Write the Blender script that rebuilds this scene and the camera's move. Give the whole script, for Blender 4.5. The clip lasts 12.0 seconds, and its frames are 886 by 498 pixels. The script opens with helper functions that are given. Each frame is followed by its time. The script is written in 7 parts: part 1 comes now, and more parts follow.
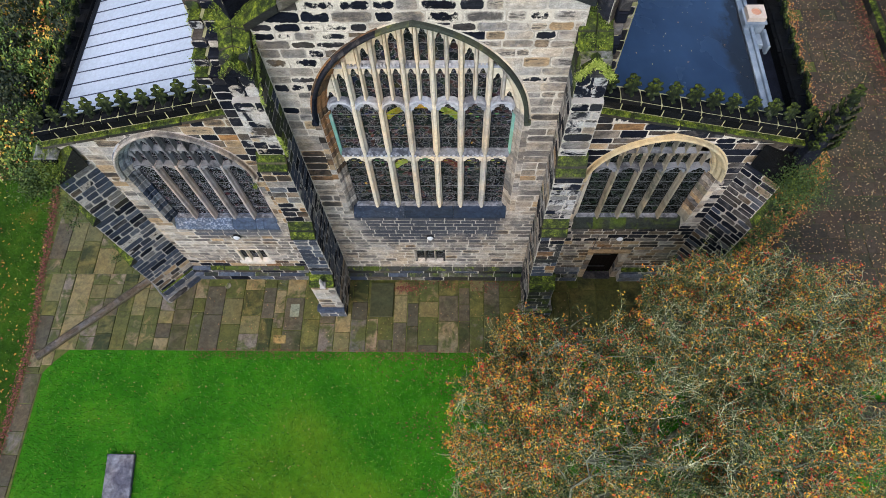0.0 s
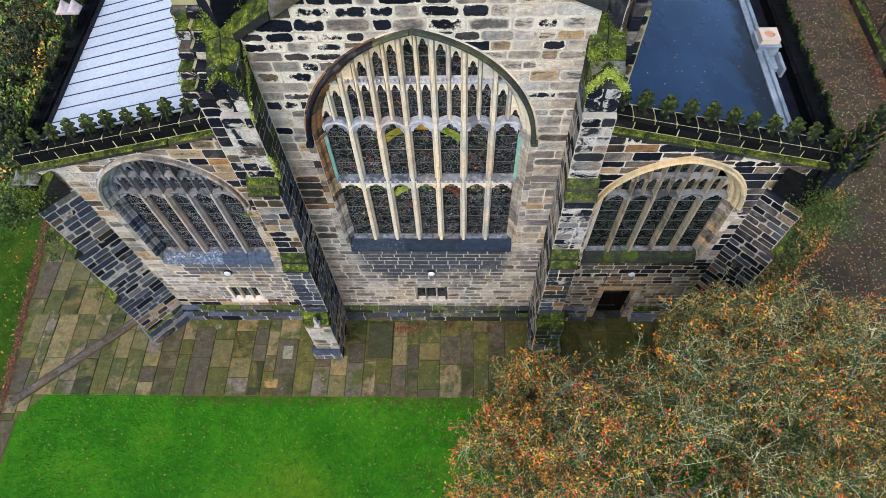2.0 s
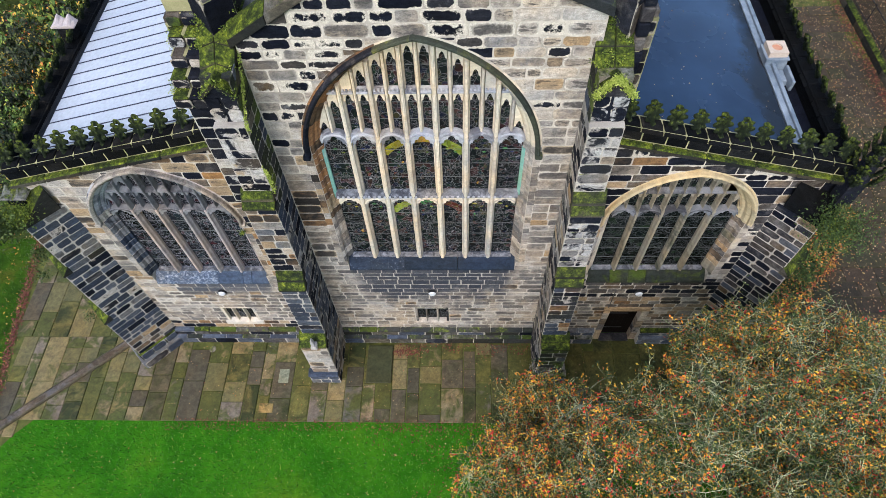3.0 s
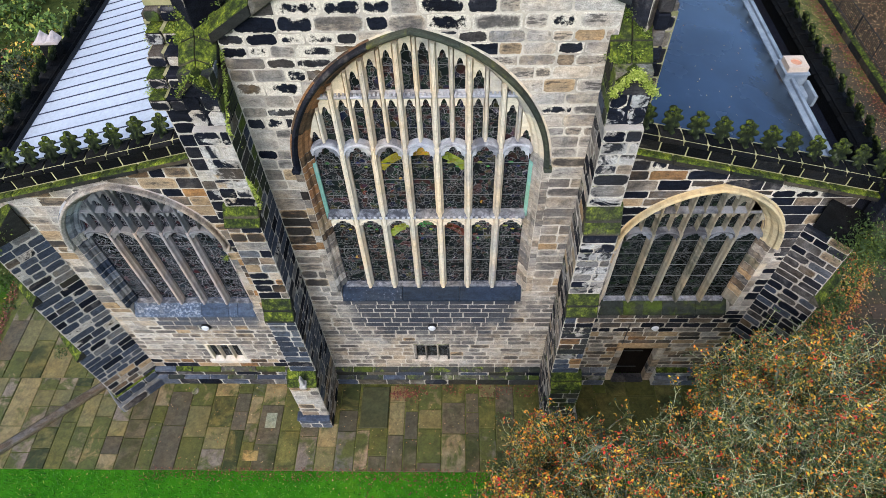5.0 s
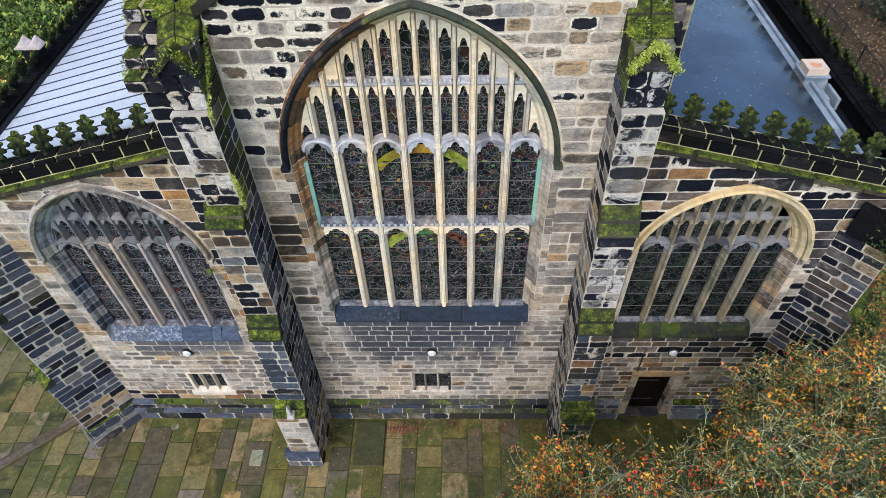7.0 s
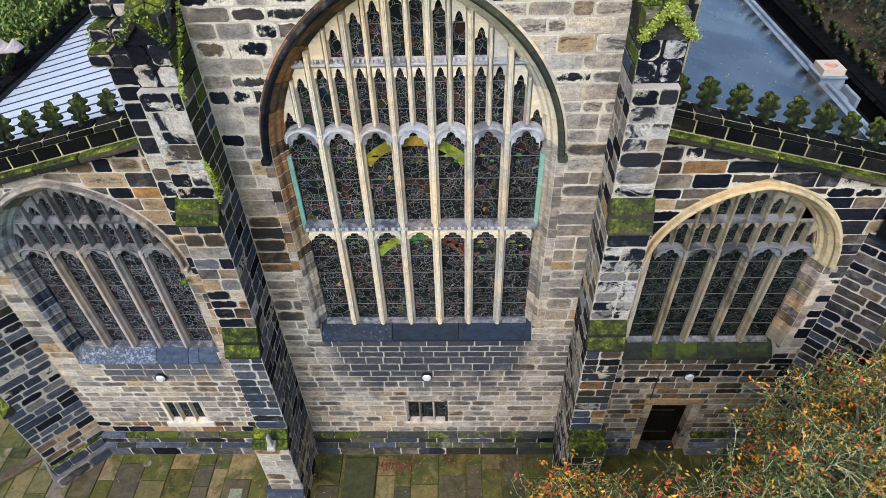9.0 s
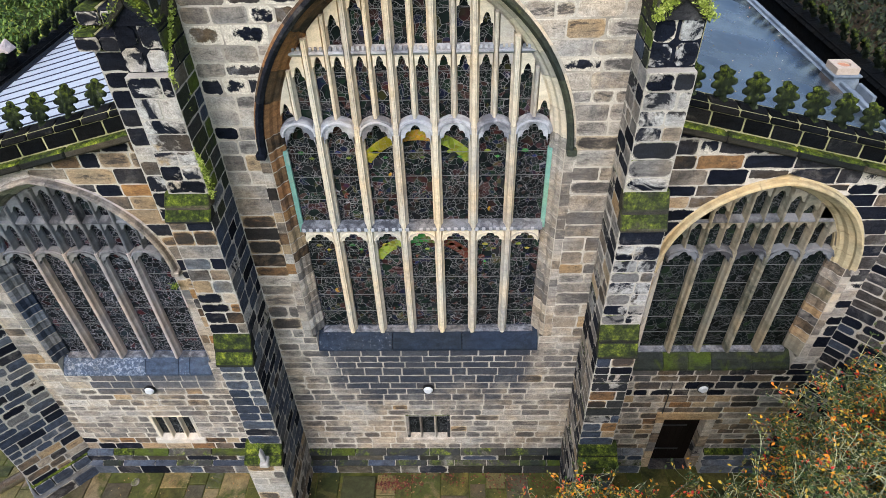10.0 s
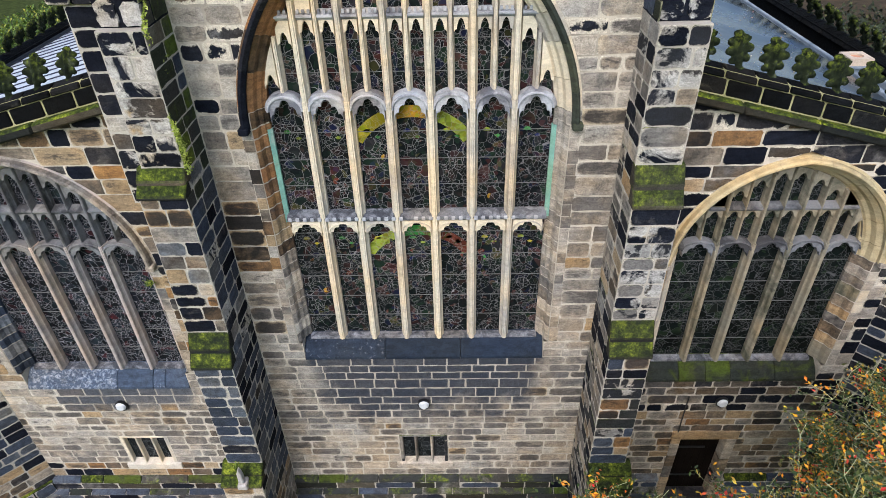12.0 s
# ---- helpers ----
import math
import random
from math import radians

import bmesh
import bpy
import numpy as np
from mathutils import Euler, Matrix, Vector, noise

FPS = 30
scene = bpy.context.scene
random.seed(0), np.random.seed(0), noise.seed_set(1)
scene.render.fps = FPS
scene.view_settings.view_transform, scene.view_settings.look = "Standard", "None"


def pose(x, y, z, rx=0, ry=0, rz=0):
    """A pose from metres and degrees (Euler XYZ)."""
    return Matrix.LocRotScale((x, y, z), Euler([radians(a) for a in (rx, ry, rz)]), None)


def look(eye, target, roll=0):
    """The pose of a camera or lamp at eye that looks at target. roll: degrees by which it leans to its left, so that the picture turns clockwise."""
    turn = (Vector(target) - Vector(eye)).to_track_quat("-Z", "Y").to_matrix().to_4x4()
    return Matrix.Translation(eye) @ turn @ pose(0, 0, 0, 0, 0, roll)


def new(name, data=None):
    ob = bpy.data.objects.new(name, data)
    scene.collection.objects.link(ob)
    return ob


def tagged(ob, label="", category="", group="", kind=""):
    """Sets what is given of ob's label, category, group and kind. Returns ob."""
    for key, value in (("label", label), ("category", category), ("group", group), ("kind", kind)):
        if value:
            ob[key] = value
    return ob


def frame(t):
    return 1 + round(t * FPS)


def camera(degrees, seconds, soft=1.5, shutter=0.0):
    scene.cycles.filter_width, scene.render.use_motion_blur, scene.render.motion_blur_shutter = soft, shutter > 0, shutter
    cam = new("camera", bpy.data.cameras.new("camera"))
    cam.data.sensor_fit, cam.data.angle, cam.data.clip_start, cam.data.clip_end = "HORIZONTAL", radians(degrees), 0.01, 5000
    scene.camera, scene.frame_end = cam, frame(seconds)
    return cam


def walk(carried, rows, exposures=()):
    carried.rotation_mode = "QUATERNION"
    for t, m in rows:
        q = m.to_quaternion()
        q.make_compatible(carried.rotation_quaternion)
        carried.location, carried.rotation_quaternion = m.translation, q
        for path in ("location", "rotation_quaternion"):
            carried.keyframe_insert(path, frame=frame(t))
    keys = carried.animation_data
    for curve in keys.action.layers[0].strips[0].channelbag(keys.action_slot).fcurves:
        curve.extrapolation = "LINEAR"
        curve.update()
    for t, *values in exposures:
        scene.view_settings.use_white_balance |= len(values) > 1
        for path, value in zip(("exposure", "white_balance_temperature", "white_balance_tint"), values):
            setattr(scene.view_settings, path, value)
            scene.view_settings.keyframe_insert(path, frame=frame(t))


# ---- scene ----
cam = camera(71.5, 12.0, soft=0.88)
# seconds, eye, a point ahead, roll
PATH = [
    (0, (0.361, 0.476, 20.635), (0.309, 1.318, 18.822), -3.0),
    (0.5, (0.398, 0.46, 20.342), (0.343, 1.341, 18.547), -3.0),
    (1, (0.38, 0.44, 20.063), (0.324, 1.359, 18.287), -3.0),
    (1.5, (0.364, 0.426, 19.778), (0.305, 1.384, 18.024), -3.0),
    (2, (0.337, 0.441, 19.491), (0.278, 1.437, 17.757), -2.9),
    (2.5, (0.32, 0.474, 19.213), (0.26, 1.506, 17.501), -2.9),
    (3, (0.306, 0.509, 18.94), (0.245, 1.579, 17.251), -2.8),
    (3.5, (0.277, 0.549, 18.658), (0.216, 1.656, 16.994), -2.8),
    (5.5, (0.247, 0.627, 17.26), (0.186, 1.874, 15.697), -2.4),
    (6, (0.225, 0.62, 16.914), (0.167, 1.901, 15.379), -2.3),
    (6.5, (0.199, 0.609, 16.57), (0.142, 1.922, 15.062), -2.2),
    (7, (0.17, 0.607, 16.256), (0.114, 1.95, 14.775), -2.1),
    (9, (0.221, 0.67, 14.925), (0.167, 2.134, 13.563), -1.9),
    (9.5, (0.179, 0.706, 14.581), (0.125, 2.199, 13.252), -1.8),
    (10, (0.147, 0.762, 14.272), (0.095, 2.281, 12.971), -1.8),
    (10.5, (0.119, 0.791, 13.947), (0.069, 2.336, 12.678), -1.7),
    (11, (0.132, 0.76, 13.604), (0.08, 2.332, 12.369), -1.7),
    (11.5, (0.158, 0.753, 13.286), (0.109, 2.35, 12.083), -1.6),
    (12, (0.146, 0.754, 12.967), (0.101, 2.377, 11.799), -1.6),
]
walk(cam, [(t, look(eye, target, roll)) for t, eye, target, roll in PATH], [(0.0, 0.84, 6230, 10), (3.0, 1.02, 6230, 10), (8.0, 0.99, 6280, 10), (12.0, 0.98, 6480, 10)])

# ---- light ----
world = bpy.data.worlds.new("sky")
scene.world = world
world.use_nodes = True
wn = world.node_tree
sky = wn.nodes.new("ShaderNodeTexSky")
sky.sky_type = "NISHITA"
sky.sun_disc = False
sky.sun_elevation, sky.sun_rotation = radians(52), radians(200)
sky.air_density, sky.dust_density, sky.ozone_density = 1.0, 3.0, 1.0
wn.links.new(sky.outputs[0], wn.nodes["Background"].inputs[0])
wn.nodes["Background"].inputs[1].default_value = 0.148
sun = new("sun", bpy.data.lights.new("sun", "SUN"))
sun.data.energy, sun.data.angle, sun.data.color = 1.15, radians(35), (1.0, 0.985, 0.97)
sun.matrix_world = look((-6.0, -14.0, 24.0), (0, 9, 3))


# ---- materials ----
class Nodes:
    """A small builder of node materials."""

    def __init__(self, name):
        self.m = bpy.data.materials.new(name)
        self.m.use_nodes = True
        self.t = self.m.node_tree
        self.b = self.t.nodes["Principled BSDF"]

    def put(self, kind, **inputs):
        n = self.t.nodes.new(kind)
        for k, v in inputs.items():
            if k in n.inputs:
                self.feed(n.inputs[k], v)
        return n

    def feed(self, socket, v):
        if isinstance(v, bpy.types.NodeSocket):
            self.t.links.new(v, socket)
        elif isinstance(v, tuple) and len(v) == 3 and socket.type == "RGBA":
            socket.default_value = (*v, 1)
        else:
            socket.default_value = v

    def where(self):
        return self.put("ShaderNodeNewGeometry").outputs["Position"]

    def noise(self, scale, detail=4.0, rough=0.55, vector=None, warp=0.0):
        n = self.put("ShaderNodeTexNoise", Scale=scale, Detail=detail, Roughness=rough, Distortion=warp)
        self.feed(n.inputs["Vector"], vector if vector is not None else self.where())
        return n.outputs["Fac"]

    def ramp(self, fac, stops, constant=False):
        n = self.put("ShaderNodeValToRGB", Fac=fac)
        n.color_ramp.interpolation = "CONSTANT" if constant else "LINEAR"
        e = n.color_ramp.elements
        while len(e) < len(stops):
            e.new(0.5)
        for el, (p, c) in zip(e, stops):
            el.position = p
            el.color = (*c, 1) if isinstance(c, tuple) else (c, c, c, 1)
        return n.outputs["Color"]

    def mix(self, fac, a, b, how="MIX"):
        n = self.t.nodes.new("ShaderNodeMix")
        n.data_type, n.blend_type = "RGBA", how
        self.feed(n.inputs[0], fac)
        self.feed(n.inputs[6], a)
        self.feed(n.inputs[7], b)
        return n.outputs[2]

    def math(self, how, a, b=0.5):
        n = self.t.nodes.new("ShaderNodeMath")
        n.operation = how
        self.feed(n.inputs[0], a)
        self.feed(n.inputs[1], b)
        return n.outputs[0]

    def end(self, color, rough=0.8, bump=None, strength=0.4, dist=0.01, spec=0.4, metal=0.0):
        self.feed(self.b.inputs["Base Color"], color)
        self.feed(self.b.inputs["Roughness"], rough)
        self.feed(self.b.inputs["Specular IOR Level"], spec)
        self.feed(self.b.inputs["Metallic"], metal)
        if bump is not None:
            n = self.put("ShaderNodeBump", Strength=strength, Distance=dist, Height=bump)
            self.t.links.new(n.outputs[0], self.b.inputs["Normal"])
        return self.m


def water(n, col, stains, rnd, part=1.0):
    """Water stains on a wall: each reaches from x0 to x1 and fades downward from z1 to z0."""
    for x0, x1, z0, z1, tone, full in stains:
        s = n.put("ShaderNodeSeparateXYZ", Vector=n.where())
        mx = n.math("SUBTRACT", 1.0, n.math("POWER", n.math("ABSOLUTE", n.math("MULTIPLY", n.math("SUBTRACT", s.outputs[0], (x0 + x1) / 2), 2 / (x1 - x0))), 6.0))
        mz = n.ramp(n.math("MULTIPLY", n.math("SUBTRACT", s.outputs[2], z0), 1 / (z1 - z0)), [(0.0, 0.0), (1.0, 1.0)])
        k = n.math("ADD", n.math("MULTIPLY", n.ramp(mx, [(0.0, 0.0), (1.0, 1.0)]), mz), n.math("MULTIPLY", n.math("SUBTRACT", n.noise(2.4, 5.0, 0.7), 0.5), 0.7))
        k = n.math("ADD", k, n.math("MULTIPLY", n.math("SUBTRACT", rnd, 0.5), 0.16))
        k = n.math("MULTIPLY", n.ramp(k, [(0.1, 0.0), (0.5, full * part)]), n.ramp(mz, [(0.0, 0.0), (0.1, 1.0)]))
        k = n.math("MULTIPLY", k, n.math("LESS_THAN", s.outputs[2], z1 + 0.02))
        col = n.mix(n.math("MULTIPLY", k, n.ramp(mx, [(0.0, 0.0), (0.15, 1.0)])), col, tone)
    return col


def stone_mat(name, stops, patch, lo, hi, rough=0.85, moss=0.0, pscale=2.2, bump=0.6, spec=0.3, rim=None, grainy=1.0, soot=None, stains=(), ragged=2.4, even=False):
    """Dressed stone: a tone for each piece, bedding streaks, sooty hearts, smeared mortar at the edges, water stains of given reach, and moss on what lies flat."""
    n = Nodes(name)
    rnd = n.put("ShaderNodeObjectInfo").outputs["Random"]
    rnd2 = n.math("FRACT", n.math("MULTIPLY", rnd, 17.0))
    base = n.ramp(rnd, stops)
    n1 = n.noise(pscale, 5.0, 0.65, warp=0.6)
    # the blotches differ from piece to piece
    shift = n.math("MULTIPLY_ADD", rnd, 0.35)
    shift.node.inputs[2].default_value = -0.17
    fac = n.ramp(n1 if even else n.math("ADD", n1, shift), [(lo, 0.0), (hi, 1.0)])
    if even:
        patch = n.ramp(n.noise(1.3, 4.0, 0.65), [(0.4, patch), (0.56, patch), (0.62, (0.5, 0.36, 0.2))])
    col = n.mix(fac, base, patch)
    # bedding: streaks that run level
    flat = n.t.nodes.new("ShaderNodeVectorMath")
    flat.operation = "MULTIPLY"
    n.feed(flat.inputs[0], n.where())
    flat.inputs[1].default_value = (1.0, 1.0, 3.6)
    bed = n.noise(3.4, 6.0, 0.72, flat.outputs[0], 0.4)
    col = n.mix(0.55 * grainy, col, n.ramp(bed, [(0.36, 0.38), (0.55, 1.0), (0.68, 1.25)]), "MULTIPLY")
    # a second tint, cooler or warmer from place to place
    col = n.mix(0.5, col, n.ramp(n.noise(0.9, 3.0, 0.6), [(0.38, (0.8, 0.94, 1.16)), (0.5, (0.98, 1.0, 1.08)), (0.62, (1.12, 0.97, 0.8))]), "MULTIPLY")
    if rim:
        uv = n.put("ShaderNodeSeparateXYZ", Vector=n.put("ShaderNodeTexCoord").outputs["UV"])
        au, av = n.math("ABSOLUTE", uv.outputs[0]), n.math("ABSOLUTE", uv.outputs[1])
        e0 = n.math("ADD", n.math("POWER", au, 5.5), n.math("POWER", av, 2.8))
        if soot:
            q = n.math("SUBTRACT", n.math("ADD", bed, n.math("MULTIPLY", n.math("SUBTRACT", rnd2, 0.5), 0.32)), n.math("MULTIPLY", e0, 0.14))
            q = n.math("ADD", q, n.math("MULTIPLY", n.math("SUBTRACT", n.noise(0.55, 3.0, 0.6), 0.5), 0.5))
            inside = n.math("GREATER_THAN", n.math("ADD", au, av), 0.0005)
            col = n.mix(n.math("MULTIPLY", n.ramp(q, [(soot[0], 0.0), (soot[1], soot[3])]), inside), col, soot[2])
        e = n.math("ADD", e0, n.math("MULTIPLY", n.math("SUBTRACT", n.noise(4.6, 7.0, 0.72), 0.5), ragged))
        e = n.math("ADD", e, n.math("MULTIPLY", n.math("SUBTRACT", rnd2, 0.5), 0.9))
        col = n.mix(n.ramp(n.math("MULTIPLY", e, 0.5), [(rim[0] / 2, 0.0), (rim[1] / 2, 1.0)]), col, rim[2])
    col = water(n, col, stains, rnd2)
    grain = n.noise(55.0, 3.0, 0.75)
    col = n.mix(0.7 * grainy, col, n.ramp(grain, [(0.3, 0.3), (0.62, 1.0)]), "MULTIPLY")
    mid = n.noise(9.0, 5.0, 0.7)
    col = n.mix(0.6 * grainy, col, n.ramp(mid, [(0.32, 0.4), (0.62, 1.0)]), "MULTIPLY")
    if moss:
        z = n.put("ShaderNodeSeparateXYZ", Vector=n.put("ShaderNodeNewGeometry").outputs["True Normal"]).outputs[2]
        mf = n.math("MULTIPLY", n.ramp(z, [(0.15, 0.0), (0.6, 1.0)]), n.ramp(n.noise(3.2, 5.0, 0.75), [(0.5 - 0.3 * moss, 0.0), (0.62 - 0.16 * moss, 1.0)]))
        tone = n.math("ADD", n.math("MULTIPLY", n.noise(4.6, 4.0, 0.7), 0.6), n.math("MULTIPLY", n.noise(21.0, 4.0, 0.75), 0.4))
        mc = n.ramp(tone, [(0.38, (0.007, 0.011, 0.005)), (0.47, (0.024, 0.036, 0.007)), (0.55, (0.075, 0.1, 0.011)), (0.66, (0.28, 0.31, 0.03))])
        col = n.mix(mf, col, mc)
    h = n.math("ADD", n.math("ADD", mid, bed), n.math("MULTIPLY", grain, 0.5))
    return n.end(col, rough, h, bump, 0.03, spec)


M = {}
PALE = (0.61, 0.56, 0.49)
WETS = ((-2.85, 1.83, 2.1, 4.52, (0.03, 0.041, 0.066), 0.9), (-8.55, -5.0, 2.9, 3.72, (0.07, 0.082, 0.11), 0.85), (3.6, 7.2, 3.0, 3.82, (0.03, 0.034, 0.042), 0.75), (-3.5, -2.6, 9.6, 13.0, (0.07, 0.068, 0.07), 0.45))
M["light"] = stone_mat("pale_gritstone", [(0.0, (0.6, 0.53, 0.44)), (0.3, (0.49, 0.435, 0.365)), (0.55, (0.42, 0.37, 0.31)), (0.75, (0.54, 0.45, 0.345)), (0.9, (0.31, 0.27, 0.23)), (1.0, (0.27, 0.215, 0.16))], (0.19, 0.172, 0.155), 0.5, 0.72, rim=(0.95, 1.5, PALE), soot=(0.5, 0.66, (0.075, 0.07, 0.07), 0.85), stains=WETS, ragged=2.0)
M["washed"] = stone_mat("lime_washed_gritstone", [(0.0, (0.68, 0.62, 0.54)), (0.4, (0.62, 0.54, 0.44)), (0.7, (0.53, 0.48, 0.42)), (1.0, (0.66, 0.52, 0.34))], (0.3, 0.275, 0.255), 0.54, 0.78, rim=(0.75, 1.3, (0.72, 0.67, 0.58)), soot=(0.58, 0.66, (0.06, 0.056, 0.056), 0.85))
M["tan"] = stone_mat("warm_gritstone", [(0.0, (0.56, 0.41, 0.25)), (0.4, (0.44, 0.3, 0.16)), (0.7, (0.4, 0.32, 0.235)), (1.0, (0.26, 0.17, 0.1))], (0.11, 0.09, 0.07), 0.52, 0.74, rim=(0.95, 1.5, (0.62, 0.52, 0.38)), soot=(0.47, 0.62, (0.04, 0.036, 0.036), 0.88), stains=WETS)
M["brown"] = stone_mat("rust_stained_gritstone", [(0.0, (0.42, 0.22, 0.08)), (0.5, (0.25, 0.14, 0.065)), (1.0, (0.17, 0.115, 0.07))], (0.025, 0.02, 0.017), 0.45, 0.68, rim=(1.0, 1.6, (0.48, 0.35, 0.21)), soot=(0.46, 0.62, (0.03, 0.026, 0.024), 0.9))
SOOTS = [(0.0, (0.01, 0.012, 0.019)), (0.5, (0.019, 0.022, 0.032)), (0.75, (0.036, 0.037, 0.044)), (0.9, (0.085, 0.072, 0.06)), (1.0, (0.17, 0.12, 0.07))]
M["sooty"] = stone_mat("sooty_gritstone", SOOTS, (0.2, 0.185, 0.17), 0.58, 0.84, rough=0.75, spec=0.03, rim=(1.05, 1.5, (0.5, 0.45, 0.37)), ragged=3.4)
M["splash"] = stone_mat("black_and_lime_splashed_gritstone", SOOTS, (0.56, 0.53, 0.48), 0.51, 0.57, rough=0.8, spec=0.03, pscale=3.0, rim=(1.0, 1.4, (0.56, 0.52, 0.44)), ragged=3.6)
M["limed"] = stone_mat("lime_run_over_black_stone", SOOTS, (0.6, 0.55, 0.48), 0.47, 0.53, rough=0.8, spec=0.03, pscale=1.7, rim=(1.05, 1.4, (0.56, 0.52, 0.44)), ragged=3.4, even=True)
M["black"] = stone_mat("black_parapet_stone", [(0.0, (0.006, 0.007, 0.008)), (0.8, (0.011, 0.012, 0.013)), (1.0, (0.022, 0.022, 0.022))], (0.09, 0.085, 0.07), 0.74, 0.9, rough=0.75, spec=0.03)
M["greenish"] = stone_mat("algae_green_stone", [(0.0, (0.02, 0.028, 0.018)), (0.5, (0.04, 0.05, 0.026)), (1.0, (0.085, 0.09, 0.055))], (0.1, 0.14, 0.016), 0.48, 0.62, rough=0.8, spec=0.2, rim=(1.1, 1.8, (0.3, 0.3, 0.2)))
M["blotch"] = stone_mat("soot_blotched_gritstone", SOOTS, (0.26, 0.25, 0.24), 0.66, 0.86, rough=0.8, spec=0.03, rim=(0.42, 0.62, (0.74, 0.68, 0.58)), ragged=3.2)
M["wet"] = stone_mat("wet_blue_black_stone", [(0.0, (0.046, 0.058, 0.086)), (0.5, (0.076, 0.094, 0.13)), (0.8, (0.12, 0.133, 0.155)), (1.0, (0.2, 0.19, 0.175))], (0.2, 0.22, 0.25), 0.56, 0.88, rough=0.65, spec=0.08, rim=(0.95, 1.35, (0.5, 0.475, 0.43)), ragged=2.6)
M["sill_dark"] = stone_mat("blue_black_sill", [(0.0, (0.02, 0.032, 0.055)), (1.0, (0.034, 0.048, 0.075))], (0.3, 0.33, 0.39), 0.68, 0.84, rough=0.75, spec=0.15, pscale=15.0)
M["sill_blue"] = stone_mat("blue_grey_sill", [(0.0, (0.06, 0.085, 0.13)), (1.0, (0.085, 0.115, 0.17))], (0.4, 0.44, 0.5), 0.64, 0.82, rough=0.7, spec=0.2, pscale=15.0)
M["sill_green"] = stone_mat("green_stained_sill", [(0.0, (0.028, 0.034, 0.032)), (1.0, (0.05, 0.055, 0.035))], (0.075, 0.105, 0.015), 0.44, 0.62, rough=0.75, spec=0.15, pscale=3.0)
M["mossy"] = stone_mat("mossy_stone", [(0.0, (0.02, 0.022, 0.02)), (0.6, (0.04, 0.038, 0.03)), (1.0, (0.1, 0.085, 0.06))], (0.2, 0.18, 0.14), 0.66, 0.86, rough=0.85, moss=1.0, spec=0.15)
M["damp"] = stone_mat("damp_dark_stone", [(0.0, (0.026, 0.03, 0.032)), (0.6, (0.05, 0.05, 0.046)), (1.0, (0.13, 0.11, 0.075))], (0.3, 0.28, 0.23), 0.6, 0.8, rough=0.7, moss=0.04, spec=0.25)
M["lichen"] = stone_mat("lichen_streaked_stone", [(0.0, (0.2, 0.18, 0.16)), (0.4, (0.4, 0.37, 0.33)), (0.7, (0.52, 0.48, 0.42)), (1.0, (0.6, 0.55, 0.47))], (0.018, 0.02, 0.026), 0.46, 0.52, moss=0.3, pscale=3.2, rim=(1.0, 1.5, PALE))
M["dressed"] = stone_mat("pale_dressed_limestone", [(0.0, (0.75, 0.65, 0.48)), (0.6, (0.69, 0.59, 0.44)), (1.0, (0.62, 0.54, 0.41))], (0.42, 0.38, 0.33), 0.52, 0.8, bump=0.25, grainy=0.5)
M["leaded"] = stone_mat("weathered_grey_tracery", [(0.0, (0.42, 0.42, 0.44)), (1.0, (0.55, 0.55, 0.55))], (0.16, 0.16, 0.18), 0.48, 0.7, bump=0.3, grainy=0.5)
M["transom"] = stone_mat("blue_grey_transom", [(0.0, (0.22, 0.23, 0.25)), (1.0, (0.34, 0.34, 0.36))], (0.08, 0.085, 0.1), 0.46, 0.64, bump=0.3, pscale=5.0)
M["greytrac"] = stone_mat("dull_grey_tracery", [(0.0, (0.2, 0.2, 0.205)), (1.0, (0.27, 0.265, 0.26))], (0.06, 0.06, 0.066), 0.44, 0.66, bump=0.3, grainy=0.5)
M["pinkish"] = stone_mat("pink_grey_mullion", [(0.0, (0.5, 0.42, 0.38)), (1.0, (0.58, 0.49, 0.43))], (0.28, 0.25, 0.24), 0.5, 0.8, bump=0.25, grainy=0.5)
M["olive"] = stone_mat("olive_stained_mullion", [(0.0, (0.29, 0.255, 0.185)), (1.0, (0.37, 0.32, 0.23))], (0.1, 0.1, 0.07), 0.5, 0.72, bump=0.25, grainy=0.5)
M["ochre"] = stone_mat("ochre_dressed_stone", [(0.0, (0.62, 0.5, 0.29)), (1.0, (0.56, 0.44, 0.25))], (0.24, 0.21, 0.12), 0.62, 0.85, bump=0.3, grainy=0.5)
M["greenhood"] = stone_mat("green_stained_hood", [(0.0, (0.03, 0.038, 0.03)), (0.5, (0.055, 0.065, 0.045)), (1.0, (0.09, 0.09, 0.045))], (0.26, 0.26, 0.04), 0.6, 0.8, bump=0.3)
M["verdigris"] = stone_mat("verdigris_stained_jamb", [(0.0, (0.2, 0.4, 0.32)), (1.0, (0.3, 0.42, 0.34))], (0.5, 0.45, 0.36), 0.44, 0.6, bump=0.25, grainy=0.5)
M["rust"] = stone_mat("rust_brown_reveal", [(0.0, (0.42, 0.2, 0.08)), (0.5, (0.3, 0.15, 0.065)), (1.0, (0.24, 0.14, 0.08))], (0.05, 0.04, 0.035), 0.5, 0.72, bump=0.3)
M["new"] = stone_mat("new_cut_sandstone", [(0.0, (0.6, 0.53, 0.43)), (1.0, (0.6, 0.53, 0.43))], (0.5, 0.43, 0.35), 0.6, 0.9, bump=0.2, grainy=0.5)


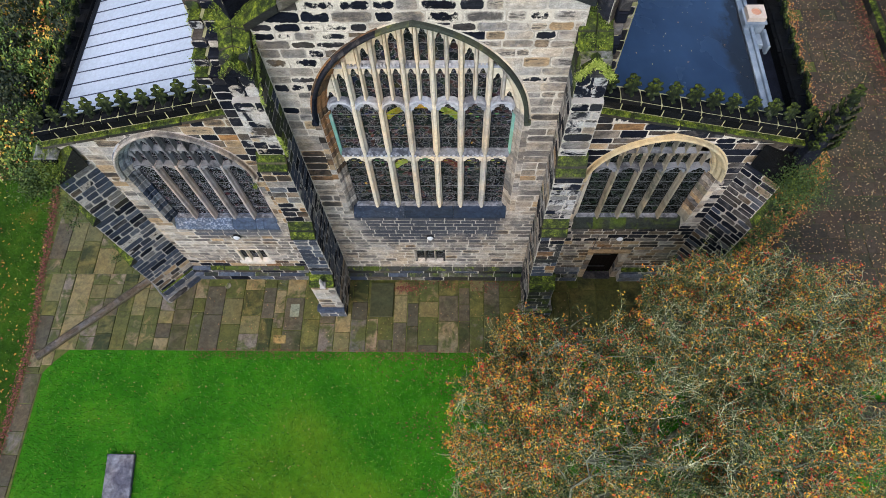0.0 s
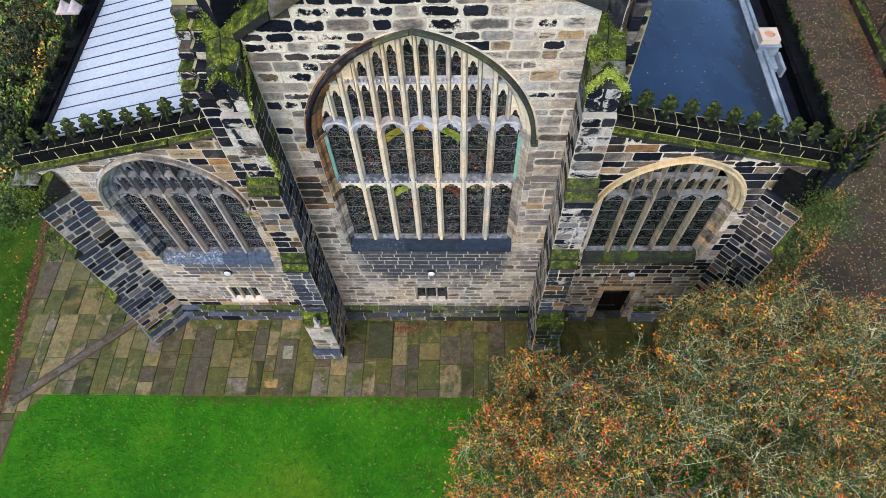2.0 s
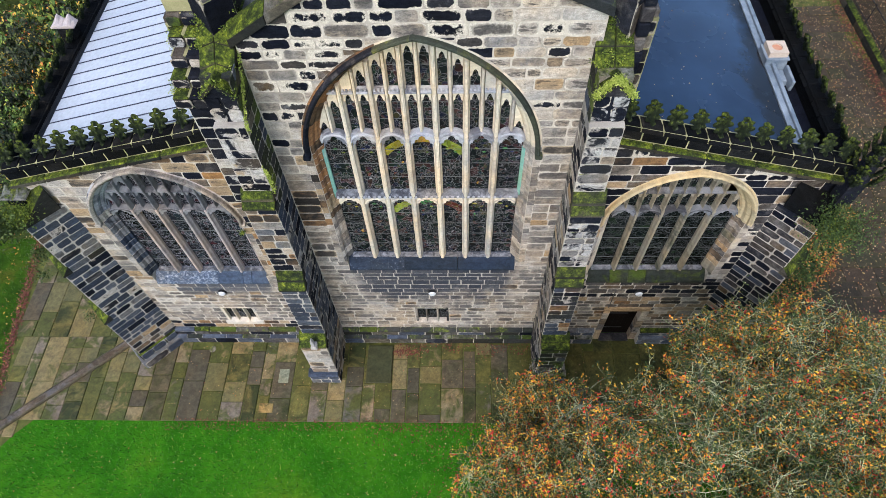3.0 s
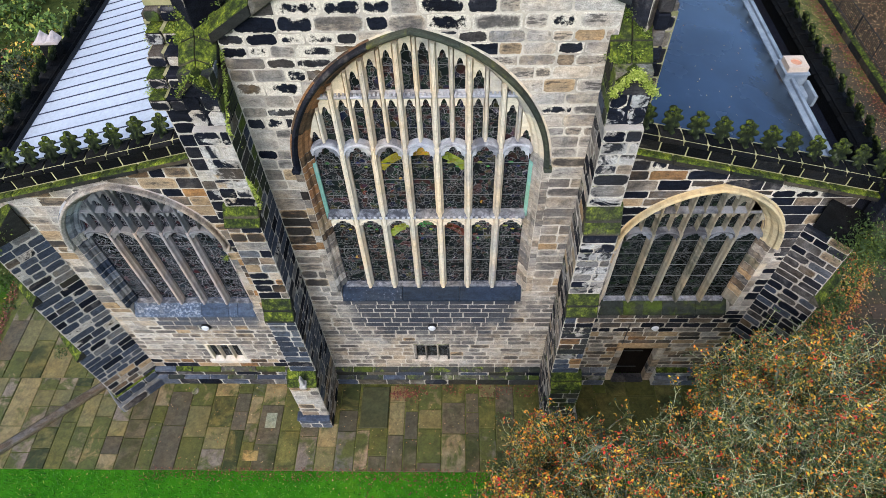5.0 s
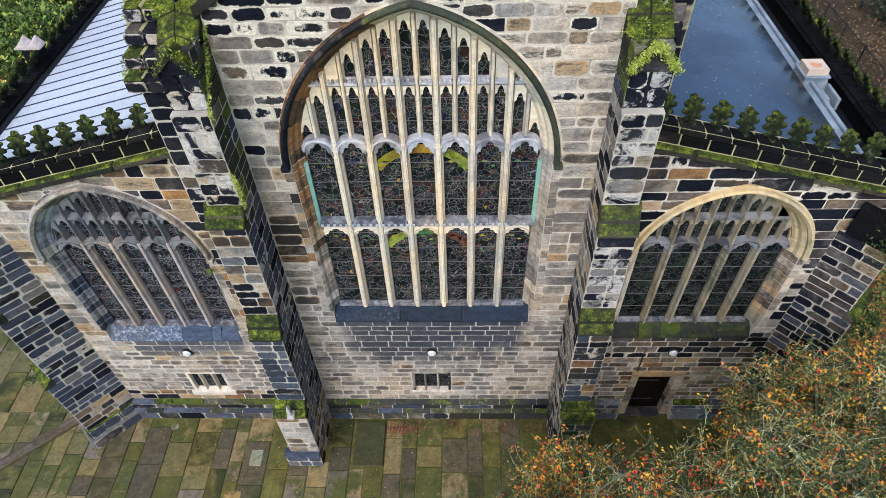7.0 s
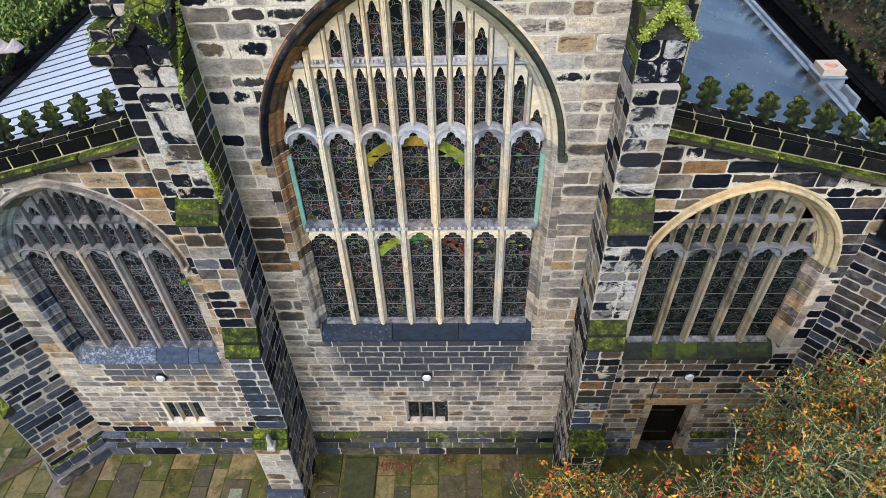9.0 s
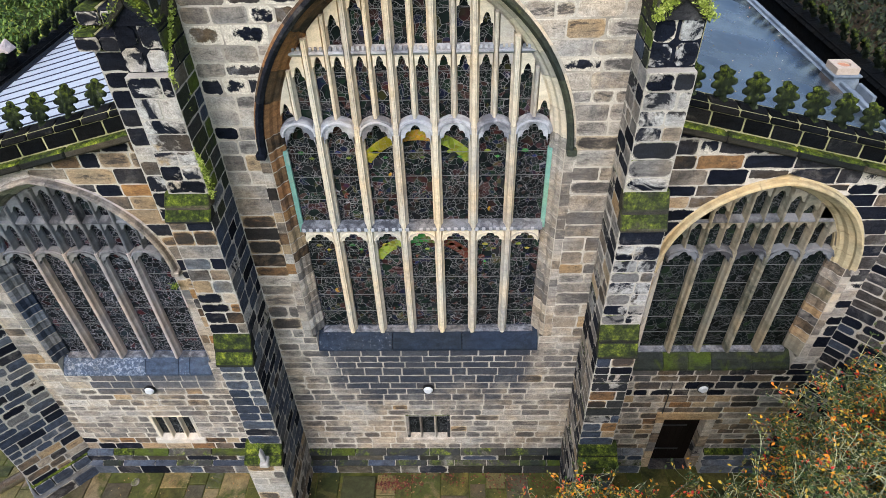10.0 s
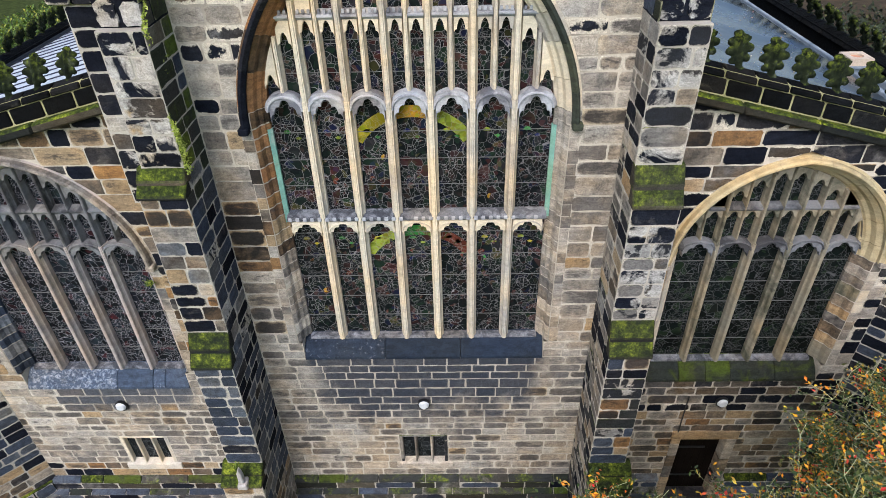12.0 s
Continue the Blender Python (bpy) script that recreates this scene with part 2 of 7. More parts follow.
def plain(name, a, b, scale, rough, bump=0.3, spec=0.3, metal=0.0, fine=40.0, dist=0.01):
    n = Nodes(name)
    c = n.ramp(n.noise(scale, 5.0, 0.6), [(0.3, a), (0.7, b)])
    g = n.noise(fine, 3.0, 0.65)
    c = n.mix(0.5, c, n.ramp(g, [(0.25, 0.5), (0.75, 1.0)]), "MULTIPLY")
    return n.end(c, rough, g, bump, dist, spec, metal)


n = Nodes("lime_mortar")
c = n.ramp(n.noise(1.1, 5.0, 0.6), [(0.3, (0.46, 0.415, 0.35)), (0.7, (0.64, 0.585, 0.505))])
g = n.noise(40.0, 3.0, 0.65)
c = n.mix(0.5, c, n.ramp(g, [(0.25, 0.5), (0.75, 1.0)]), "MULTIPLY")
c = n.mix(0.75, c, n.ramp(n.noise(1.7, 5.0, 0.7), [(0.36, 0.4), (0.56, 1.0)]), "MULTIPLY")
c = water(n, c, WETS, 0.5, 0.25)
M["mortar"] = n.end(c, 0.95, g, 0.5, 0.01, 0.3)
M["mortar_dim"] = plain("weathered_mortar", (0.3, 0.28, 0.25), (0.54, 0.505, 0.445), 1.7, 0.95, 0.5)
M["mortar_moss"] = plain("mossy_mortar", (0.2, 0.2, 0.09), (0.46, 0.42, 0.24), 2.3, 0.95, 0.5)
M["metal_roof"] = plain("pale_standing_seam_metal", (0.4, 0.45, 0.52), (0.47, 0.52, 0.59), 0.5, 0.6, 0.05, 0.3, 0.0, 12.0)
M["seam"] = plain("dark_roof_seam", (0.02, 0.026, 0.05), (0.035, 0.04, 0.07), 2.0, 0.6)
n = Nodes("wet_roof_membrane")
# this spread of blues paints in the sky mirrored by the wet roof
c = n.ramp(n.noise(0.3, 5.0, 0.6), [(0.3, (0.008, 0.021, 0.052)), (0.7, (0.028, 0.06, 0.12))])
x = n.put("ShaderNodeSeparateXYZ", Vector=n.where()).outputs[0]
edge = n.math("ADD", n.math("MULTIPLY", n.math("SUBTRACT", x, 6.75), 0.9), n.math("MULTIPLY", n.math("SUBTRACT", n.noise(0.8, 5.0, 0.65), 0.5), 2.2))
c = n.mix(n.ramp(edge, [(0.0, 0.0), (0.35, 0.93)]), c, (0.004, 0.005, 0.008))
# pale streaks, more of the mirrored sky put into the colour
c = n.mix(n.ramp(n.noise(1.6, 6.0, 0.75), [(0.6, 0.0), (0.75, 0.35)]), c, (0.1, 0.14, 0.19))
M["membrane"] = n.end(c, n.ramp(n.noise(0.7, 4.0), [(0.35, 0.14), (0.65, 0.34)]), n.noise(6.0, 3.0), 0.05, 0.01, 0.3)
M["lead"] = plain("grey_lead_sheet", (0.1, 0.14, 0.19), (0.34, 0.4, 0.46), 1.5, 0.5, 0.2, 0.5)
M["blackiron"] = plain("black_painted_iron", (0.007, 0.008, 0.01), (0.016, 0.017, 0.02), 4.0, 0.5)
M["terracotta"] = plain("terracotta_pot", (0.5, 0.22, 0.13), (0.6, 0.32, 0.2), 3.0, 0.85)
# near-black: the doorway's shade is put into the oak's colour
M["oak"] = plain("dark_oak", (0.005, 0.004, 0.003), (0.011, 0.008, 0.007), 3.0, 0.85, 0.3, 0.03)
M["white"] = plain("opal_white_plastic", (0.55, 0.58, 0.62), (0.62, 0.65, 0.69), 5.0, 0.35, 0.02)
M["slate"] = plain("slate_roof", (0.05, 0.052, 0.058), (0.09, 0.09, 0.095), 2.0, 0.6)
M["bark"] = plain("lichened_bark", (0.05, 0.052, 0.035), (0.22, 0.24, 0.16), 4.0, 0.9, 0.5)
M["twig"] = plain("lichened_twig", (0.14, 0.15, 0.075), (0.7, 0.73, 0.44), 2.2, 0.9, 0.1)


def glass_mat(name, lead, hues, cell, dim, wide=0.85):
    """Stained glass seen from outside: dark panes of many colours between lead cames, large shapes with finer leading inside some of them."""
    n = Nodes(name)
    p = n.where()
    warp = n.put("ShaderNodeTexNoise", Scale=2.6, Detail=2.0)
    n.feed(warp.inputs["Vector"], p)
    v2 = n.put("ShaderNodeVectorMath")
    v2.operation = "MULTIPLY_ADD"
    n.feed(v2.inputs[0], warp.outputs["Color"])
    v2.inputs[1].default_value = (0.28, 0.0, 0.28)
    n.feed(v2.inputs[2], p)

    def net(scale):
        edge = n.put("ShaderNodeTexVoronoi", Scale=scale)
        edge.feature = "DISTANCE_TO_EDGE"
        n.feed(edge.inputs["Vector"], v2.outputs[0])
        cells = n.put("ShaderNodeTexVoronoi", Scale=scale)
        n.feed(cells.inputs["Vector"], v2.outputs[0])
        pick = n.put("ShaderNodeSeparateColor", Color=cells.outputs["Color"])
        return n.ramp(edge.outputs["Distance"], [(0.0006 * wide * scale, 1.0), (0.003 * wide * scale, 0.0)]), pick.outputs[0], pick.outputs[1]
    big_line, hue, split = net(cell * 0.6)
    fine_line, hue2, _ = net(cell * 1.25)
    col = n.mix(0.5, n.ramp(hue, hues, True), n.ramp(hue2, hues, True))
    col = n.mix(n.ramp(n.noise(1.1, 2.0), [(0.45, 0.0), (0.6, 0.9)]), col, dim)
    came = n.math("MAXIMUM", big_line, n.math("MULTIPLY", fine_line, n.ramp(split, [(0.3, 0.0), (0.32, 0.75)])))
    came = n.math("MULTIPLY", came, n.ramp(n.noise(2.0, 2.0), [(0.3, 0.45), (0.7, 1.0)]))
    col = n.mix(came, col, lead)
    rough = n.ramp(came, [(0.0, 0.18), (1.0, 0.7)])
    return n.end(col, rough, n.noise(30.0, 2.0), 0.15, 0.01, 0.08)


DIM = (0.006, 0.008, 0.009)
M["glass_main"] = glass_mat("stained_glass", (0.27, 0.26, 0.28), [(0.0, (0.006, 0.008, 0.01)), (0.5, (0.011, 0.017, 0.016)), (0.66, (0.055, 0.018, 0.018)), (0.73, (0.014, 0.03, 0.018)), (0.82, (0.028, 0.025, 0.03)), (0.9, (0.012, 0.014, 0.05)), (0.95, (0.09, 0.045, 0.04)), (0.98, (0.07, 0.065, 0.02))], 11.5, DIM)
M["glass_side"] = glass_mat("leaded_glass", (0.32, 0.31, 0.36), [(0.0, (0.009, 0.01, 0.013)), (0.7, (0.016, 0.018, 0.026)), (0.86, (0.02, 0.03, 0.04)), (0.94, (0.07, 0.015, 0.02)), (0.97, (0.02, 0.03, 0.03))], 14.0, (0.006, 0.007, 0.009))
M["glass_right"] = glass_mat("dull_leaded_glass", (0.11, 0.11, 0.12), [(0.0, (0.006, 0.009, 0.009)), (0.8, (0.014, 0.016, 0.014)), (0.9, (0.02, 0.035, 0.018))], 12.0, (0.005, 0.006, 0.006))
M["lattice"] = glass_mat("small_leaded_glass", (0.1, 0.11, 0.12), [(0.0, (0.01, 0.011, 0.013)), (0.6, (0.02, 0.022, 0.026))], 9.0, DIM)
for key, c in (("gl_yellow", (0.42, 0.35, 0.03)), ("gl_amber", (0.5, 0.27, 0.03)), ("gl_green", (0.05, 0.26, 0.06)), ("gl_lime", (0.25, 0.32, 0.04)), ("gl_rust", (0.13, 0.04, 0.028)), ("gl_blue", (0.02, 0.028, 0.12)), ("gl_pink", (0.13, 0.065, 0.065))):
    M[key] = glass_mat(key + "_glass", (0.2, 0.2, 0.19), [(0.0, tuple(0.75 * q for q in c)), (0.35, tuple(0.4 * q for q in c)), (0.6, tuple(0.95 * q for q in c)), (0.85, (c[1] * 0.5, c[0] * 0.5, c[2] * 0.4))], 15.0, tuple(0.3 * q for q in c), 0.8)


# ---- builders ----
def link(name, verts, faces, material, parent=None, label="", smooth=False, uv=None):
    me = bpy.data.meshes.new(name)
    me.from_pydata([tuple(v) for v in verts], [], [tuple(f) for f in faces])
    me.materials.append(M[material] if isinstance(material, str) else material)
    if smooth:
        me.shade_smooth()
    if uv:
        layer = me.uv_layers.new()
        for loop, cell in zip(me.loops, layer.data):
            cell.uv = uv[loop.vertex_index]
    me.update()
    ob = new(name, me)
    if parent is not None:
        ob.parent = parent
    if label:
        ob["label"] = label
    return ob


def part(name, bm, material, parent, label="", smooth=False):
    me = bpy.data.meshes.new(name)
    bm.to_mesh(me)
    bm.free()
    me.materials.append(M[material] if isinstance(material, str) else material)
    if smooth:
        me.shade_smooth()
    ob = new(name, me)
    if parent is not None:
        ob.parent = parent
    if label:
        ob["label"] = label
    return ob


def prism(poly, axis, a, b):
    """A solid from a closed outline; axis 0, 1 or 2 is the one it is drawn out along, from a to b. The outline gives the other two."""
    n = len(poly)

    def at(p, d):
        q = [0, 0, 0]
        o = [k for k in range(3) if k != axis]
        q[o[0]], q[o[1]], q[axis] = p[0], p[1], d
        return q
    vs = [at(p, a) for p in poly] + [at(p, b) for p in poly]
    fs = [list(range(n))[::-1], list(range(n, 2 * n))] + [(i, (i + 1) % n, n + (i + 1) % n, n + i) for i in range(n)]
    return vs, fs


def join(chunks):
    vs, fs = [], []
    for v, f in chunks:
        k = len(vs)
        vs += [tuple(q) for q in v]
        fs += [tuple(i + k for i in g) for g in f]
    return vs, fs


def fix(name, chunks, material, parent=None, label="", bevel=0.0, smooth=False):
    """Solids joined into one mesh, normals outward, edges softened."""
    vs, fs = join(chunks)
    bm = bmesh.new()
    bv = [bm.verts.new(v) for v in vs]
    for f in fs:
        try:
            bm.faces.new([bv[i] for i in f])
        except ValueError:
            pass
    bmesh.ops.recalc_face_normals(bm, faces=bm.faces)
    if bevel:
        bmesh.ops.bevel(bm, geom=list(bm.edges), offset=bevel, segments=1, affect="EDGES", clamp_overlap=True)
    return part(name, bm, material, parent, label, smooth)


def box(x0, x1, y0, y1, z0, z1):
    return prism([(x0, y0), (x1, y0), (x1, y1), (x0, y1)], 2, z0, z1)


class Face:
    """A plane of walling: along u, up z, outward d."""

    def __init__(self, origin, along, out, shear=0.0):
        self.o, self.u, self.n, self.k = Vector(origin), Vector(along).normalized(), Vector(out).normalized(), shear
        self.turn = self.u.cross(Vector((0, 0, 1))).dot(self.n) > 0

    def at(self, u, z, d):
        return self.o + self.u * u + self.n * d + Vector((0, 0, z + self.k * u))


def fn(v):
    return v if callable(v) else (lambda z: v)


def stone(owner, face, poly, rng, material, d=0.022, worn=0.03, name="stone"):
    """One dressed stone: a face with worn corners standing proud of the joints."""
    pts = []
    m = len(poly)
    for i in range(m):
        p, q, r = poly[i - 1], poly[i], poly[(i + 1) % m]
        e1, e2 = math.dist(p, q), math.dist(q, r)
        if m == 4:
            c1, c2 = min(0.3 * e1, worn * rng.uniform(0.4, 1.8)), min(0.3 * e2, worn * rng.uniform(0.4, 1.8))
            pts.append((q[0] + (p[0] - q[0]) * c1 / e1, q[1] + (p[1] - q[1]) * c1 / e1))
            pts.append((q[0] + (r[0] - q[0]) * c2 / e2, q[1] + (r[1] - q[1]) * c2 / e2))
            # an uneven arris
            k = 3 if e2 > 0.4 else 2 if e2 > 0.18 else 0
            nx, nz = (r[1] - q[1]) / e2, -(r[0] - q[0]) / e2
            for h in range(1, k + 1):
                t, o = (h + rng.uniform(-0.25, 0.25)) / (k + 1), min(0.011, 0.03 * e2) * rng.uniform(-0.5, 1.0)
                pts.append((q[0] + (r[0] - q[0]) * t + nx * o, q[1] + (r[1] - q[1]) * t + nz * o))
        else:
            pts.append(q)
    n = len(pts)
    cx, cz = sum(p[0] for p in pts) / n, sum(p[1] for p in pts) / n
    vs = [face.at(p[0], p[1], -0.01) for p in pts]
    tilt = rng.uniform(-0.012, 0.012)
    for p in pts:
        l = math.hypot(p[0] - cx, p[1] - cz) + 1e-6
        s = min(0.35, 0.01 / l)
        vs.append(face.at(p[0] + (cx - p[0]) * s, p[1] + (cz - p[1]) * s, d + 0.5 * tilt * (p[0] - cx) + rng.uniform(-0.002, 0.002)))
    # the outline runs clockwise
    fs = [tuple(range(n, 2 * n))[::-1]] + [(i, n + i, n + (i + 1) % n, (i + 1) % n)[::-1] for i in range(n)]
    if not face.turn:
        fs = [f[::-1] for f in fs]
    hw, hz = max(abs(p[0] - cx) for p in pts), max(abs(p[1] - cz) for p in pts)
    uv = [((p[0] - cx) / hw, (p[1] - cz) / hz) for p in pts] * 2
    return link(name, vs, fs, material, owner, uv=uv)


def courses(z0, z1, ch, rng, breaks=()):
    zs = sorted({z0, z1, *[b for b in breaks if z0 < b < z1]})
    out = []
    for a, b in zip(zs, zs[1:]):
        k = max(1, round((b - a) / ((ch[0] + ch[1]) / 2)))
        w = [rng.uniform(*ch) for _ in range(k)]
        s, z = (b - a) / sum(w), a
        for q in w:
            out.append((z, z + q * s))
            z += q * s
    return out


def walling(owner, face, ulo, uhi, z0, z1, pick, rng, ch=(0.22, 0.32), ln=(0.35, 0.85), holes=(), breaks=(), gap=0.0085, worn=0.015, proud=(0.003, 0.009), name="stone"):
    """Courses of stones between two edges, round the openings. pick(u, z) names the stone's material."""
    ulo, uhi = fn(ulo), fn(uhi)
    for a, b in courses(z0, z1, ch, rng, breaks):
        runs = [(ulo, uhi)]
        zs = [a + (b - a) * k / 3 for k in range(4)]
        for hole in holes:
            if hole((a + b) / 2) is None and hole(a + 0.01) is None:
                continue

            def left(z, h=hole, m=a):
                return (h(z) or h(m + 0.01) and (h.mid, h.mid))[0]

            def right(z, h=hole, m=a):
                return (h(z) or h(m + 0.01) and (h.mid, h.mid))[1]
            runs = [r for lo, hi in runs for r in (((lo, left), (right, hi)) if lo((a + b) / 2) < hole.mid < hi((a + b) / 2) else ((lo, hi),))]
        for lo, hi in runs:
            x, end = min(lo(z) for z in zs), max(hi(z) for z in zs)
            while x < end - 0.02:
                w = rng.uniform(*ln)
                if end - (x + w) < ln[0] * 0.6:
                    w = end - x
                xs = [(max(x, lo(z)), min(x + w, hi(z)), z) for z in zs]
                plain_box = all(abs(q[0] - x) < 1e-4 and abs(q[1] - x - w) < 1e-4 for q in xs)
                keep = [q for q in xs if q[1] - q[0] > 0.05]
                if len(keep) >= 2:
                    if plain_box:
                        keep = [keep[0], keep[-1]]
                    g = gap * rng.uniform(0.5, 1.7)
                    zt = keep[-1][2] - g
                    poly = [(q[0] + g, max(q[2] + (g if i == 0 else 0), a + g) if i < len(keep) - 1 else zt) for i, q in enumerate(keep)]
                    poly += [(q[1] - g, max(q[2] + (g if i == 0 else 0), a + g) if i < len(keep) - 1 else zt) for i, q in reversed(list(enumerate(keep)))]
                    um, zm = (keep[0][0] + keep[0][1]) / 2, (a + b) / 2
                    stone(owner, face, poly, rng, pick(um, zm), rng.uniform(*proud), worn, name)
                x += w


def backing(name, face, ulo, uhi, z0, z1, material, holes=(), breaks=(), thick=0.55, parent=None):
    """The wall's body behind the stones, with its openings through it."""
    ulo, uhi = fn(ulo), fn(uhi)
    zs = sorted({z0, z1, *[b for b in breaks if z0 <= b <= z1], *[z0 + (z1 - z0) * k / 90 for k in range(91)]})
    bm = bmesh.new()
    for a, b in zip(zs, zs[1:]):
        runs = [[ulo(a + 1e-5), uhi(a + 1e-5), ulo(b - 1e-5), uhi(b - 1e-5)]]
        for h in holes:
            p, q = h(a + 1e-4), h(b - 1e-4)
            if p is None and q is None:
                continue
            p, q = p or (h.mid, h.mid), q or (h.mid, h.mid)
            new_runs = []
            for r in runs:
                if r[0] < h.mid < r[1]:
                    new_runs += [[r[0], p[0], r[2], q[0]], [p[1], r[1], q[1], r[3]]]
                else:
                    new_runs.append(r)
            runs = new_runs
        for r in runs:
            f, k = [(r[0], a), (r[1], a), (r[3], b), (r[2], b)], -thick
            v = [bm.verts.new(face.at(u, z, 0)) for u, z in f] + [bm.verts.new(face.at(u, z, k)) for u, z in f]
            for g in ((0, 1, 2, 3), (7, 6, 5, 4), (1, 5, 6, 2), (0, 3, 7, 4)):
                bm.faces.new([v[i] for i in g])
            if b == zs[-1]:
                bm.faces.new([v[i] for i in (3, 2, 6, 7)])
            if a == zs[0]:
                bm.faces.new([v[i] for i in (0, 4, 5, 1)])
    bmesh.ops.remove_doubles(bm, verts=bm.verts, dist=0.0005)
    bmesh.ops.recalc_face_normals(bm, faces=bm.faces)
    return part(name, bm, material, parent)


class Arch:
    """A two-centred pointed arch on jambs, in the plane of a wall."""

    def __init__(self, mid, half, foot, spring, rise):
        self.mid, self.half, self.foot, self.spring, self.rise = mid, half, foot, spring, rise
        self.c = (rise * rise - half * half) / (2 * half)
        self.r = half + self.c
        self.turn = math.asin(min(1, rise / self.r))

    def grown(self, off):
        r = self.r + off
        return Arch(self.mid, self.half + off, self.foot, self.spring, math.sqrt(max(1e-6, r * r - self.c * self.c)))

    def __call__(self, z):
        if z < self.foot or z >= self.spring + self.rise:
            return None
        w = self.half if z <= self.spring else math.sqrt(max(0, self.r ** 2 - (z - self.spring) ** 2)) - self.c
        return (self.mid - w, self.mid + w)

    def top(self, x):
        d = min(abs(x - self.mid), self.half)
        return self.spring + math.sqrt(max(0, self.r ** 2 - (d + self.c) ** 2))

    def length(self):
        return 2 * (self.spring - self.foot) + 2 * self.r * self.turn

    def at(self, s, off=0.0):
        """The point s metres along the edge from the foot, moved outward by off."""
        j, a = self.spring - self.foot, self.r * self.turn
        flip = s > j + a
        if flip:
            s = self.length() - s
        if s <= j:
            x, z = -self.half - off, self.foot + s
        else:
            t = (s - j) / self.r
            tm = math.acos(min(1, self.c / (self.r + off)))
            t = t / self.turn * tm
            x, z = self.c - (self.r + off) * math.cos(t), self.spring + (self.r + off) * math.sin(t)
        return (self.mid - x if flip else self.mid + x, z)


class Hole:
    """A rectangular opening."""

    def __init__(self, x0, x1, z0, z1):
        self.b, self.mid = (x0, x1, z0, z1), (x0 + x1) / 2

    def __call__(self, z):
        return (self.b[0], self.b[1]) if self.b[2] <= z <= self.b[3] else None


def ring_piece(name, arch, profile, s0, s1, material, parent, step=0.16):
    """A moulded piece of an arch or jamb: profile is a closed loop of (offset, y)."""
    k = max(1, math.ceil((s1 - s0) / step))
    mid = arch.length() / 2
    ss = sorted({s0 + (s1 - s0) * i / k for i in range(k + 1)} | ({mid} if s0 < mid < s1 else set()))
    n, vs, fs = len(profile), [], []
    for s in ss:
        for off, y in profile:
            x, z = arch.at(s, off)
            vs.append((x, y, z))
    for i in range(len(ss) - 1):
        for j in range(n):
            a, b = i * n + j, i * n + (j + 1) % n
            fs.append((a, b, b + n, a + n))
    fs += [tuple(range(n)), tuple(range((len(ss) - 1) * n, len(ss) * n))[::-1]]
    return fix(name, [(vs, fs)], material, parent)


def mullion(x, z0, z1, w, y0, y1, material, parent, name="mullion"):
    """An upright with hollow-chamfered sides and a small roll down its front."""
    h = w / 2
    half = [(1.0, 0.11), (0.86, 0.1), (0.62, 0.062), (0.5, 0.018), (0.46, 0.0), (0.24, 0.0), (0.16, -0.012)]
    poly = [(x - h, y1)] + [(x - h * k, y0 + d) for k, d in half] + [(x + h * k, y0 + d) for k, d in half[::-1]] + [(x + h, y1)]
    return fix(name, [prism(poly, 2, z0, z1)], material, parent)


FIVE = ((0.0, 0.62, 0.34, 0.38), (0.44, 0.36, 0.27, 0.34), (0.78, 0.0, 0.22, 0.36))


def head(x0, x1, zs, ztop, y0, y1, material, parent, foils=5, rise=0.26, name="tracery_head"):
    """The pierced head of one light, cut from a plate: five round foils, or a tall pointed foil on two shoulders. ztop(x) is the plate's upper edge."""
    mid, h, n = (x0 + x1) / 2, (x1 - x0) / 2, 36
    low, up = [], []
    for i in range(n + 1):
        x = x0 + (x1 - x0) * i / n
        t = abs(x - mid) / h
        if foils == 5:
            k = max([0.0] + [c + rz * math.sqrt(max(0, 1 - ((t - u) / rx) ** 2)) for u, c, rx, rz in FIVE if abs(t - u) < rx])
        else:
            k = 0.44 + 0.56 * (1 - (t / 0.56) ** 1.7) ** 0.72 if t < 0.56 else 0.3 * math.sqrt(max(0, 1 - ((t - 0.6) / 0.4) ** 2))
        top = ztop(x)
        low.append((x, min(zs + rise * k, top - 0.01)))
        up.append((x, top))
    m, vs, fs = n + 1, [], []
    vs += [(x, y0, z) for x, z in low] + [(x, y1, z) for x, z in low]
    vs += [(x, y0, z) for x, z in up] + [(x, y1, z) for x, z in up]
    for i in range(n):
        fs += [(i, i + 1, 2 * m + i + 1, 2 * m + i), (m + i, 3 * m + i, 3 * m + i + 1, m + i + 1), (i, m + i, m + i + 1, i + 1), (2 * m + i, 2 * m + i + 1, 3 * m + i + 1, 3 * m + i)]
    fs += [(0, 2 * m, 3 * m, m), (n, m + n, 3 * m + n, 2 * m + n)]
    return fix(name, [(vs, fs)], material, parent)


def band(x0, x1, z0, z1, y0, y1, material, parent, name="transom"):
    poly = [(y1, z0), (y0 + 0.05, z0), (y0, z0 + 0.05), (y0, z1 - 0.06), (y1, z1)]
    return fix(name, [prism(poly, 0, x0, x1)], material, parent)


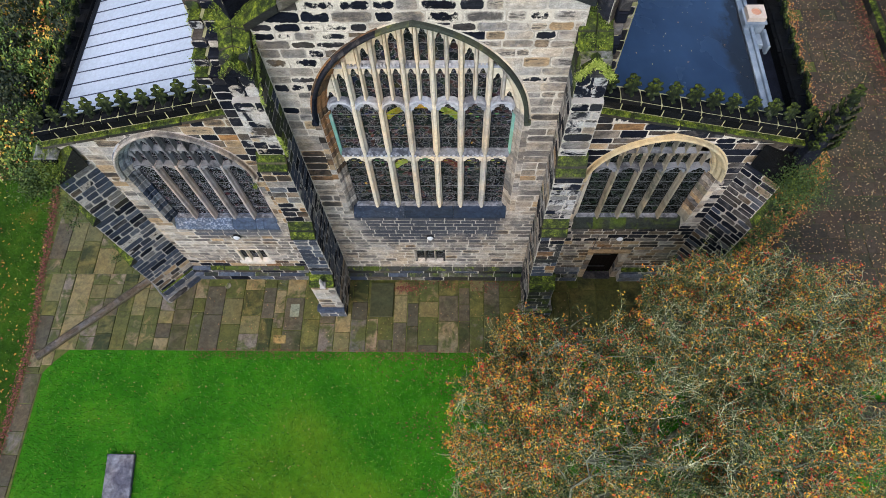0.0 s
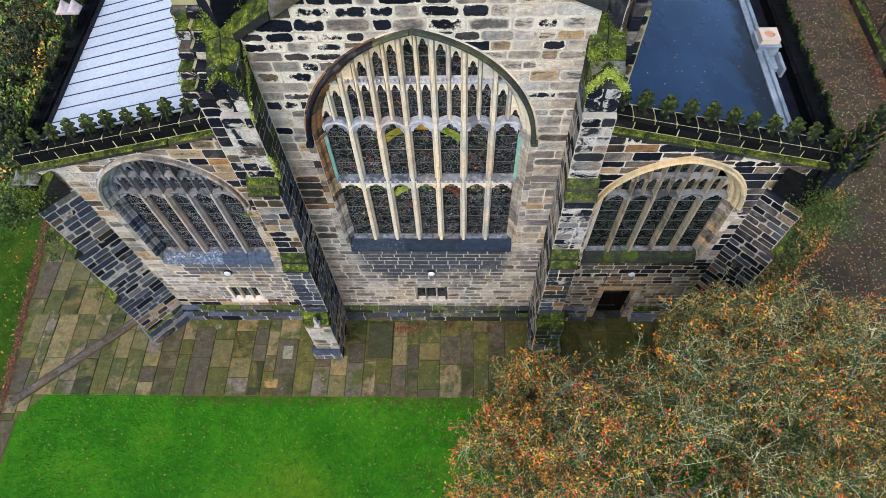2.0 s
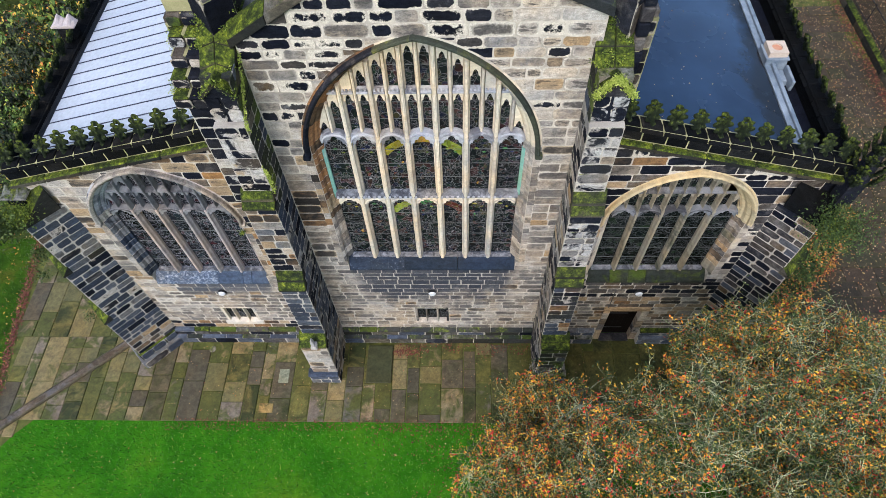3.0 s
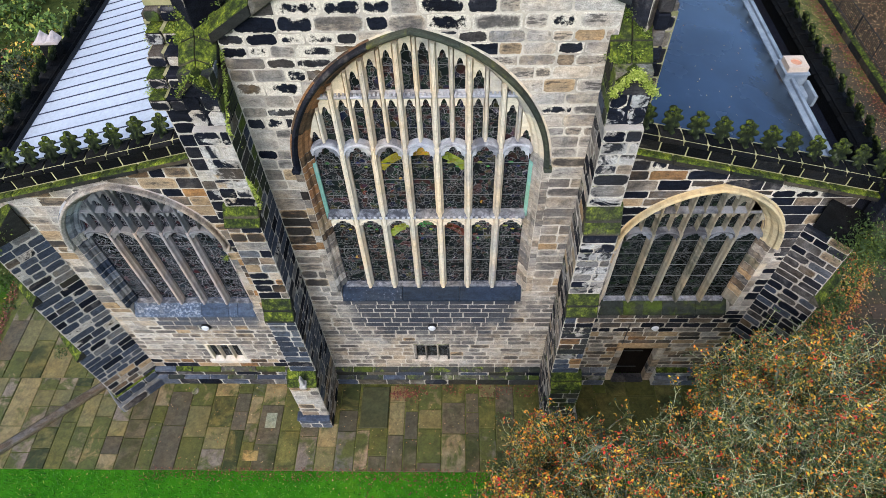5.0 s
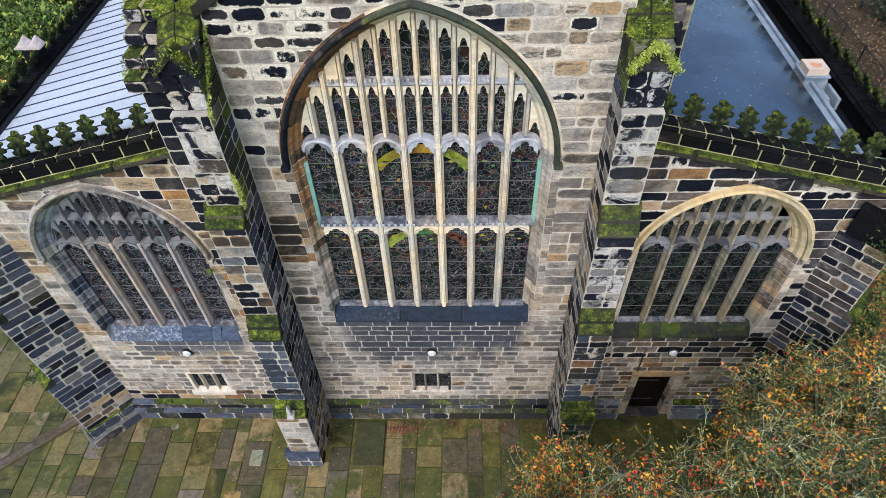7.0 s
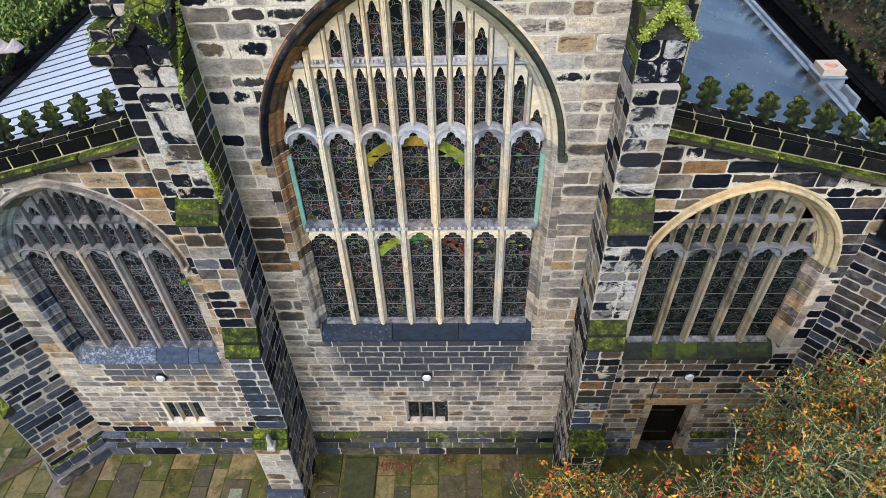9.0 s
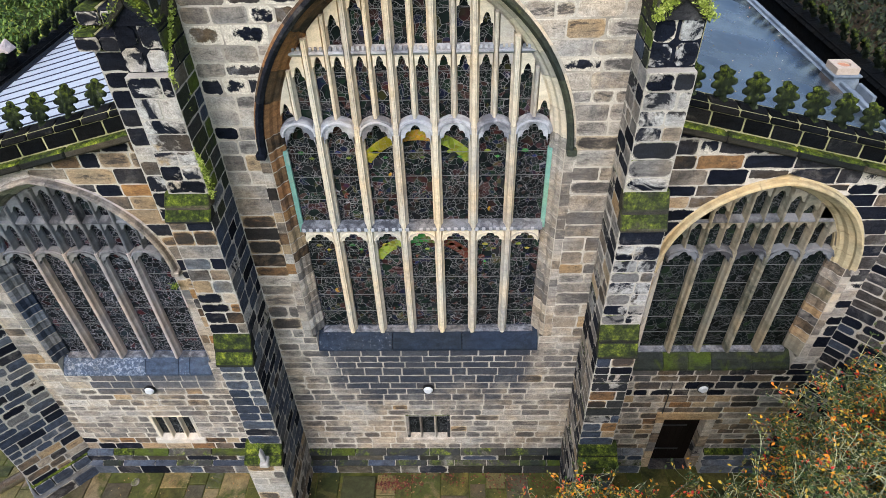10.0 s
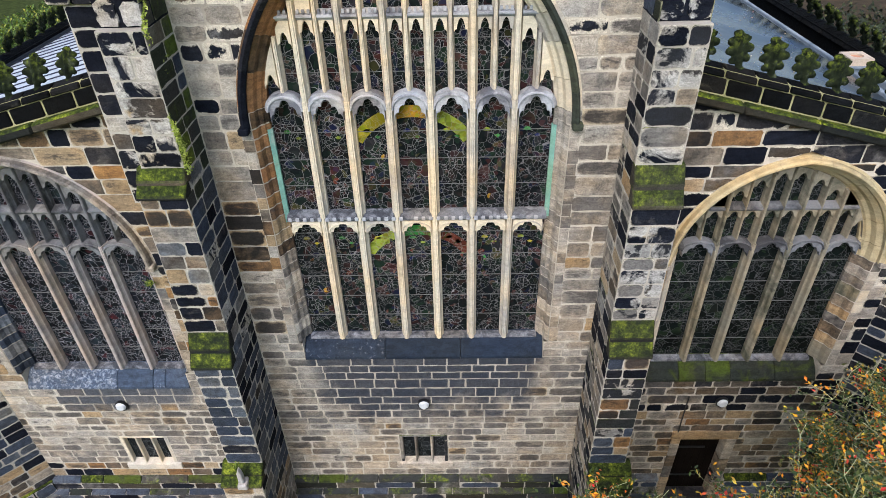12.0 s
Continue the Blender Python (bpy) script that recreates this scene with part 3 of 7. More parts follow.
def hood_arc(mid, zc, r0, r1, y0, y1, material, parent, flat=0.86):
    """A round little hood over one light: a narrow front edge and a weathered upper side that slopes back."""
    vs, fs, n = [], [], 16
    prof = ((r0, y1), (r0, y0 + 0.025), (r0 + 0.012, y0), (r0 + min(0.034, 0.4 * (r1 - r0)), y0), (r0 + min(0.046, 0.55 * (r1 - r0)), y0 + 0.022), (r1, y0 + 0.09), (r1, y1))
    m = len(prof)
    for i in range(n + 1):
        t = math.pi * i / n
        vs += [(mid - r * math.cos(t), y, zc + r * math.sin(t) * flat) for r, y in prof]
    for i in range(n):
        for j in range(m):
            a, b = i * m + j, i * m + (j + 1) % m
            fs.append((a, b, b + m, a + m))
    fs += [tuple(range(m)), tuple(range(n * m, n * m + m))[::-1]]
    return fix("light_hood", [(vs, fs)], material, parent, smooth=False)


CX, W = -0.51, 9.0
rng = random.Random(7)


def choose(rng, table):
    k = rng.random() * sum(w for _, w in table)
    for name, w in table:
        k -= w
        if k <= 0:
            return name
    return table[-1][0]


# ---- window openings ----
ARCH_N = Arch(CX, 2.12, 4.9, 9.2, 2.72)
ARCH_L = Arch(-6.79, 1.5, 4.12, 6.75, 1.78)
ARCH_R = Arch(5.39, 1.5, 4.22, 6.65, 1.68)


def window(name, arch, lights, glass, zs, mats, label, sill_cut, hood_h=0.16, copper=False):
    """A traceried window: glazing, mullions, heads, moulded jambs, hood mould and sill."""
    win = tagged(new(name), label, "window", kind="structure")
    gy, p = W + 0.34, 2 * arch.half / lights
    x0 = arch.mid - arch.half
    # a pane for each light between sill and arch
    tr, hd, t2 = zs
    for i in range(lights):
        a, b = x0 + i * p, x0 + (i + 1) * p
        xs = [a + (b - a) * k / 6 for k in range(7)]
        vs = [(x, gy, arch.foot) for x in xs] + [(x, gy, arch.top(x) + 0.02) for x in xs]
        link("pane", vs, [(k, k + 1, k + 8, k + 7) for k in range(6)], glass, win)
    main_m, grey, big = mats["mullion"], mats["head"], lights == 7
    wm, wu, wn2 = (0.165, 0.14, 0.1) if big else (0.12, 0.08, 0.052)
    for i in range(1, lights):
        x = x0 + i * p
        mullion(x, arch.foot - 0.03, hd + 0.1, wm, W + 0.14, gy + 0.04, main_m, win)
        mullion(x, hd + 0.1, arch.top(x), wu, W + 0.16, gy + 0.04, mats["upper"], win)
    for i in range(lights):
        a, b = x0 + i * p, x0 + (i + 1) * p
        m = (a + b) / 2
        if tr:
            head(a + 0.07, b - 0.07, tr - 0.3, lambda x: tr - 0.02, W + 0.17, gy - 0.02, mats["upper"], win, rise=0.25)
            hood_arc(m, tr - 0.22, p / 2 - 0.085, p / 2 - 0.02, W + 0.155, gy - 0.04, mats["upper"], win, 0.72)
        zc, flat = hd - 0.03, 0.86 if big else 0.62
        cap = lambda x: min(max(hd + 0.08, zc + flat * math.sqrt(max(0.0, (p / 2 + 0.015) ** 2 - (x - m) ** 2))), arch.top(x) + 0.02)
        head(a + wm * 0.42, b - wm * 0.42, hd - (0.2 if big else 0.17), cap, W + 0.165, gy - 0.02, grey, win, rise=0.34 if big else 0.27)
        hood_arc(m, zc, p / 2 - mats["arc"], p / 2 + 0.012, W + 0.14, gy - 0.04, grey, win, flat)
        # each light parts into two above its hood
        if arch.top(m) > hd + 0.4:
            mullion(m, zc + flat * (p / 2 + 0.01) - 0.03, arch.top(m), wn2, W + 0.19, gy + 0.04, mats["upper"], win, "minor_mullion")
        for c, d, e0, e1 in ((a, m, wu / 2, wn2 / 2), (m, b, wn2 / 2, wu / 2)):
            c, d = c + e0 * 0.9, d - e1 * 0.9
            outer = c if c + d < 2 * arch.mid else d
            roof_z = arch.top(outer)
            if max(arch.top(c), arch.top(d)) < hd + 0.3:
                continue
            tall = 0.21 if big else 0.15
            apex = min(t2 - 0.05, max(roof_z - 0.03, hd + 0.5))
            head(c, d, apex - tall, lambda x, z=apex: min(z + 0.09, arch.top(x) + 0.02) if roof_z > t2 + 0.05 else arch.top(x) + 0.02, W + 0.22, gy - 0.02, mats["upper"], win, 3, tall)
            if max(arch.top(c), arch.top(d)) > t2 + 0.02:
                band(c - 0.01, d + 0.01, t2 - 0.05, t2 + 0.085, W + 0.18, gy - 0.02, grey, win, "tracery_band")
                for q in (0.12, 0.5, 0.88) if big else ():
                    u = c + (d - c) * q
                    fix("merlon", [box(u - 0.018, u + 0.018, W + 0.185, W + 0.23, t2 + 0.05, t2 + 0.1)], grey, win)
            if roof_z > t2 + 0.3:
                head(c, d, roof_z - tall - 0.04, lambda x: arch.top(x) + 0.02, W + 0.22, gy - 0.02, mats["upper"], win, 3, tall)
            elif max(arch.top(c), arch.top(d)) > t2 + 0.06:
                xs = [c + (d - c) * k / 8 for k in range(9)]
                poly = [(c, t2 + 0.05), (d, t2 + 0.05)] + [(x, max(t2 + 0.055, arch.top(x) + 0.02)) for x in xs[::-1]]
                fix("spandrel", [prism(poly, 1, W + 0.22, gy - 0.02)], mats["upper"], win)
    if tr:
        for i in range(lights):
            band(x0 + i * p + 0.012, x0 + (i + 1) * p - 0.012, tr - 0.02, tr + 0.13, W + 0.14, gy + 0.02, "transom", win)
            for q in range(5):
                u = x0 + (i + (q + 0.5) / 5) * p
                fix("merlon", [box(u - 0.03, u + 0.03, W + 0.132, W + 0.17, tr + 0.01, tr + 0.075)], grey, win, bevel=0.006)
    # glazing bars
    z = arch.foot + 0.42
    while z < arch.spring + arch.rise - 0.5:
        w = arch(z)
        if all(abs(z - q) > 0.25 for q in (tr or 0, hd, t2)):
            fix("glazing_bar", [box(w[0], w[1], gy - 0.014, gy - 0.004, z - 0.0045, z + 0.0045)], "leadbar", win)
        z += 0.46
    # moulded jamb and arch stones
    prof = [(-0.012, gy + 0.05), (-0.012, gy - 0.06), (0.03, gy - 0.1), (0.05, W + 0.2), (0.1, W + 0.16), (0.13, W + 0.06), (0.19, W - 0.004), (0.34, W - 0.004), (0.34, gy + 0.05)]
    L = arch.length()
    j = arch.spring - arch.foot
    ring_piece("jamb_bed", arch, [(o + 0.012, y + 0.006) for o, y in prof[1:-2]] + [(0.32, W + 0.004), (0.32, gy + 0.04)], 0.0, L, "mortar", win)
    s = 0.0
    while s < L - 0.02:
        on_arch = j < s < L - j
        d = rng.uniform(0.4, 0.65) * (1.0 if lights == 7 else 0.7) if on_arch else rng.uniform(0.19, 0.29)
        e = min(L, s + d)
        if L - e < 0.15:
            e = L
        if s < j < e:
            e = j
        if s < L - j < e:
            e = L - j
        m = mats["jamb"](s, j, L)
        if on_arch:
            ring_piece("voussoir", arch, prof, s + 0.004, e - 0.004, m, win)
        else:
            ring_piece("jamb_stone", arch, prof[:6] + [(0.185, W + 0.005), (0.185, gy + 0.05)], s + 0.014, e - 0.014, m, win)
            ring_piece("quoin", arch, [(0.2, W + 0.2), (0.2, W - 0.004), (0.34 if rng.random() < 0.5 else 0.36, W - 0.004), (0.335, W + 0.2)], s + 0.008, e - 0.008, mats["quoin"](s, j, L), win)
        s = e
    if copper:
        for a, b in ((j - 1.75, j - 0.1), (L - j + 0.1, L - j + 1.7)):
            ring_piece("stained_jamb", arch, [(-0.03, gy - 0.02), (-0.03, gy - 0.075), (0.035, gy - 0.115), (0.035, gy - 0.02)], a, b, "verdigris", win)
    # hood mould with its stops
    h0, h1 = 0.2, 0.2 + hood_h
    a, b = j + 0.02, L - j - 0.02
    s = a
    while s < b - 0.05:
        e = min(b, s + rng.uniform(0.6, 0.85))
        if b - e < 0.25:
            e = b
        ring_piece("hood_mould", arch, [(h0, W + 0.02), (h0, W - 0.07), (h0 + 0.05, W - 0.13), (h1 - 0.02, W - 0.13), (h1, W - 0.1), (h1, W + 0.02)], s + 0.003, e - 0.003, mats["hood"](s, a, b), win)
        s = e
    for s, sg in ((a, -1), (b, 1)):
        x, z = arch.at(s, (h0 + h1) / 2)
        fix("hood_stop", [box(x - 0.075 + sg * 0.03, x + 0.075 + sg * 0.03, W - 0.14, W + 0.01, z - 0.06, z + 0.05)], ("sooty" if sg < 0 else "greenhood") if lights == 7 else "light", win, bevel=0.018)
    # sloping sill in pieces
    f = arch.foot
    prof = [(gy + 0.04, f + 0.0), (gy - 0.02, f), (gy - 0.03, f - 0.05), (W + 0.25, f - 0.06), (W + 0.1, f - 0.16), (W - 0.03, f - 0.34), (W - 0.035, f - 0.4), (W + 0.3, f - 0.4)]
    fix("sill_ledge", [prism([(gy + 0.03, f + 0.004), (W + 0.21, f - 0.025), (W + 0.21, f - 0.09), (gy + 0.03, f - 0.09)], 0, x0 - 0.01, x0 + 2 * arch.half + 0.01)], "transom", win, bevel=0.006)
    cuts = [x0 - 0.12] + [x0 + 2 * arch.half * q for q in sill_cut] + [x0 + 2 * arch.half + 0.12]
    for a, b in zip(cuts, cuts[1:]):
        fix("sill", [prism(prof, 0, a + 0.004, b - 0.004)], mats["sill"], win, bevel=0.008)
    return win


M["leadbar"] = plain("dull_lead", (0.1, 0.105, 0.11), (0.16, 0.165, 0.17), 6.0, 0.7)


def jamb_n(s, j, L):
    if s < j * 0.62:
        return "light" if s < j * 0.45 else choose(rng, [("tan", 2), ("brown", 2)])
    if s < j + 2.9:
        return choose(rng, [("rust", 3), ("brown", 1.2), ("tan", 0.4)])
    if s < L - j - 0.6:
        return "dressed"
    return "light"


window("window_1", ARCH_N, 7, "glass_main", (7.5, 9.44, 10.72), {
    "mullion": "dressed", "upper": "dressed", "head": "leaded", "sill": "sill_dark", "arc": 0.07, "jamb": jamb_n,
    "quoin": lambda s, j, L: "light" if s > j or s < j * 0.4 else choose(rng, [("tan", 3), ("brown", 2), ("light", 2)]),
    "hood": lambda s, a, b: "sooty" if s < a + 2.4 else "greenhood"},
    "seven-light traceried church window with dark stained glass", (0.33, 0.665), hood_h=0.1, copper=True)
window("window_2", ARCH_L, 5, "glass_side", (0, 6.95, 7.72), {
    "mullion": "pinkish", "upper": "greytrac", "head": "greytrac", "sill": "sill_blue", "arc": 0.045, "quoin": lambda s, j, L: "light" if s < j else choose(rng, [("light", 2), ("tan", 1)]),
    "jamb": lambda s, j, L: choose(rng, [("wet", 3), ("transom", 2), ("greytrac", 3)]) if s < j else choose(rng, [("washed", 2), ("light", 5), ("leaded", 1), ("pinkish", 1)]),
    "hood": lambda s, a, b: "light"}, "five-light traceried aisle window with leaded glass", (0.56, 0.8, 0.88), hood_h=0.1)
window("window_3", ARCH_R, 5, "glass_right", (0, 6.85, 7.6), {
    "mullion": "olive", "upper": "olive", "head": "greytrac", "sill": "sill_green", "arc": 0.045, "quoin": lambda s, j, L: choose(rng, [("light", 3), ("tan", 1), ("dressed", 1)]),
    "jamb": lambda s, j, L: "dressed" if s < j else ("ochre" if s < L - j else choose(rng, [("damp", 2), ("greytrac", 2), ("tan", 2), ("light", 3), ("olive", 2)])),
    "hood": lambda s, a, b: "ochre"}, "five-light traceried aisle window with dull leaded glass", (0.17, 0.34, 0.5, 0.78), hood_h=0.1)

# coloured bands in the great window's heads
gw = bpy.data.objects["window_1"]


def glass_arc(mid, zc, r0, r1, t0, t1, material, parent, wave=0.0):
    vs, fs, n = [], [], 14
    for i in range(n + 1):
        t = radians(t0 + (t1 - t0) * i / n)
        rr = r0 + wave * (i % 2)
        vs += [(mid + rr * math.cos(t), W + 0.331, zc + rr * math.sin(t)), (mid + r1 * math.cos(t), W + 0.331, zc + r1 * math.sin(t)), (mid + rr * math.cos(t), W + 0.337, zc + rr * math.sin(t)), (mid + r1 * math.cos(t), W + 0.337, zc + r1 * math.sin(t))]
    for i in range(n):
        a = 4 * i
        fs += [(a, a + 4, a + 5, a + 1), (a + 1, a + 5, a + 7, a + 3), (a, a + 2, a + 6, a + 4)]
    return link("coloured_pane", vs, fs, material, parent)


for zc, r1, mats in ((8.3, 1.08, ("gl_lime", "gl_amber", "gl_yellow")), (6.18, 1.08, ("gl_rust", "gl_green", "gl_lime"))):
    for (t0, t1), m in zip(((33, 73), (74, 106), (107, 147)), mats):
        glass_arc(CX, zc, r1 - 0.16, r1 + 0.03, t0, t1, m, gw)
for i in range(7):
    for zz, mm in ((7.02, ("gl_lime", "gl_yellow", "gl_green")), (8.98, ("gl_green", "gl_blue", "gl_lime"))):
        x = CX + (i - 3) * 0.605
        glass_arc(x - 0.08, zz, 0.0, 0.06, 10, 170, rng.choice(mm), gw, 0.02)
        glass_arc(x + 0.08, zz - 0.05, 0.0, 0.05, 200, 340, rng.choice(mm), gw, 0.02)
for i in range(60):
    x, z = CX + (rng.randrange(7) - 3) * 0.605 + rng.uniform(-0.16, 0.16), choose(rng, [(5.3, 1), (5.8, 1.5), (6.5, 2), (6.8, 2), (7.95, 1), (8.3, 1.5), (8.8, 1)]) + rng.uniform(-0.25, 0.25)
    m = choose(rng, [("gl_rust", 5), ("gl_lime", 0.25), ("gl_green", 0.3), ("gl_amber", 0.2), ("gl_blue", 1.5), ("gl_pink", 5)])
    glass_arc(x, z, 0.0, rng.uniform(0.02, 0.06), rng.uniform(0, 90), rng.uniform(150, 330), m, gw, 0.03)

# ---- walls ----
SL = lambda x: 9.67 + 0.257 * (x + 4.86)
SR = lambda x: 9.66 - 0.249 * (x - 3.58)
FRONT = Face((0, W, 0), (1, 0, 0), (0, -1, 0))
XL, XR = -3.57, 2.675


def pick_nave(x, z):
    if z > 9.9 and x > 0.7:
        return choose(rng, [("washed", 5), ("blotch", 3.0 if z > 11.6 else 0.6), ("tan", 0.4)])
    if z > 11.0:
        k = 0.78 if x < 0.9 else 0.2
        return choose(rng, [("blotch", k), ("light", 1.1 - k)])
    if z > 10.0 and x < CX:
        return choose(rng, [("blotch", 0.6), ("light", 0.5)])
    if x < CX and 6.6 < z < 8.2:
        return choose(rng, [("brown", 3), ("tan", 3), ("light", 2), ("sooty", 1)])
    if x < CX and z >= 8.2:
        return choose(rng, [("light", 7), ("blotch", 0.5), ("tan", 0.8)])
    if z < 1.4:
        return choose(rng, [("light", 5), ("tan", 1)])
    return choose(rng, [("light", 9), ("tan", 0.4)])


VENT_N, VENT_L, DOOR_R = Hole(-1.12, -0.1, 1.3, 2.2), Hole(-7.12, -6.1, 1.3, 2.2), Hole(4.8, 5.78, 0.0, 2.05)
GAB = 0.64
lo_n = lambda z: XL if z < 12.15 else XL + (z - 12.15) / GAB
hi_n = lambda z: XR if z < 12.7 else XR - (z - 12.7) / 0.44
an = ARCH_N.grown(0.335)
an.foot = 4.51
sill_n = Hole(an.mid - 2.24, an.mid + 2.24, 4.51, 4.9)
jam_n = ARCH_N.grown(0.335)
wn_ = tagged(backing("wall_nave", FRONT, XL, XR, 0.0, 9.2, "mortar", (jam_n, sill_n, VENT_N), (4.51, 4.9, 1.3, 2.2)), "pale and soot-blackened coursed gritstone church wall", "wall", kind="structure")
walling(wn_, FRONT, XL, XR, 0.82, 4.51, pick_nave, rng, (0.17, 0.25), (0.32, 0.66), (VENT_N,), (1.3, 2.2), gap=0.0065, worn=0.014)
walling(wn_, FRONT, XL, XR, 4.51, 4.9, pick_nave, rng, (0.18, 0.22), (0.3, 0.6), (sill_n,), gap=0.0065, worn=0.014)
walling(wn_, FRONT, XL, XR, 4.9, 9.2, pick_nave, rng, (0.22, 0.36), (0.34, 0.72), (jam_n,), gap=0.0065, worn=0.016)
gbl = tagged(backing("wall_gable", FRONT, lo_n, hi_n, 9.2, 14.1, "mortar", (jam_n,), (12.15, 12.7)), "lime-smeared gable wall with soot-black stones", "wall", kind="structure")
walling(gbl, FRONT, XL, XR, 9.2, 12.15, pick_nave, rng, (0.19, 0.31), (0.28, 0.66), (jam_n,), gap=0.0065, worn=0.034)
walling(gbl, FRONT, lo_n, hi_n, 12.15, 14.0, pick_nave, rng, (0.2, 0.34), (0.3, 0.8), (), (12.7,), gap=0.007, worn=0.036)


def pick_left(x, z):
    if z > 7.6 and x > -6.6:
        return choose(rng, [("tan", 4), ("brown", 2), ("sooty", 3)])
    if x > -5.1 and z > 4.2:
        return choose(rng, [("tan", 4), ("brown", 1.5), ("sooty", 2.5), ("light", 2)])
    if z < 1.3:
        return choose(rng, [("tan", 2), ("brown", 1), ("sooty", 2), ("light", 1)])
    if x < -8.0 and z > 2.6:
        return choose(rng, [("washed", 4), ("light", 4), ("tan", 1)])
    return choose(rng, [("light", 9), ("tan", 0.8)])


def pick_right(x, z):
    if z > 6.4:
        return choose(rng, [("sooty", 8), ("blotch", 1.5), ("tan", 0.8), ("brown", 1.2)])
    if z > 3.0:
        return choose(rng, [("sooty", 3.5), ("tan", 2), ("light", 2), ("blotch", 1.5)])
    return choose(rng, [("tan", 3), ("light", 4), ("brown", 0.5)])


def aisle(name, x0, x1, rake, arch, holes, pick, label):
    out = arch.grown(0.335)
    f = arch.foot - 0.4
    sill = Hole(arch.mid - 1.62, arch.mid + 1.62, f, arch.foot)
    # the rake: an edge that runs in as it climbs
    hi_left = rake(x0) > rake(x1)
    zt = max(rake(x0), rake(x1))
    zb = min(rake(x0), rake(x1))
    k = (x1 - x0) / (zt - zb)
    lo = (lambda z: x0) if hi_left else (lambda z: x0 if z < zb else min(x1 - 0.02, x0 + (z - zb) * k))
    hi = (lambda z: x1 if z < zb else max(x0 + 0.02, x1 - (z - zb) * k)) if hi_left else (lambda z: x1)
    br = [q for h in holes for q in h.b[2:]]
    w = tagged(backing(name, FRONT, lo, hi, 0.0, zt, "mortar", (out, sill, *holes), (f, arch.foot, zb, *br)), label, "wall", kind="structure")
    walling(w, FRONT, x0, x1, 0.82, f, pick, rng, (0.17, 0.25), (0.32, 0.66), holes, br, gap=0.0065, worn=0.014)
    walling(w, FRONT, x0, x1, f, arch.foot, pick, rng, (0.18, 0.22), (0.3, 0.6), (sill,), gap=0.0065, worn=0.014)
    walling(w, FRONT, lo, hi, arch.foot, zt - 0.05, pick, rng, (0.2, 0.33), (0.3, 0.8), (out,), (arch.spring, zb), gap=0.0058, worn=0.025)
    return w


aisle("wall_aisle_south", -9.7, -4.28, SL, ARCH_L, (VENT_L,), pick_left, "pale gritstone aisle wall with rusty upper stones")
aisle("wall_aisle_north", 3.4, 8.2, SR, ARCH_R, (DOOR_R,), pick_right, "soot-blackened gritstone aisle wall")


# ---- plinths at the foot of the walls ----
def plinth(name, x0, x1, pick):
    th = tagged(new(name), "mossy dark stone plinth at the wall foot", "plinth", kind="structure")
    fix("bed", [box(x0, x1, W - 0.19, W + 0.01, 0.0, 0.4), box(x0, x1, W - 0.1, W + 0.01, 0.4, 0.71)], "mortar_dim", th)
    for za, zb, d, slope in ((0.0, 0.45, 0.2, 0.05), (0.45, 0.82, 0.11, 0.1)):
        zc = zb - slope - 0.05
        walling(th, Face((0, W - d + 0.008, 0), (1, 0, 0), (0, -1, 0)), x0, x1, za, zc, lambda u, z: pick(), rng, (0.3, 0.4), (0.45, 1.0), name="plinth_stone")
        x = x0
        while x < x1 - 0.05:
            e = min(x1, x + rng.uniform(0.5, 1.1))
            if x1 - e < 0.3:
                e = x1
            prof = [(W + 0.02, zc + 0.008), (W - d - 0.012, zc + 0.008), (W - d - 0.012, zb - slope), (W - d + 0.085, zb), (W + 0.02, zb)]
            fix("plinth_cap", [prism(prof, 0, x + 0.008, e - 0.008)], choose(rng, [("mossy", 0.8), ("damp", 4), ("wet", 1.5), ("sill_green", 1.5)]), th, bevel=0.01)
            x = e
    return th


plinth("plinth_nave", XL, XR, lambda: choose(rng, [("mossy", 2), ("damp", 3), ("sooty", 2), ("wet", 1)]))
plinth("plinth_aisle_south", -9.3, -4.28, lambda: choose(rng, [("wet", 2), ("sooty", 3), ("mossy", 1), ("brown", 0.4)]))
plinth("plinth_aisle_north", 3.4, 4.55, lambda: choose(rng, [("wet", 3), ("mossy", 1)]))
plinth("plinth_aisle_north", 6.0, 7.8, lambda: choose(rng, [("wet", 3), ("mossy", 1)]))


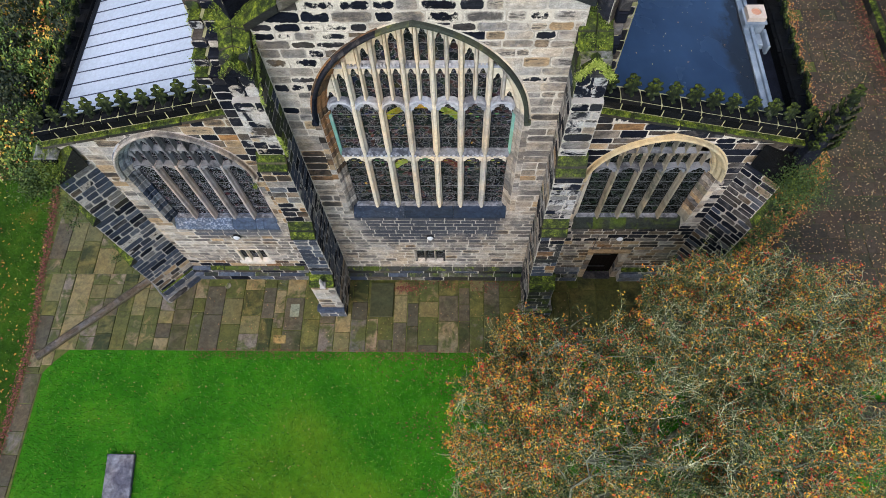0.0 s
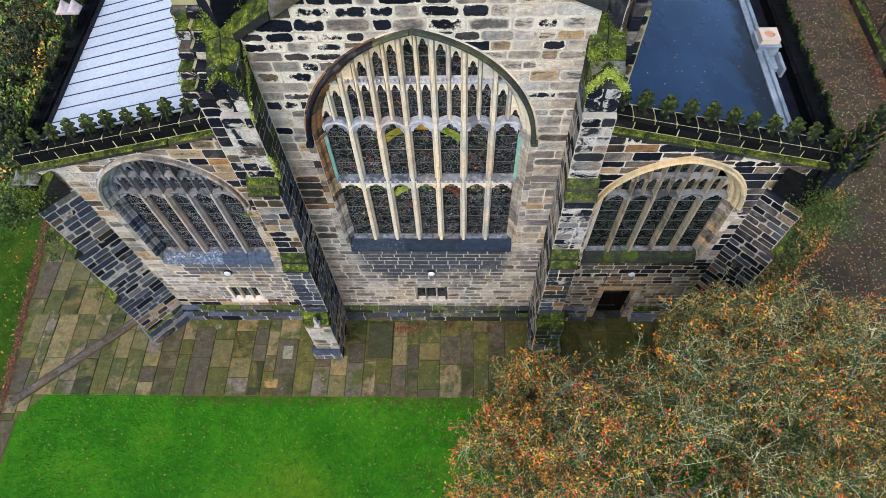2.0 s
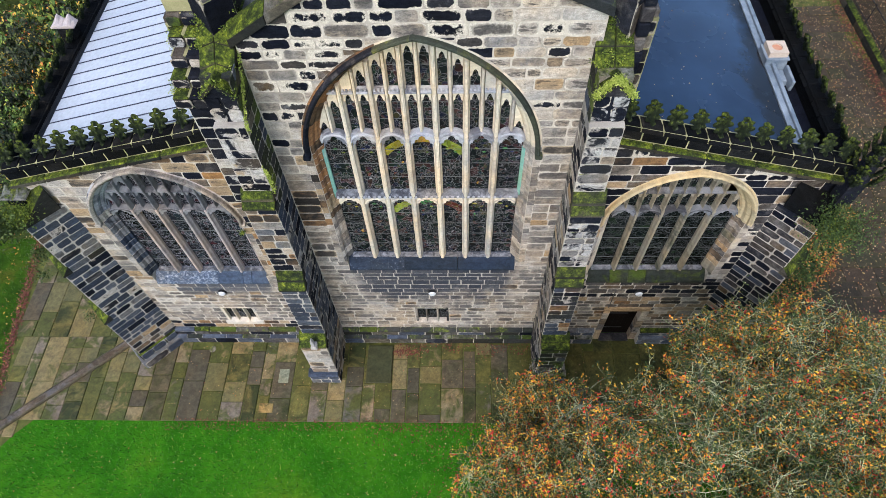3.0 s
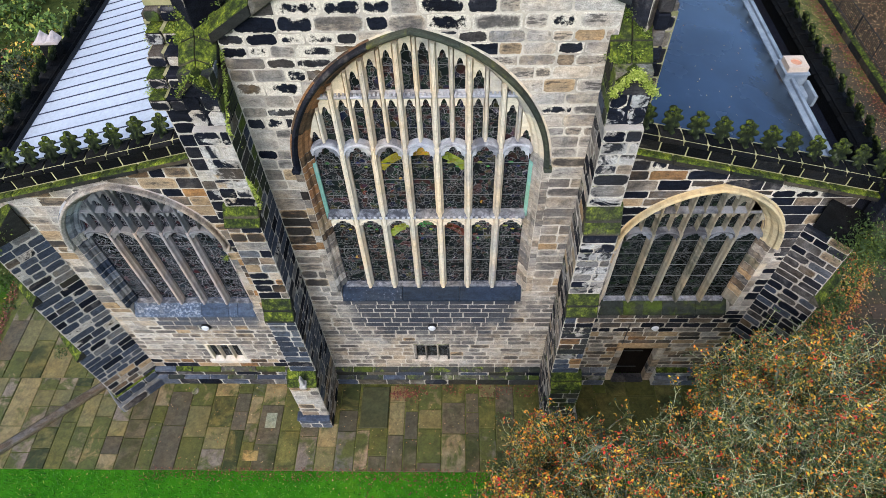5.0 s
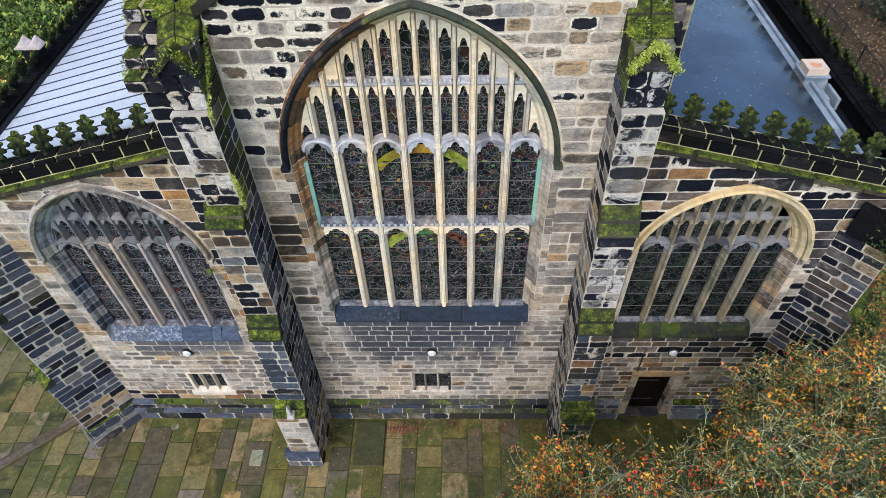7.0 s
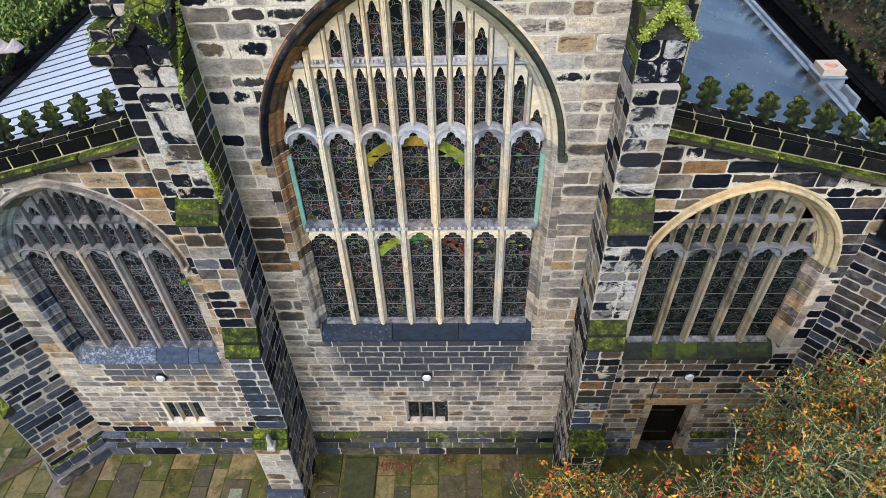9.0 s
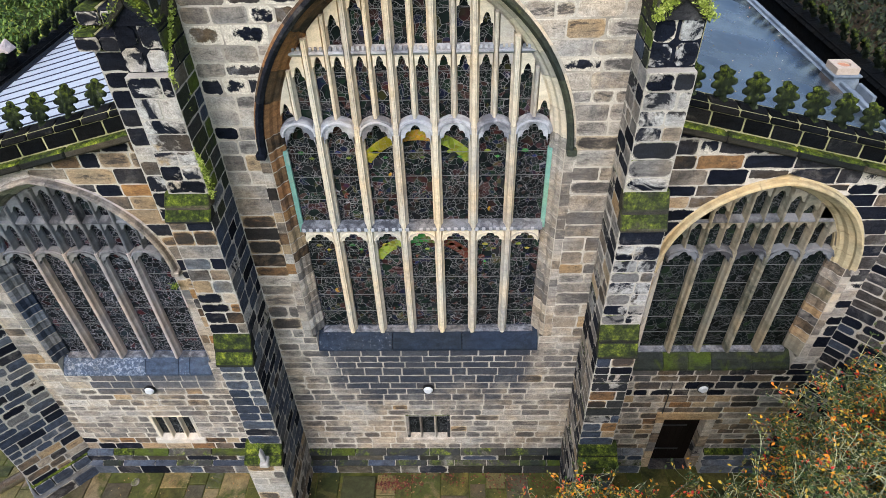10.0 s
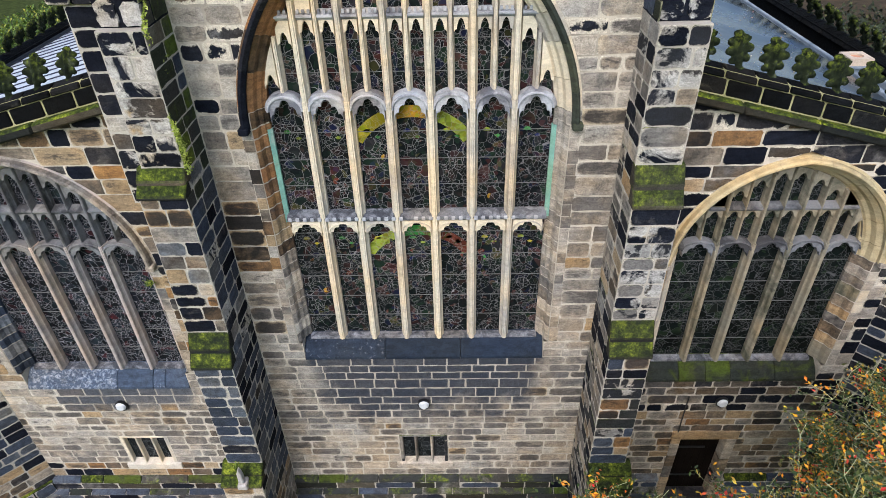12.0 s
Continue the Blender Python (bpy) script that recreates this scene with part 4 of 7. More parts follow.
# ---- buttresses ----
def buttress(name, xi, sg, stages, pick_front, pick_side, label, moss, base):
    """A stepped buttress on the front; xi is its inner side, sg the way its width runs. A stage is foot, head, front, width, rise of its weathering."""
    th = tagged(new(name), label, "buttress", "front buttresses")
    side_n = -sg
    for k, (za, zb, y, w, up) in enumerate(stages):
        x0, x1 = sorted((xi, xi + sg * w))
        fix("core", [box(x0 + 0.002, x1 - 0.002, y + 0.002, W + 0.01, za, zb)], "mortar_dim", th)
        front = Face((0, y, 0), (1, 0, 0), (0, -1, 0))
        inner = Face((xi, 0, 0), (0, 1, 0), (side_n, 0, 0))
        outer = Face((xi + sg * w, 0, 0), (0, 1, 0), (sg, 0, 0))
        walling(th, front, x0, x1, za + (stages[k - 1][4] if k else 0), zb, lambda u, z: pick_front(u, z, k), rng, (0.2, 0.32), (0.26, 0.6), gap=0.005, worn=0.024)
        walling(th, inner, y, W, za, zb, lambda u, z: pick_side(u, z, k), rng, (0.2, 0.3), (0.28, 0.55), gap=0.0065, proud=(0.002, 0.005))
        walling(th, outer, y, W, za, zb, lambda u, z: "sooty", rng, (0.24, 0.36), (0.4, 0.8))
        if k + 1 < len(stages):
            y2 = stages[k + 1][2]
            ym, zm = (y + y2) / 2, zb + up * 0.48
            fix("weathering", [prism([(y - 0.05, zb - 0.03), (y - 0.05, zb + 0.03), (ym, zm), (ym + 0.1, zm), (ym + 0.1, zb - 0.03)], 0, x0 - 0.012, x1 + 0.012)], moss if k else base, th, bevel=0.018)
            fix("weathering", [prism([(ym - 0.03, zm - 0.06), (ym - 0.03, zm + 0.03), (y2 + 0.01, zb + up), (y2 + 0.12, zb + up), (y2 + 0.12, zm - 0.06)], 0, x0 - 0.006, x1 + 0.006)], moss if k else base, th, bevel=0.018)
    return th


ST_L = [(0.0, 0.62, 7.42, 0.92, 0.12), (0.62, 2.68, 7.5, 0.76, 0.32), (2.68, 5.56, 7.78, 0.66, 0.6), (5.56, 8.68, 8.0, 0.67, 0.36), (8.68, 10.87, 8.2, 0.6, 0)]
ST_R = [(0.0, 0.62, 7.42, 0.95, 0.12), (0.62, 2.6, 7.5, 0.78, 0.32), (2.6, 5.72, 7.8, 0.68, 0.62), (5.72, 8.42, 8.0, 0.68, 0.56), (8.42, 10.82, 8.2, 0.63, 0)]
XB = 2.57


def front_l(u, z, k):
    if k == 0:
        return "wet"
    if k == 1:
        return choose(rng, [("light", 4), ("tan", 2)])
    if k == 2:
        return choose(rng, [("wet", 5), ("sooty", 2)])
    if k == 3:
        return choose(rng, [("sooty", 4), ("tan", 2), ("brown", 2), ("wet", 1), ("light", 0.6)])
    return choose(rng, [("limed", 8), ("splash", 1.5), ("lichen", 2)])


def front_r(u, z, k):
    if k <= 1:
        return choose(rng, [("damp", 3), ("greenish", 2), ("wet", 1)])
    if k > 3:
        return choose(rng, [("limed", 6), ("lichen", 3), ("tan", 1), ("light", 1)])
    if k == 3:
        return choose(rng, [("limed", 4), ("lichen", 5), ("sooty", 1.5), ("tan", 1)])
    return choose(rng, [("sooty", 2), ("tan", 1.0), ("brown", 2.5), ("lichen", 1), ("wet", 3), ("damp", 2)])


def side_l(u, z, k):
    if z < 1.6:
        return choose(rng, [("tan", 2), ("light", 2), ("sooty", 1)])
    if z > 8.4:
        return choose(rng, [("greenish", 6), ("damp", 3), ("wet", 2)])
    return choose(rng, [("sooty", 3), ("wet", 6), ("lichen", 0.8), ("splash", 1)])


def side_r(u, z, k):
    return choose(rng, [("sooty", 2.2), ("light", 4), ("lichen", 2), ("tan", 1)])


buttress("buttress", XL, -1, ST_L, front_l, side_l, "stepped black and lichen-grey stone buttress with mossy weatherings", "mossy", "wet")
buttress("buttress", XB, 1, ST_R, front_r, side_r, "stepped grey stone buttress with bright mossy weatherings", "mossy", "lichen")


def bush(name, at, n, r, size, rngs, material, parent, flat=0.6):
    """A tuft of small leaves."""
    vs, fs = [], []
    for _ in range(n):
        c = Vector((rngs.gauss(0, r * 0.5), rngs.gauss(0, r * 0.5), abs(rngs.gauss(0, r * flat)))) + Vector(at)
        m = Euler((rngs.uniform(0, 6.3), rngs.uniform(0, 6.3), rngs.uniform(0, 6.3))).to_matrix()
        s = size * rngs.uniform(0.6, 1.3)
        k = len(vs)
        vs += [c + m @ Vector(q) * s for q in ((0, -1, 0), (0.5, 0, 0.12), (0, 1, 0), (-0.5, 0, 0.12))]
        fs += [(k, k + 1, k + 2), (k, k + 2, k + 3)]
    return link(name, vs, fs, material, parent)


def leafy(name, stops, rough=0.6):
    n = Nodes(name)
    r = n.put("ShaderNodeNewGeometry").outputs["Random Per Island"]
    c = n.ramp(r, stops)
    c = n.mix(0.4, c, n.ramp(n.noise(60.0, 2.0), [(0.3, 0.5), (0.7, 1.0)]), "MULTIPLY")
    n.end(c, rough, None, spec=0.3)
    n.b.inputs["Subsurface Weight"].default_value = 0.0
    return n.m


M["moss_leaf"] = leafy("moss_tuft", [(0.0, (0.05, 0.09, 0.012)), (0.5, (0.12, 0.18, 0.02)), (1.0, (0.3, 0.34, 0.05))])
M["ivy"] = leafy("ivy_leaf", [(0.0, (0.02, 0.04, 0.01)), (0.6, (0.045, 0.08, 0.018)), (1.0, (0.1, 0.14, 0.03))])


def top_stage(name, xi, sg, z0, label, tufts):
    """The panelled head of a buttress: two sunk panels, a low mossy gablet and the stepped slope behind."""
    th = tagged(new(name), label, "pinnacle", "buttress heads")
    w = 0.6 if sg < 0 else 0.63
    x0, x1 = sorted((xi, xi + sg * w))
    m, y, z1 = (x0 + x1) / 2, 8.28, z0 + 0.6
    fix("core", [box(x0, x1, y + 0.07, W + 0.3, z0 - 0.01, z1 + 0.1)], "sooty", th)
    front = Face((0, y + 0.07, 0), (1, 0, 0), (0, -1, 0))
    walling(th, front, x0, m - 0.012, z0, z1 + 0.06, lambda u, z: choose(rng, [("splash", 5), ("blotch", 1)]), rng, (0.3, 0.35), (0.3, 0.5), worn=0.05, proud=(0.01, 0.03))
    walling(th, front, m + 0.012, x1, z0, z1 + 0.06, lambda u, z: choose(rng, [("splash", 5), ("blotch", 1)]), rng, (0.3, 0.35), (0.3, 0.5), worn=0.05, proud=(0.01, 0.03))
    inner = Face((xi, 0, 0), (0, 1, 0), (-sg, 0, 0))
    walling(th, inner, y, W, z0, z1 + 0.4, lambda u, z: choose(rng, [("greenish", 6), ("damp", 2), ("wet", 1)]), rng, (0.22, 0.32), (0.25, 0.45), proud=(0.002, 0.005))
    fix("core", [box(x0 + 0.01, x1 - 0.01, y + 0.2, W + 0.3, z1, z1 + 0.32), box(x0 + 0.01, x1 - 0.01, W - 0.28, W + 0.3, z1 + 0.1, z1 + 0.34)], "damp", th)
    zt = z1 + 0.42
    for s in (-1, 1):
        prof = [(m, zt), (m + s * (w / 2 + 0.02), z1 + 0.08), (m + s * (w / 2 + 0.02), z1 - 0.01), (m, zt - 0.13)]
        fix("gablet_slope", [prism(prof, 1, y - 0.03, y + 0.3)], "mossy", th, bevel=0.012)
    fix("gablet_face", [prism([(x0 + 0.03, z1 + 0.03), (x1 - 0.03, z1 + 0.03), (m, zt - 0.11)], 1, y + 0.02, y + 0.28)], "sooty", th)
    # sloping slabs climbing to the gable
    for k in range(4):
        ya, yb = y + 0.14 + 0.26 * k, y + 0.14 + 0.26 * (k + 1) + 0.05
        za, zb = z1 + 0.1 + 0.24 * k, z1 + 0.1 + 0.24 * (k + 1)
        prof = [(ya, za - 0.1), (ya, za), (yb, zb), (yb + 0.5, zb), (yb + 0.5, za - 0.1)]
        for a, b in ((x0 - 0.01, m - 0.006), (m + 0.006, x1 + 0.01)):
            if sg > 0:
                fix("weathering", [prism(prof, 0, a + rng.uniform(-0.01, 0.01), b)], "mossy", th, bevel=0.014)
                continue
            # the slope has a ridge down its middle
            vs = [(x, y2, z2 + (0.13 if abs(x - m) < 0.1 and i in (1, 2, 3) else 0.0)) for x in (a, b) for i, (y2, z2) in enumerate(prof)]
            fix("weathering", [(vs, [(0, 1, 2, 3, 4), (9, 8, 7, 6, 5)] + [(q, (q + 1) % 5, 5 + (q + 1) % 5, 5 + q) for q in range(5)])], "mossy", th, bevel=0.014)
    r2 = random.Random(int(abs(xi) * 100))
    for i in range(7):
        t = i / 6
        for s in (-1, 1):
            tf = bush("moss_tuft", (m + s * (w / 2) * (1 - t), y - 0.02 + r2.uniform(-0.03, 0.03), z1 + 0.06 + (zt - z1 - 0.06) * t), tufts, 0.08, 0.02, r2, "moss_bright" if sg > 0 else "moss_leaf", th)
            tf["kind"] = "stuff"
    for i in range(16):
        k = r2.uniform(0, 1)
        tf = bush("moss_tuft", (r2.uniform(x0, x1), y + 0.2 + 0.95 * k, z1 + 0.12 + 0.9 * k), 90, 0.12, 0.02, r2, "moss_leaf", th, 0.2)
        tf["kind"] = "stuff"
    # quoins on the outer side
    xo, z, wide = xi + sg * w, (8.3 if sg < 0 else z0 + 0.5), (0.44 if sg < 0 else 0.17)
    if sg < 0:
        corner = Face((0, 8.5, 0), (1, 0, 0), (0, -1, 0))
        walling(th, corner, xo - wide, xo, z, 11.1, lambda u, zz: choose(rng, [("sooty", 5), ("splash", 2)]), rng, (0.24, 0.32), (0.34, 0.5), gap=0.01, worn=0.03)
        fix("core", [box(xo - wide, xo, 8.5, W + 0.5, z, 11.1)], "mortar_dim", th)
        z = 11.1
    while z < (11.05 if sg < 0 else 12.9):
        e = z + rng.uniform(0.24, 0.3)
        o = rng.uniform(-0.02, 0.02) * (2 if sg < 0 else 1)
        fix("edge_stone", [box(*sorted((xo - sg * 0.02, xo + sg * (wide + o))), (8.5 if sg < 0 else W - 0.05), W + 0.5, z + 0.011, e - 0.011)], choose(rng, [("sooty", 6), ("mossy", 1 if sg < 0 else 0.0)]), th, bevel=0.02)
        z = e
    if sg < 0:
        # blocks that step back and up to the nave wall
        for k in range(6):
            ya, za = 8.465 + 0.24 * k, z + 0.25 * k
            for a, b in ((xo - 0.62, xo - 0.33), (xo - 0.32, xo - 0.01)):
                fix("edge_stone", [box(a + 0.012 + rng.uniform(-0.04, 0.03), b - 0.012, ya + rng.uniform(-0.02, 0.02), ya + 0.5, za + 0.012, za + 0.238)], choose(rng, [("mossy", 1.5), ("sooty", 2)]), th, bevel=0.028)
            step = Face((0, ya - 0.036, 0), (1, 0, 0), (0, -1, 0))
            walling(th, step, xo - 0.61, xo - 0.02, za + 0.02, za + 0.225, lambda u, zz: choose(rng, [("sooty", 5), ("splash", 2), ("greenish", 1)]), rng, (0.2, 0.22), (0.26, 0.34), gap=0.012, worn=0.03, name="edge_stone")
            fix("core", [box(xo - 0.58, xo - 0.02, ya + 0.05, W + 0.5, za, za + 0.232)], "mortar_moss", th)
        for i in range(26):
            k = r2.uniform(0, 1)
            tf = bush("moss_tuft", (xo - choose(r2, [(r2.uniform(-0.45, 0.05), 3), (r2.uniform(0.5, 0.66), 2)]), 8.55 + 1.1 * k, z + 0.05 + 1.0 * k), 70, 0.1, 0.02, r2, "moss_bright" if i % 2 else "moss_leaf", th, 0.2)
            tf["kind"] = "stuff"
    fix("core", [box(*sorted((xo, xo + sg * (wide - 0.05))), 8.52 if sg < 0 else W - 0.03, W + 0.5, 8.3 if sg < 0 else z0 + 0.9, 11.0 if sg < 0 else 12.0), box(*sorted((xo, xo + sg * (wide - 0.05))), 9.1, W + 0.5, 11.0, 11.6)], "mortar_moss", th)
    # a shaft set diamond-wise rises out of the slope
    mid, r = Vector((3.08 if sg > 0 else -3.86, 9.39, 0)), 0.38
    corner = [mid + Vector((dx * r, dy * r, 0)) for dx, dy in ((-1, 0), (0, -1), (1, 0), (0, 1))]
    inset = [mid + (v - mid) * 0.97 for v in corner]
    fix("shaft", [prism([v.to_2d() for v in inset], 2, 11.4, 14.4)], "mortar_moss" if sg < 0 else "mortar_dim", th)
    for p, q in ((corner[0], corner[1]), (corner[1], corner[2])):
        along = q - p
        f = Face(p, along, Vector((along.y, -along.x, 0)))
        walling(th, f, 0.0, along.length, 11.4, 14.3, lambda u, z: choose(rng, [("damp", 3), ("sooty", 3)]), rng, (0.5, 0.8), (0.5, 0.6), worn=0.02, proud=(0.002, 0.008))
    return th


M["moss_bright"] = leafy("bright_moss_tuft", [(0.0, (0.14, 0.2, 0.02)), (0.5, (0.3, 0.38, 0.05)), (1.0, (0.5, 0.55, 0.16))])
top_stage("pinnacle", XL, -1, 10.87, "panelled buttress head overgrown with moss", 14)
top_stage("pinnacle", XB, 1, 10.82, "panelled buttress head with tufts of bright moss", 170)


def angle_buttress(name, joint, side, stages, pick_in, label, cap):
    """A buttress set across the corner; joint is where its inner side meets the wall, side -1 to the left."""
    th = tagged(new(name), label, "buttress", "corner buttresses")
    d = Vector((side, -1, 0)).normalized()
    across = Vector((side, 1, 0)).normalized()
    j = Vector((joint, W, 0))
    width, core = 0.98, []
    for k, (za, zb, run) in enumerate(stages):
        o = j + d * run
        inner = Face(j, d, -across)
        front = Face(o, across, d)
        outer = Face(j + across * width, d, across)
        walling(th, inner, 0.0, run, za, zb, lambda u, z: pick_in(u, z), rng, (0.19, 0.26), (0.28, 0.58), gap=0.0065, worn=0.018, proud=(0.002, 0.005))
        walling(th, front, 0.0, width, za, zb, lambda u, z: choose(rng, [("sooty", 3), ("mossy", 1), ("tan", 1)]), rng, (0.24, 0.36), (0.3, 0.6))
        walling(th, outer, 0.2, run, za, zb, lambda u, z: "sooty", rng, (0.26, 0.4), (0.4, 0.8))
        p = [j, o, o + across * width, j + across * width]
        mid = sum(p, Vector()) / 4
        core.append(prism([((v - mid) * 0.996 + mid).to_2d() for v in p], 2, za, zb))
    for (za, zb, r), (zc, zd, r2) in zip(stages, stages[1:] + [(stages[-1][1], 0, 0.15)]):
        up = 0.3 if r2 > 0.2 else 0.75
        a, b = j + d * (r + 0.04) - across * 0.02, j + d * (r + 0.04) + across * (width + 0.02)
        c, e = j + d * (r2 - 0.03) - across * 0.02, j + d * (r2 - 0.03) + across * (width + 0.02)
        vs = [(*a.to_2d(), zb - 0.02), (*b.to_2d(), zb - 0.02), (*e.to_2d(), zb - 0.02), (*c.to_2d(), zb - 0.02), (*a.to_2d(), zb + 0.05), (*b.to_2d(), zb + 0.05), (*e.to_2d(), zb + up), (*c.to_2d(), zb + up)]
        fix("weathering", [(vs, [(0, 1, 2, 3), (4, 5, 6, 7), (0, 1, 5, 4), (1, 2, 6, 5), (2, 3, 7, 6), (3, 0, 4, 7)])], cap if r2 <= 0.2 else choose(rng, [("mossy", 2), (cap, 1)]), th, bevel=0.012)
    fix("core", core, "mortar_dim", th)
    # plinth round the foot
    for za, zb, g, mt in ((0.0, 0.4, 0.14, "wet"), (0.4, 0.78, 0.05, "mossy")):
        r = stages[0][2] + g
        p = [j - across * g + d * 0.1, j + d * r - across * g, j + d * r + across * (width + g), j + across * (width + g) + d * 0.1]
        fix("plinth", [prism([v.to_2d() for v in p], 2, za, zb)], "wet" if za == 0 else "mossy", th, bevel=0.03)
        tone = lambda u, z: choose(rng, [("wet", 4), ("sooty", 2), ("mossy", 1)])
        walling(th, Face(j - across * g, d, -across), 0.12, r - 0.03, za, zb - 0.03, tone, rng, (0.36, 0.44), (0.4, 0.7), name="plinth_stone")
        walling(th, Face(j + d * r, across, d), -g + 0.03, width + g - 0.03, za, zb - 0.03, tone, rng, (0.36, 0.44), (0.4, 0.7), name="plinth_stone")
    return th


ANG = [(0.0, 3.0, 1.36), (3.0, 5.5, 1.16), (5.5, 7.5, 0.98)]
angle_buttress("angle_buttress", -9.02, -1, ANG, lambda u, z: choose(rng, [("tan", 2), ("light", 2), ("sooty", 2)]) if z < 1.6 else choose(rng, [("wet", 7), ("sooty", 2), ("splash", 1.5), ("mossy", 0.3)]), "black stone buttress set across the corner, mossy towards the top", "mossy")
angle_buttress("angle_buttress", 7.5, 1, ANG, lambda u, z: choose(rng, [("sooty", 7), ("splash", 0.7), ("wet", 1.5), ("tan", 0.4)]), "soot-black stone buttress set across the corner", "black")


# ---- parapets with crockets ----
def crocket_mesh():
    """A carved crocket: an oak leaf of rounded lobes on a narrow stem, its tip curling forward."""
    bm = bmesh.new()
    lobes = [(0.0, 0.02, 0.0, 0.085, 0.07, 0.12), (0.0, 0.02, 0.14, 0.045, 0.05, 0.16), (0.0, 0.06, 0.31, 0.1, 0.035, 0.2)]
    for z, x, r in ((0.18, 0.085, 0.056), (0.31, 0.12, 0.064), (0.43, 0.09, 0.06)):
        for s in (-1, 1):
            lobes.append((s * x, 0.16 * (z / 0.55) ** 1.5, z + 0.014 * s, r * 1.1, 0.04, r))
    lobes.append((0.0, 0.15, 0.5, 0.07, 0.045, 0.06))
    for x, y, z, rx, ry, rz in lobes:
        bmesh.ops.create_icosphere(bm, subdivisions=2, radius=1.0, matrix=Matrix.Translation((x, y, z)) @ Matrix.Diagonal((rx, ry, rz, 1)))
    raw = bpy.data.meshes.new("leaf")
    bm.to_mesh(raw)
    bm.free()
    # melt the lobes into one carved body
    ob = new("leaf", raw)
    melt = ob.modifiers.new("melt", "REMESH")
    melt.mode, melt.voxel_size = "VOXEL", 0.016
    me = bpy.data.meshes.new_from_object(ob.evaluated_get(bpy.context.evaluated_depsgraph_get()))
    bpy.data.objects.remove(ob)
    for q in me.vertices:
        vein = 0.012 * math.cos(q.co.x * 70) * math.exp(-(q.co.x / 0.1) ** 2)
        q.co += Vector(noise.noise_vector(q.co * 17.0)) * 0.014 - Vector((0, vein if q.normal.y < 0 else 0, 0))
    me.shade_smooth()
    me.name = "crocket"
    return me


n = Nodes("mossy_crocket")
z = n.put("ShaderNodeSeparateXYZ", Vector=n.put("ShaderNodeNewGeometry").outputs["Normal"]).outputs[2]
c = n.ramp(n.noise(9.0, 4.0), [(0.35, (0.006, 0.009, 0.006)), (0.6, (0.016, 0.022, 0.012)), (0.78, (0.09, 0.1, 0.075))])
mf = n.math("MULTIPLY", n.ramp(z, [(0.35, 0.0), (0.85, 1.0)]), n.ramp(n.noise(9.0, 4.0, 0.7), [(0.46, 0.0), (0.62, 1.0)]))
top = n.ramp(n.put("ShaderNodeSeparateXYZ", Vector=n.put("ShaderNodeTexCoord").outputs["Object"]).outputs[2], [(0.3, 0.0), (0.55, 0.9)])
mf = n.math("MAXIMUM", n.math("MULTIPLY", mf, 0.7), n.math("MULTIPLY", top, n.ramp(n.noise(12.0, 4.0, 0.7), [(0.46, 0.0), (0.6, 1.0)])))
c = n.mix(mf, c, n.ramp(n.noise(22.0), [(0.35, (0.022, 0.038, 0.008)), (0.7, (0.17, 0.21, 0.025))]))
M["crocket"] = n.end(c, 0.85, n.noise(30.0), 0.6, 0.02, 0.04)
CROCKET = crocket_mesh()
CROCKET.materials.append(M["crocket"])


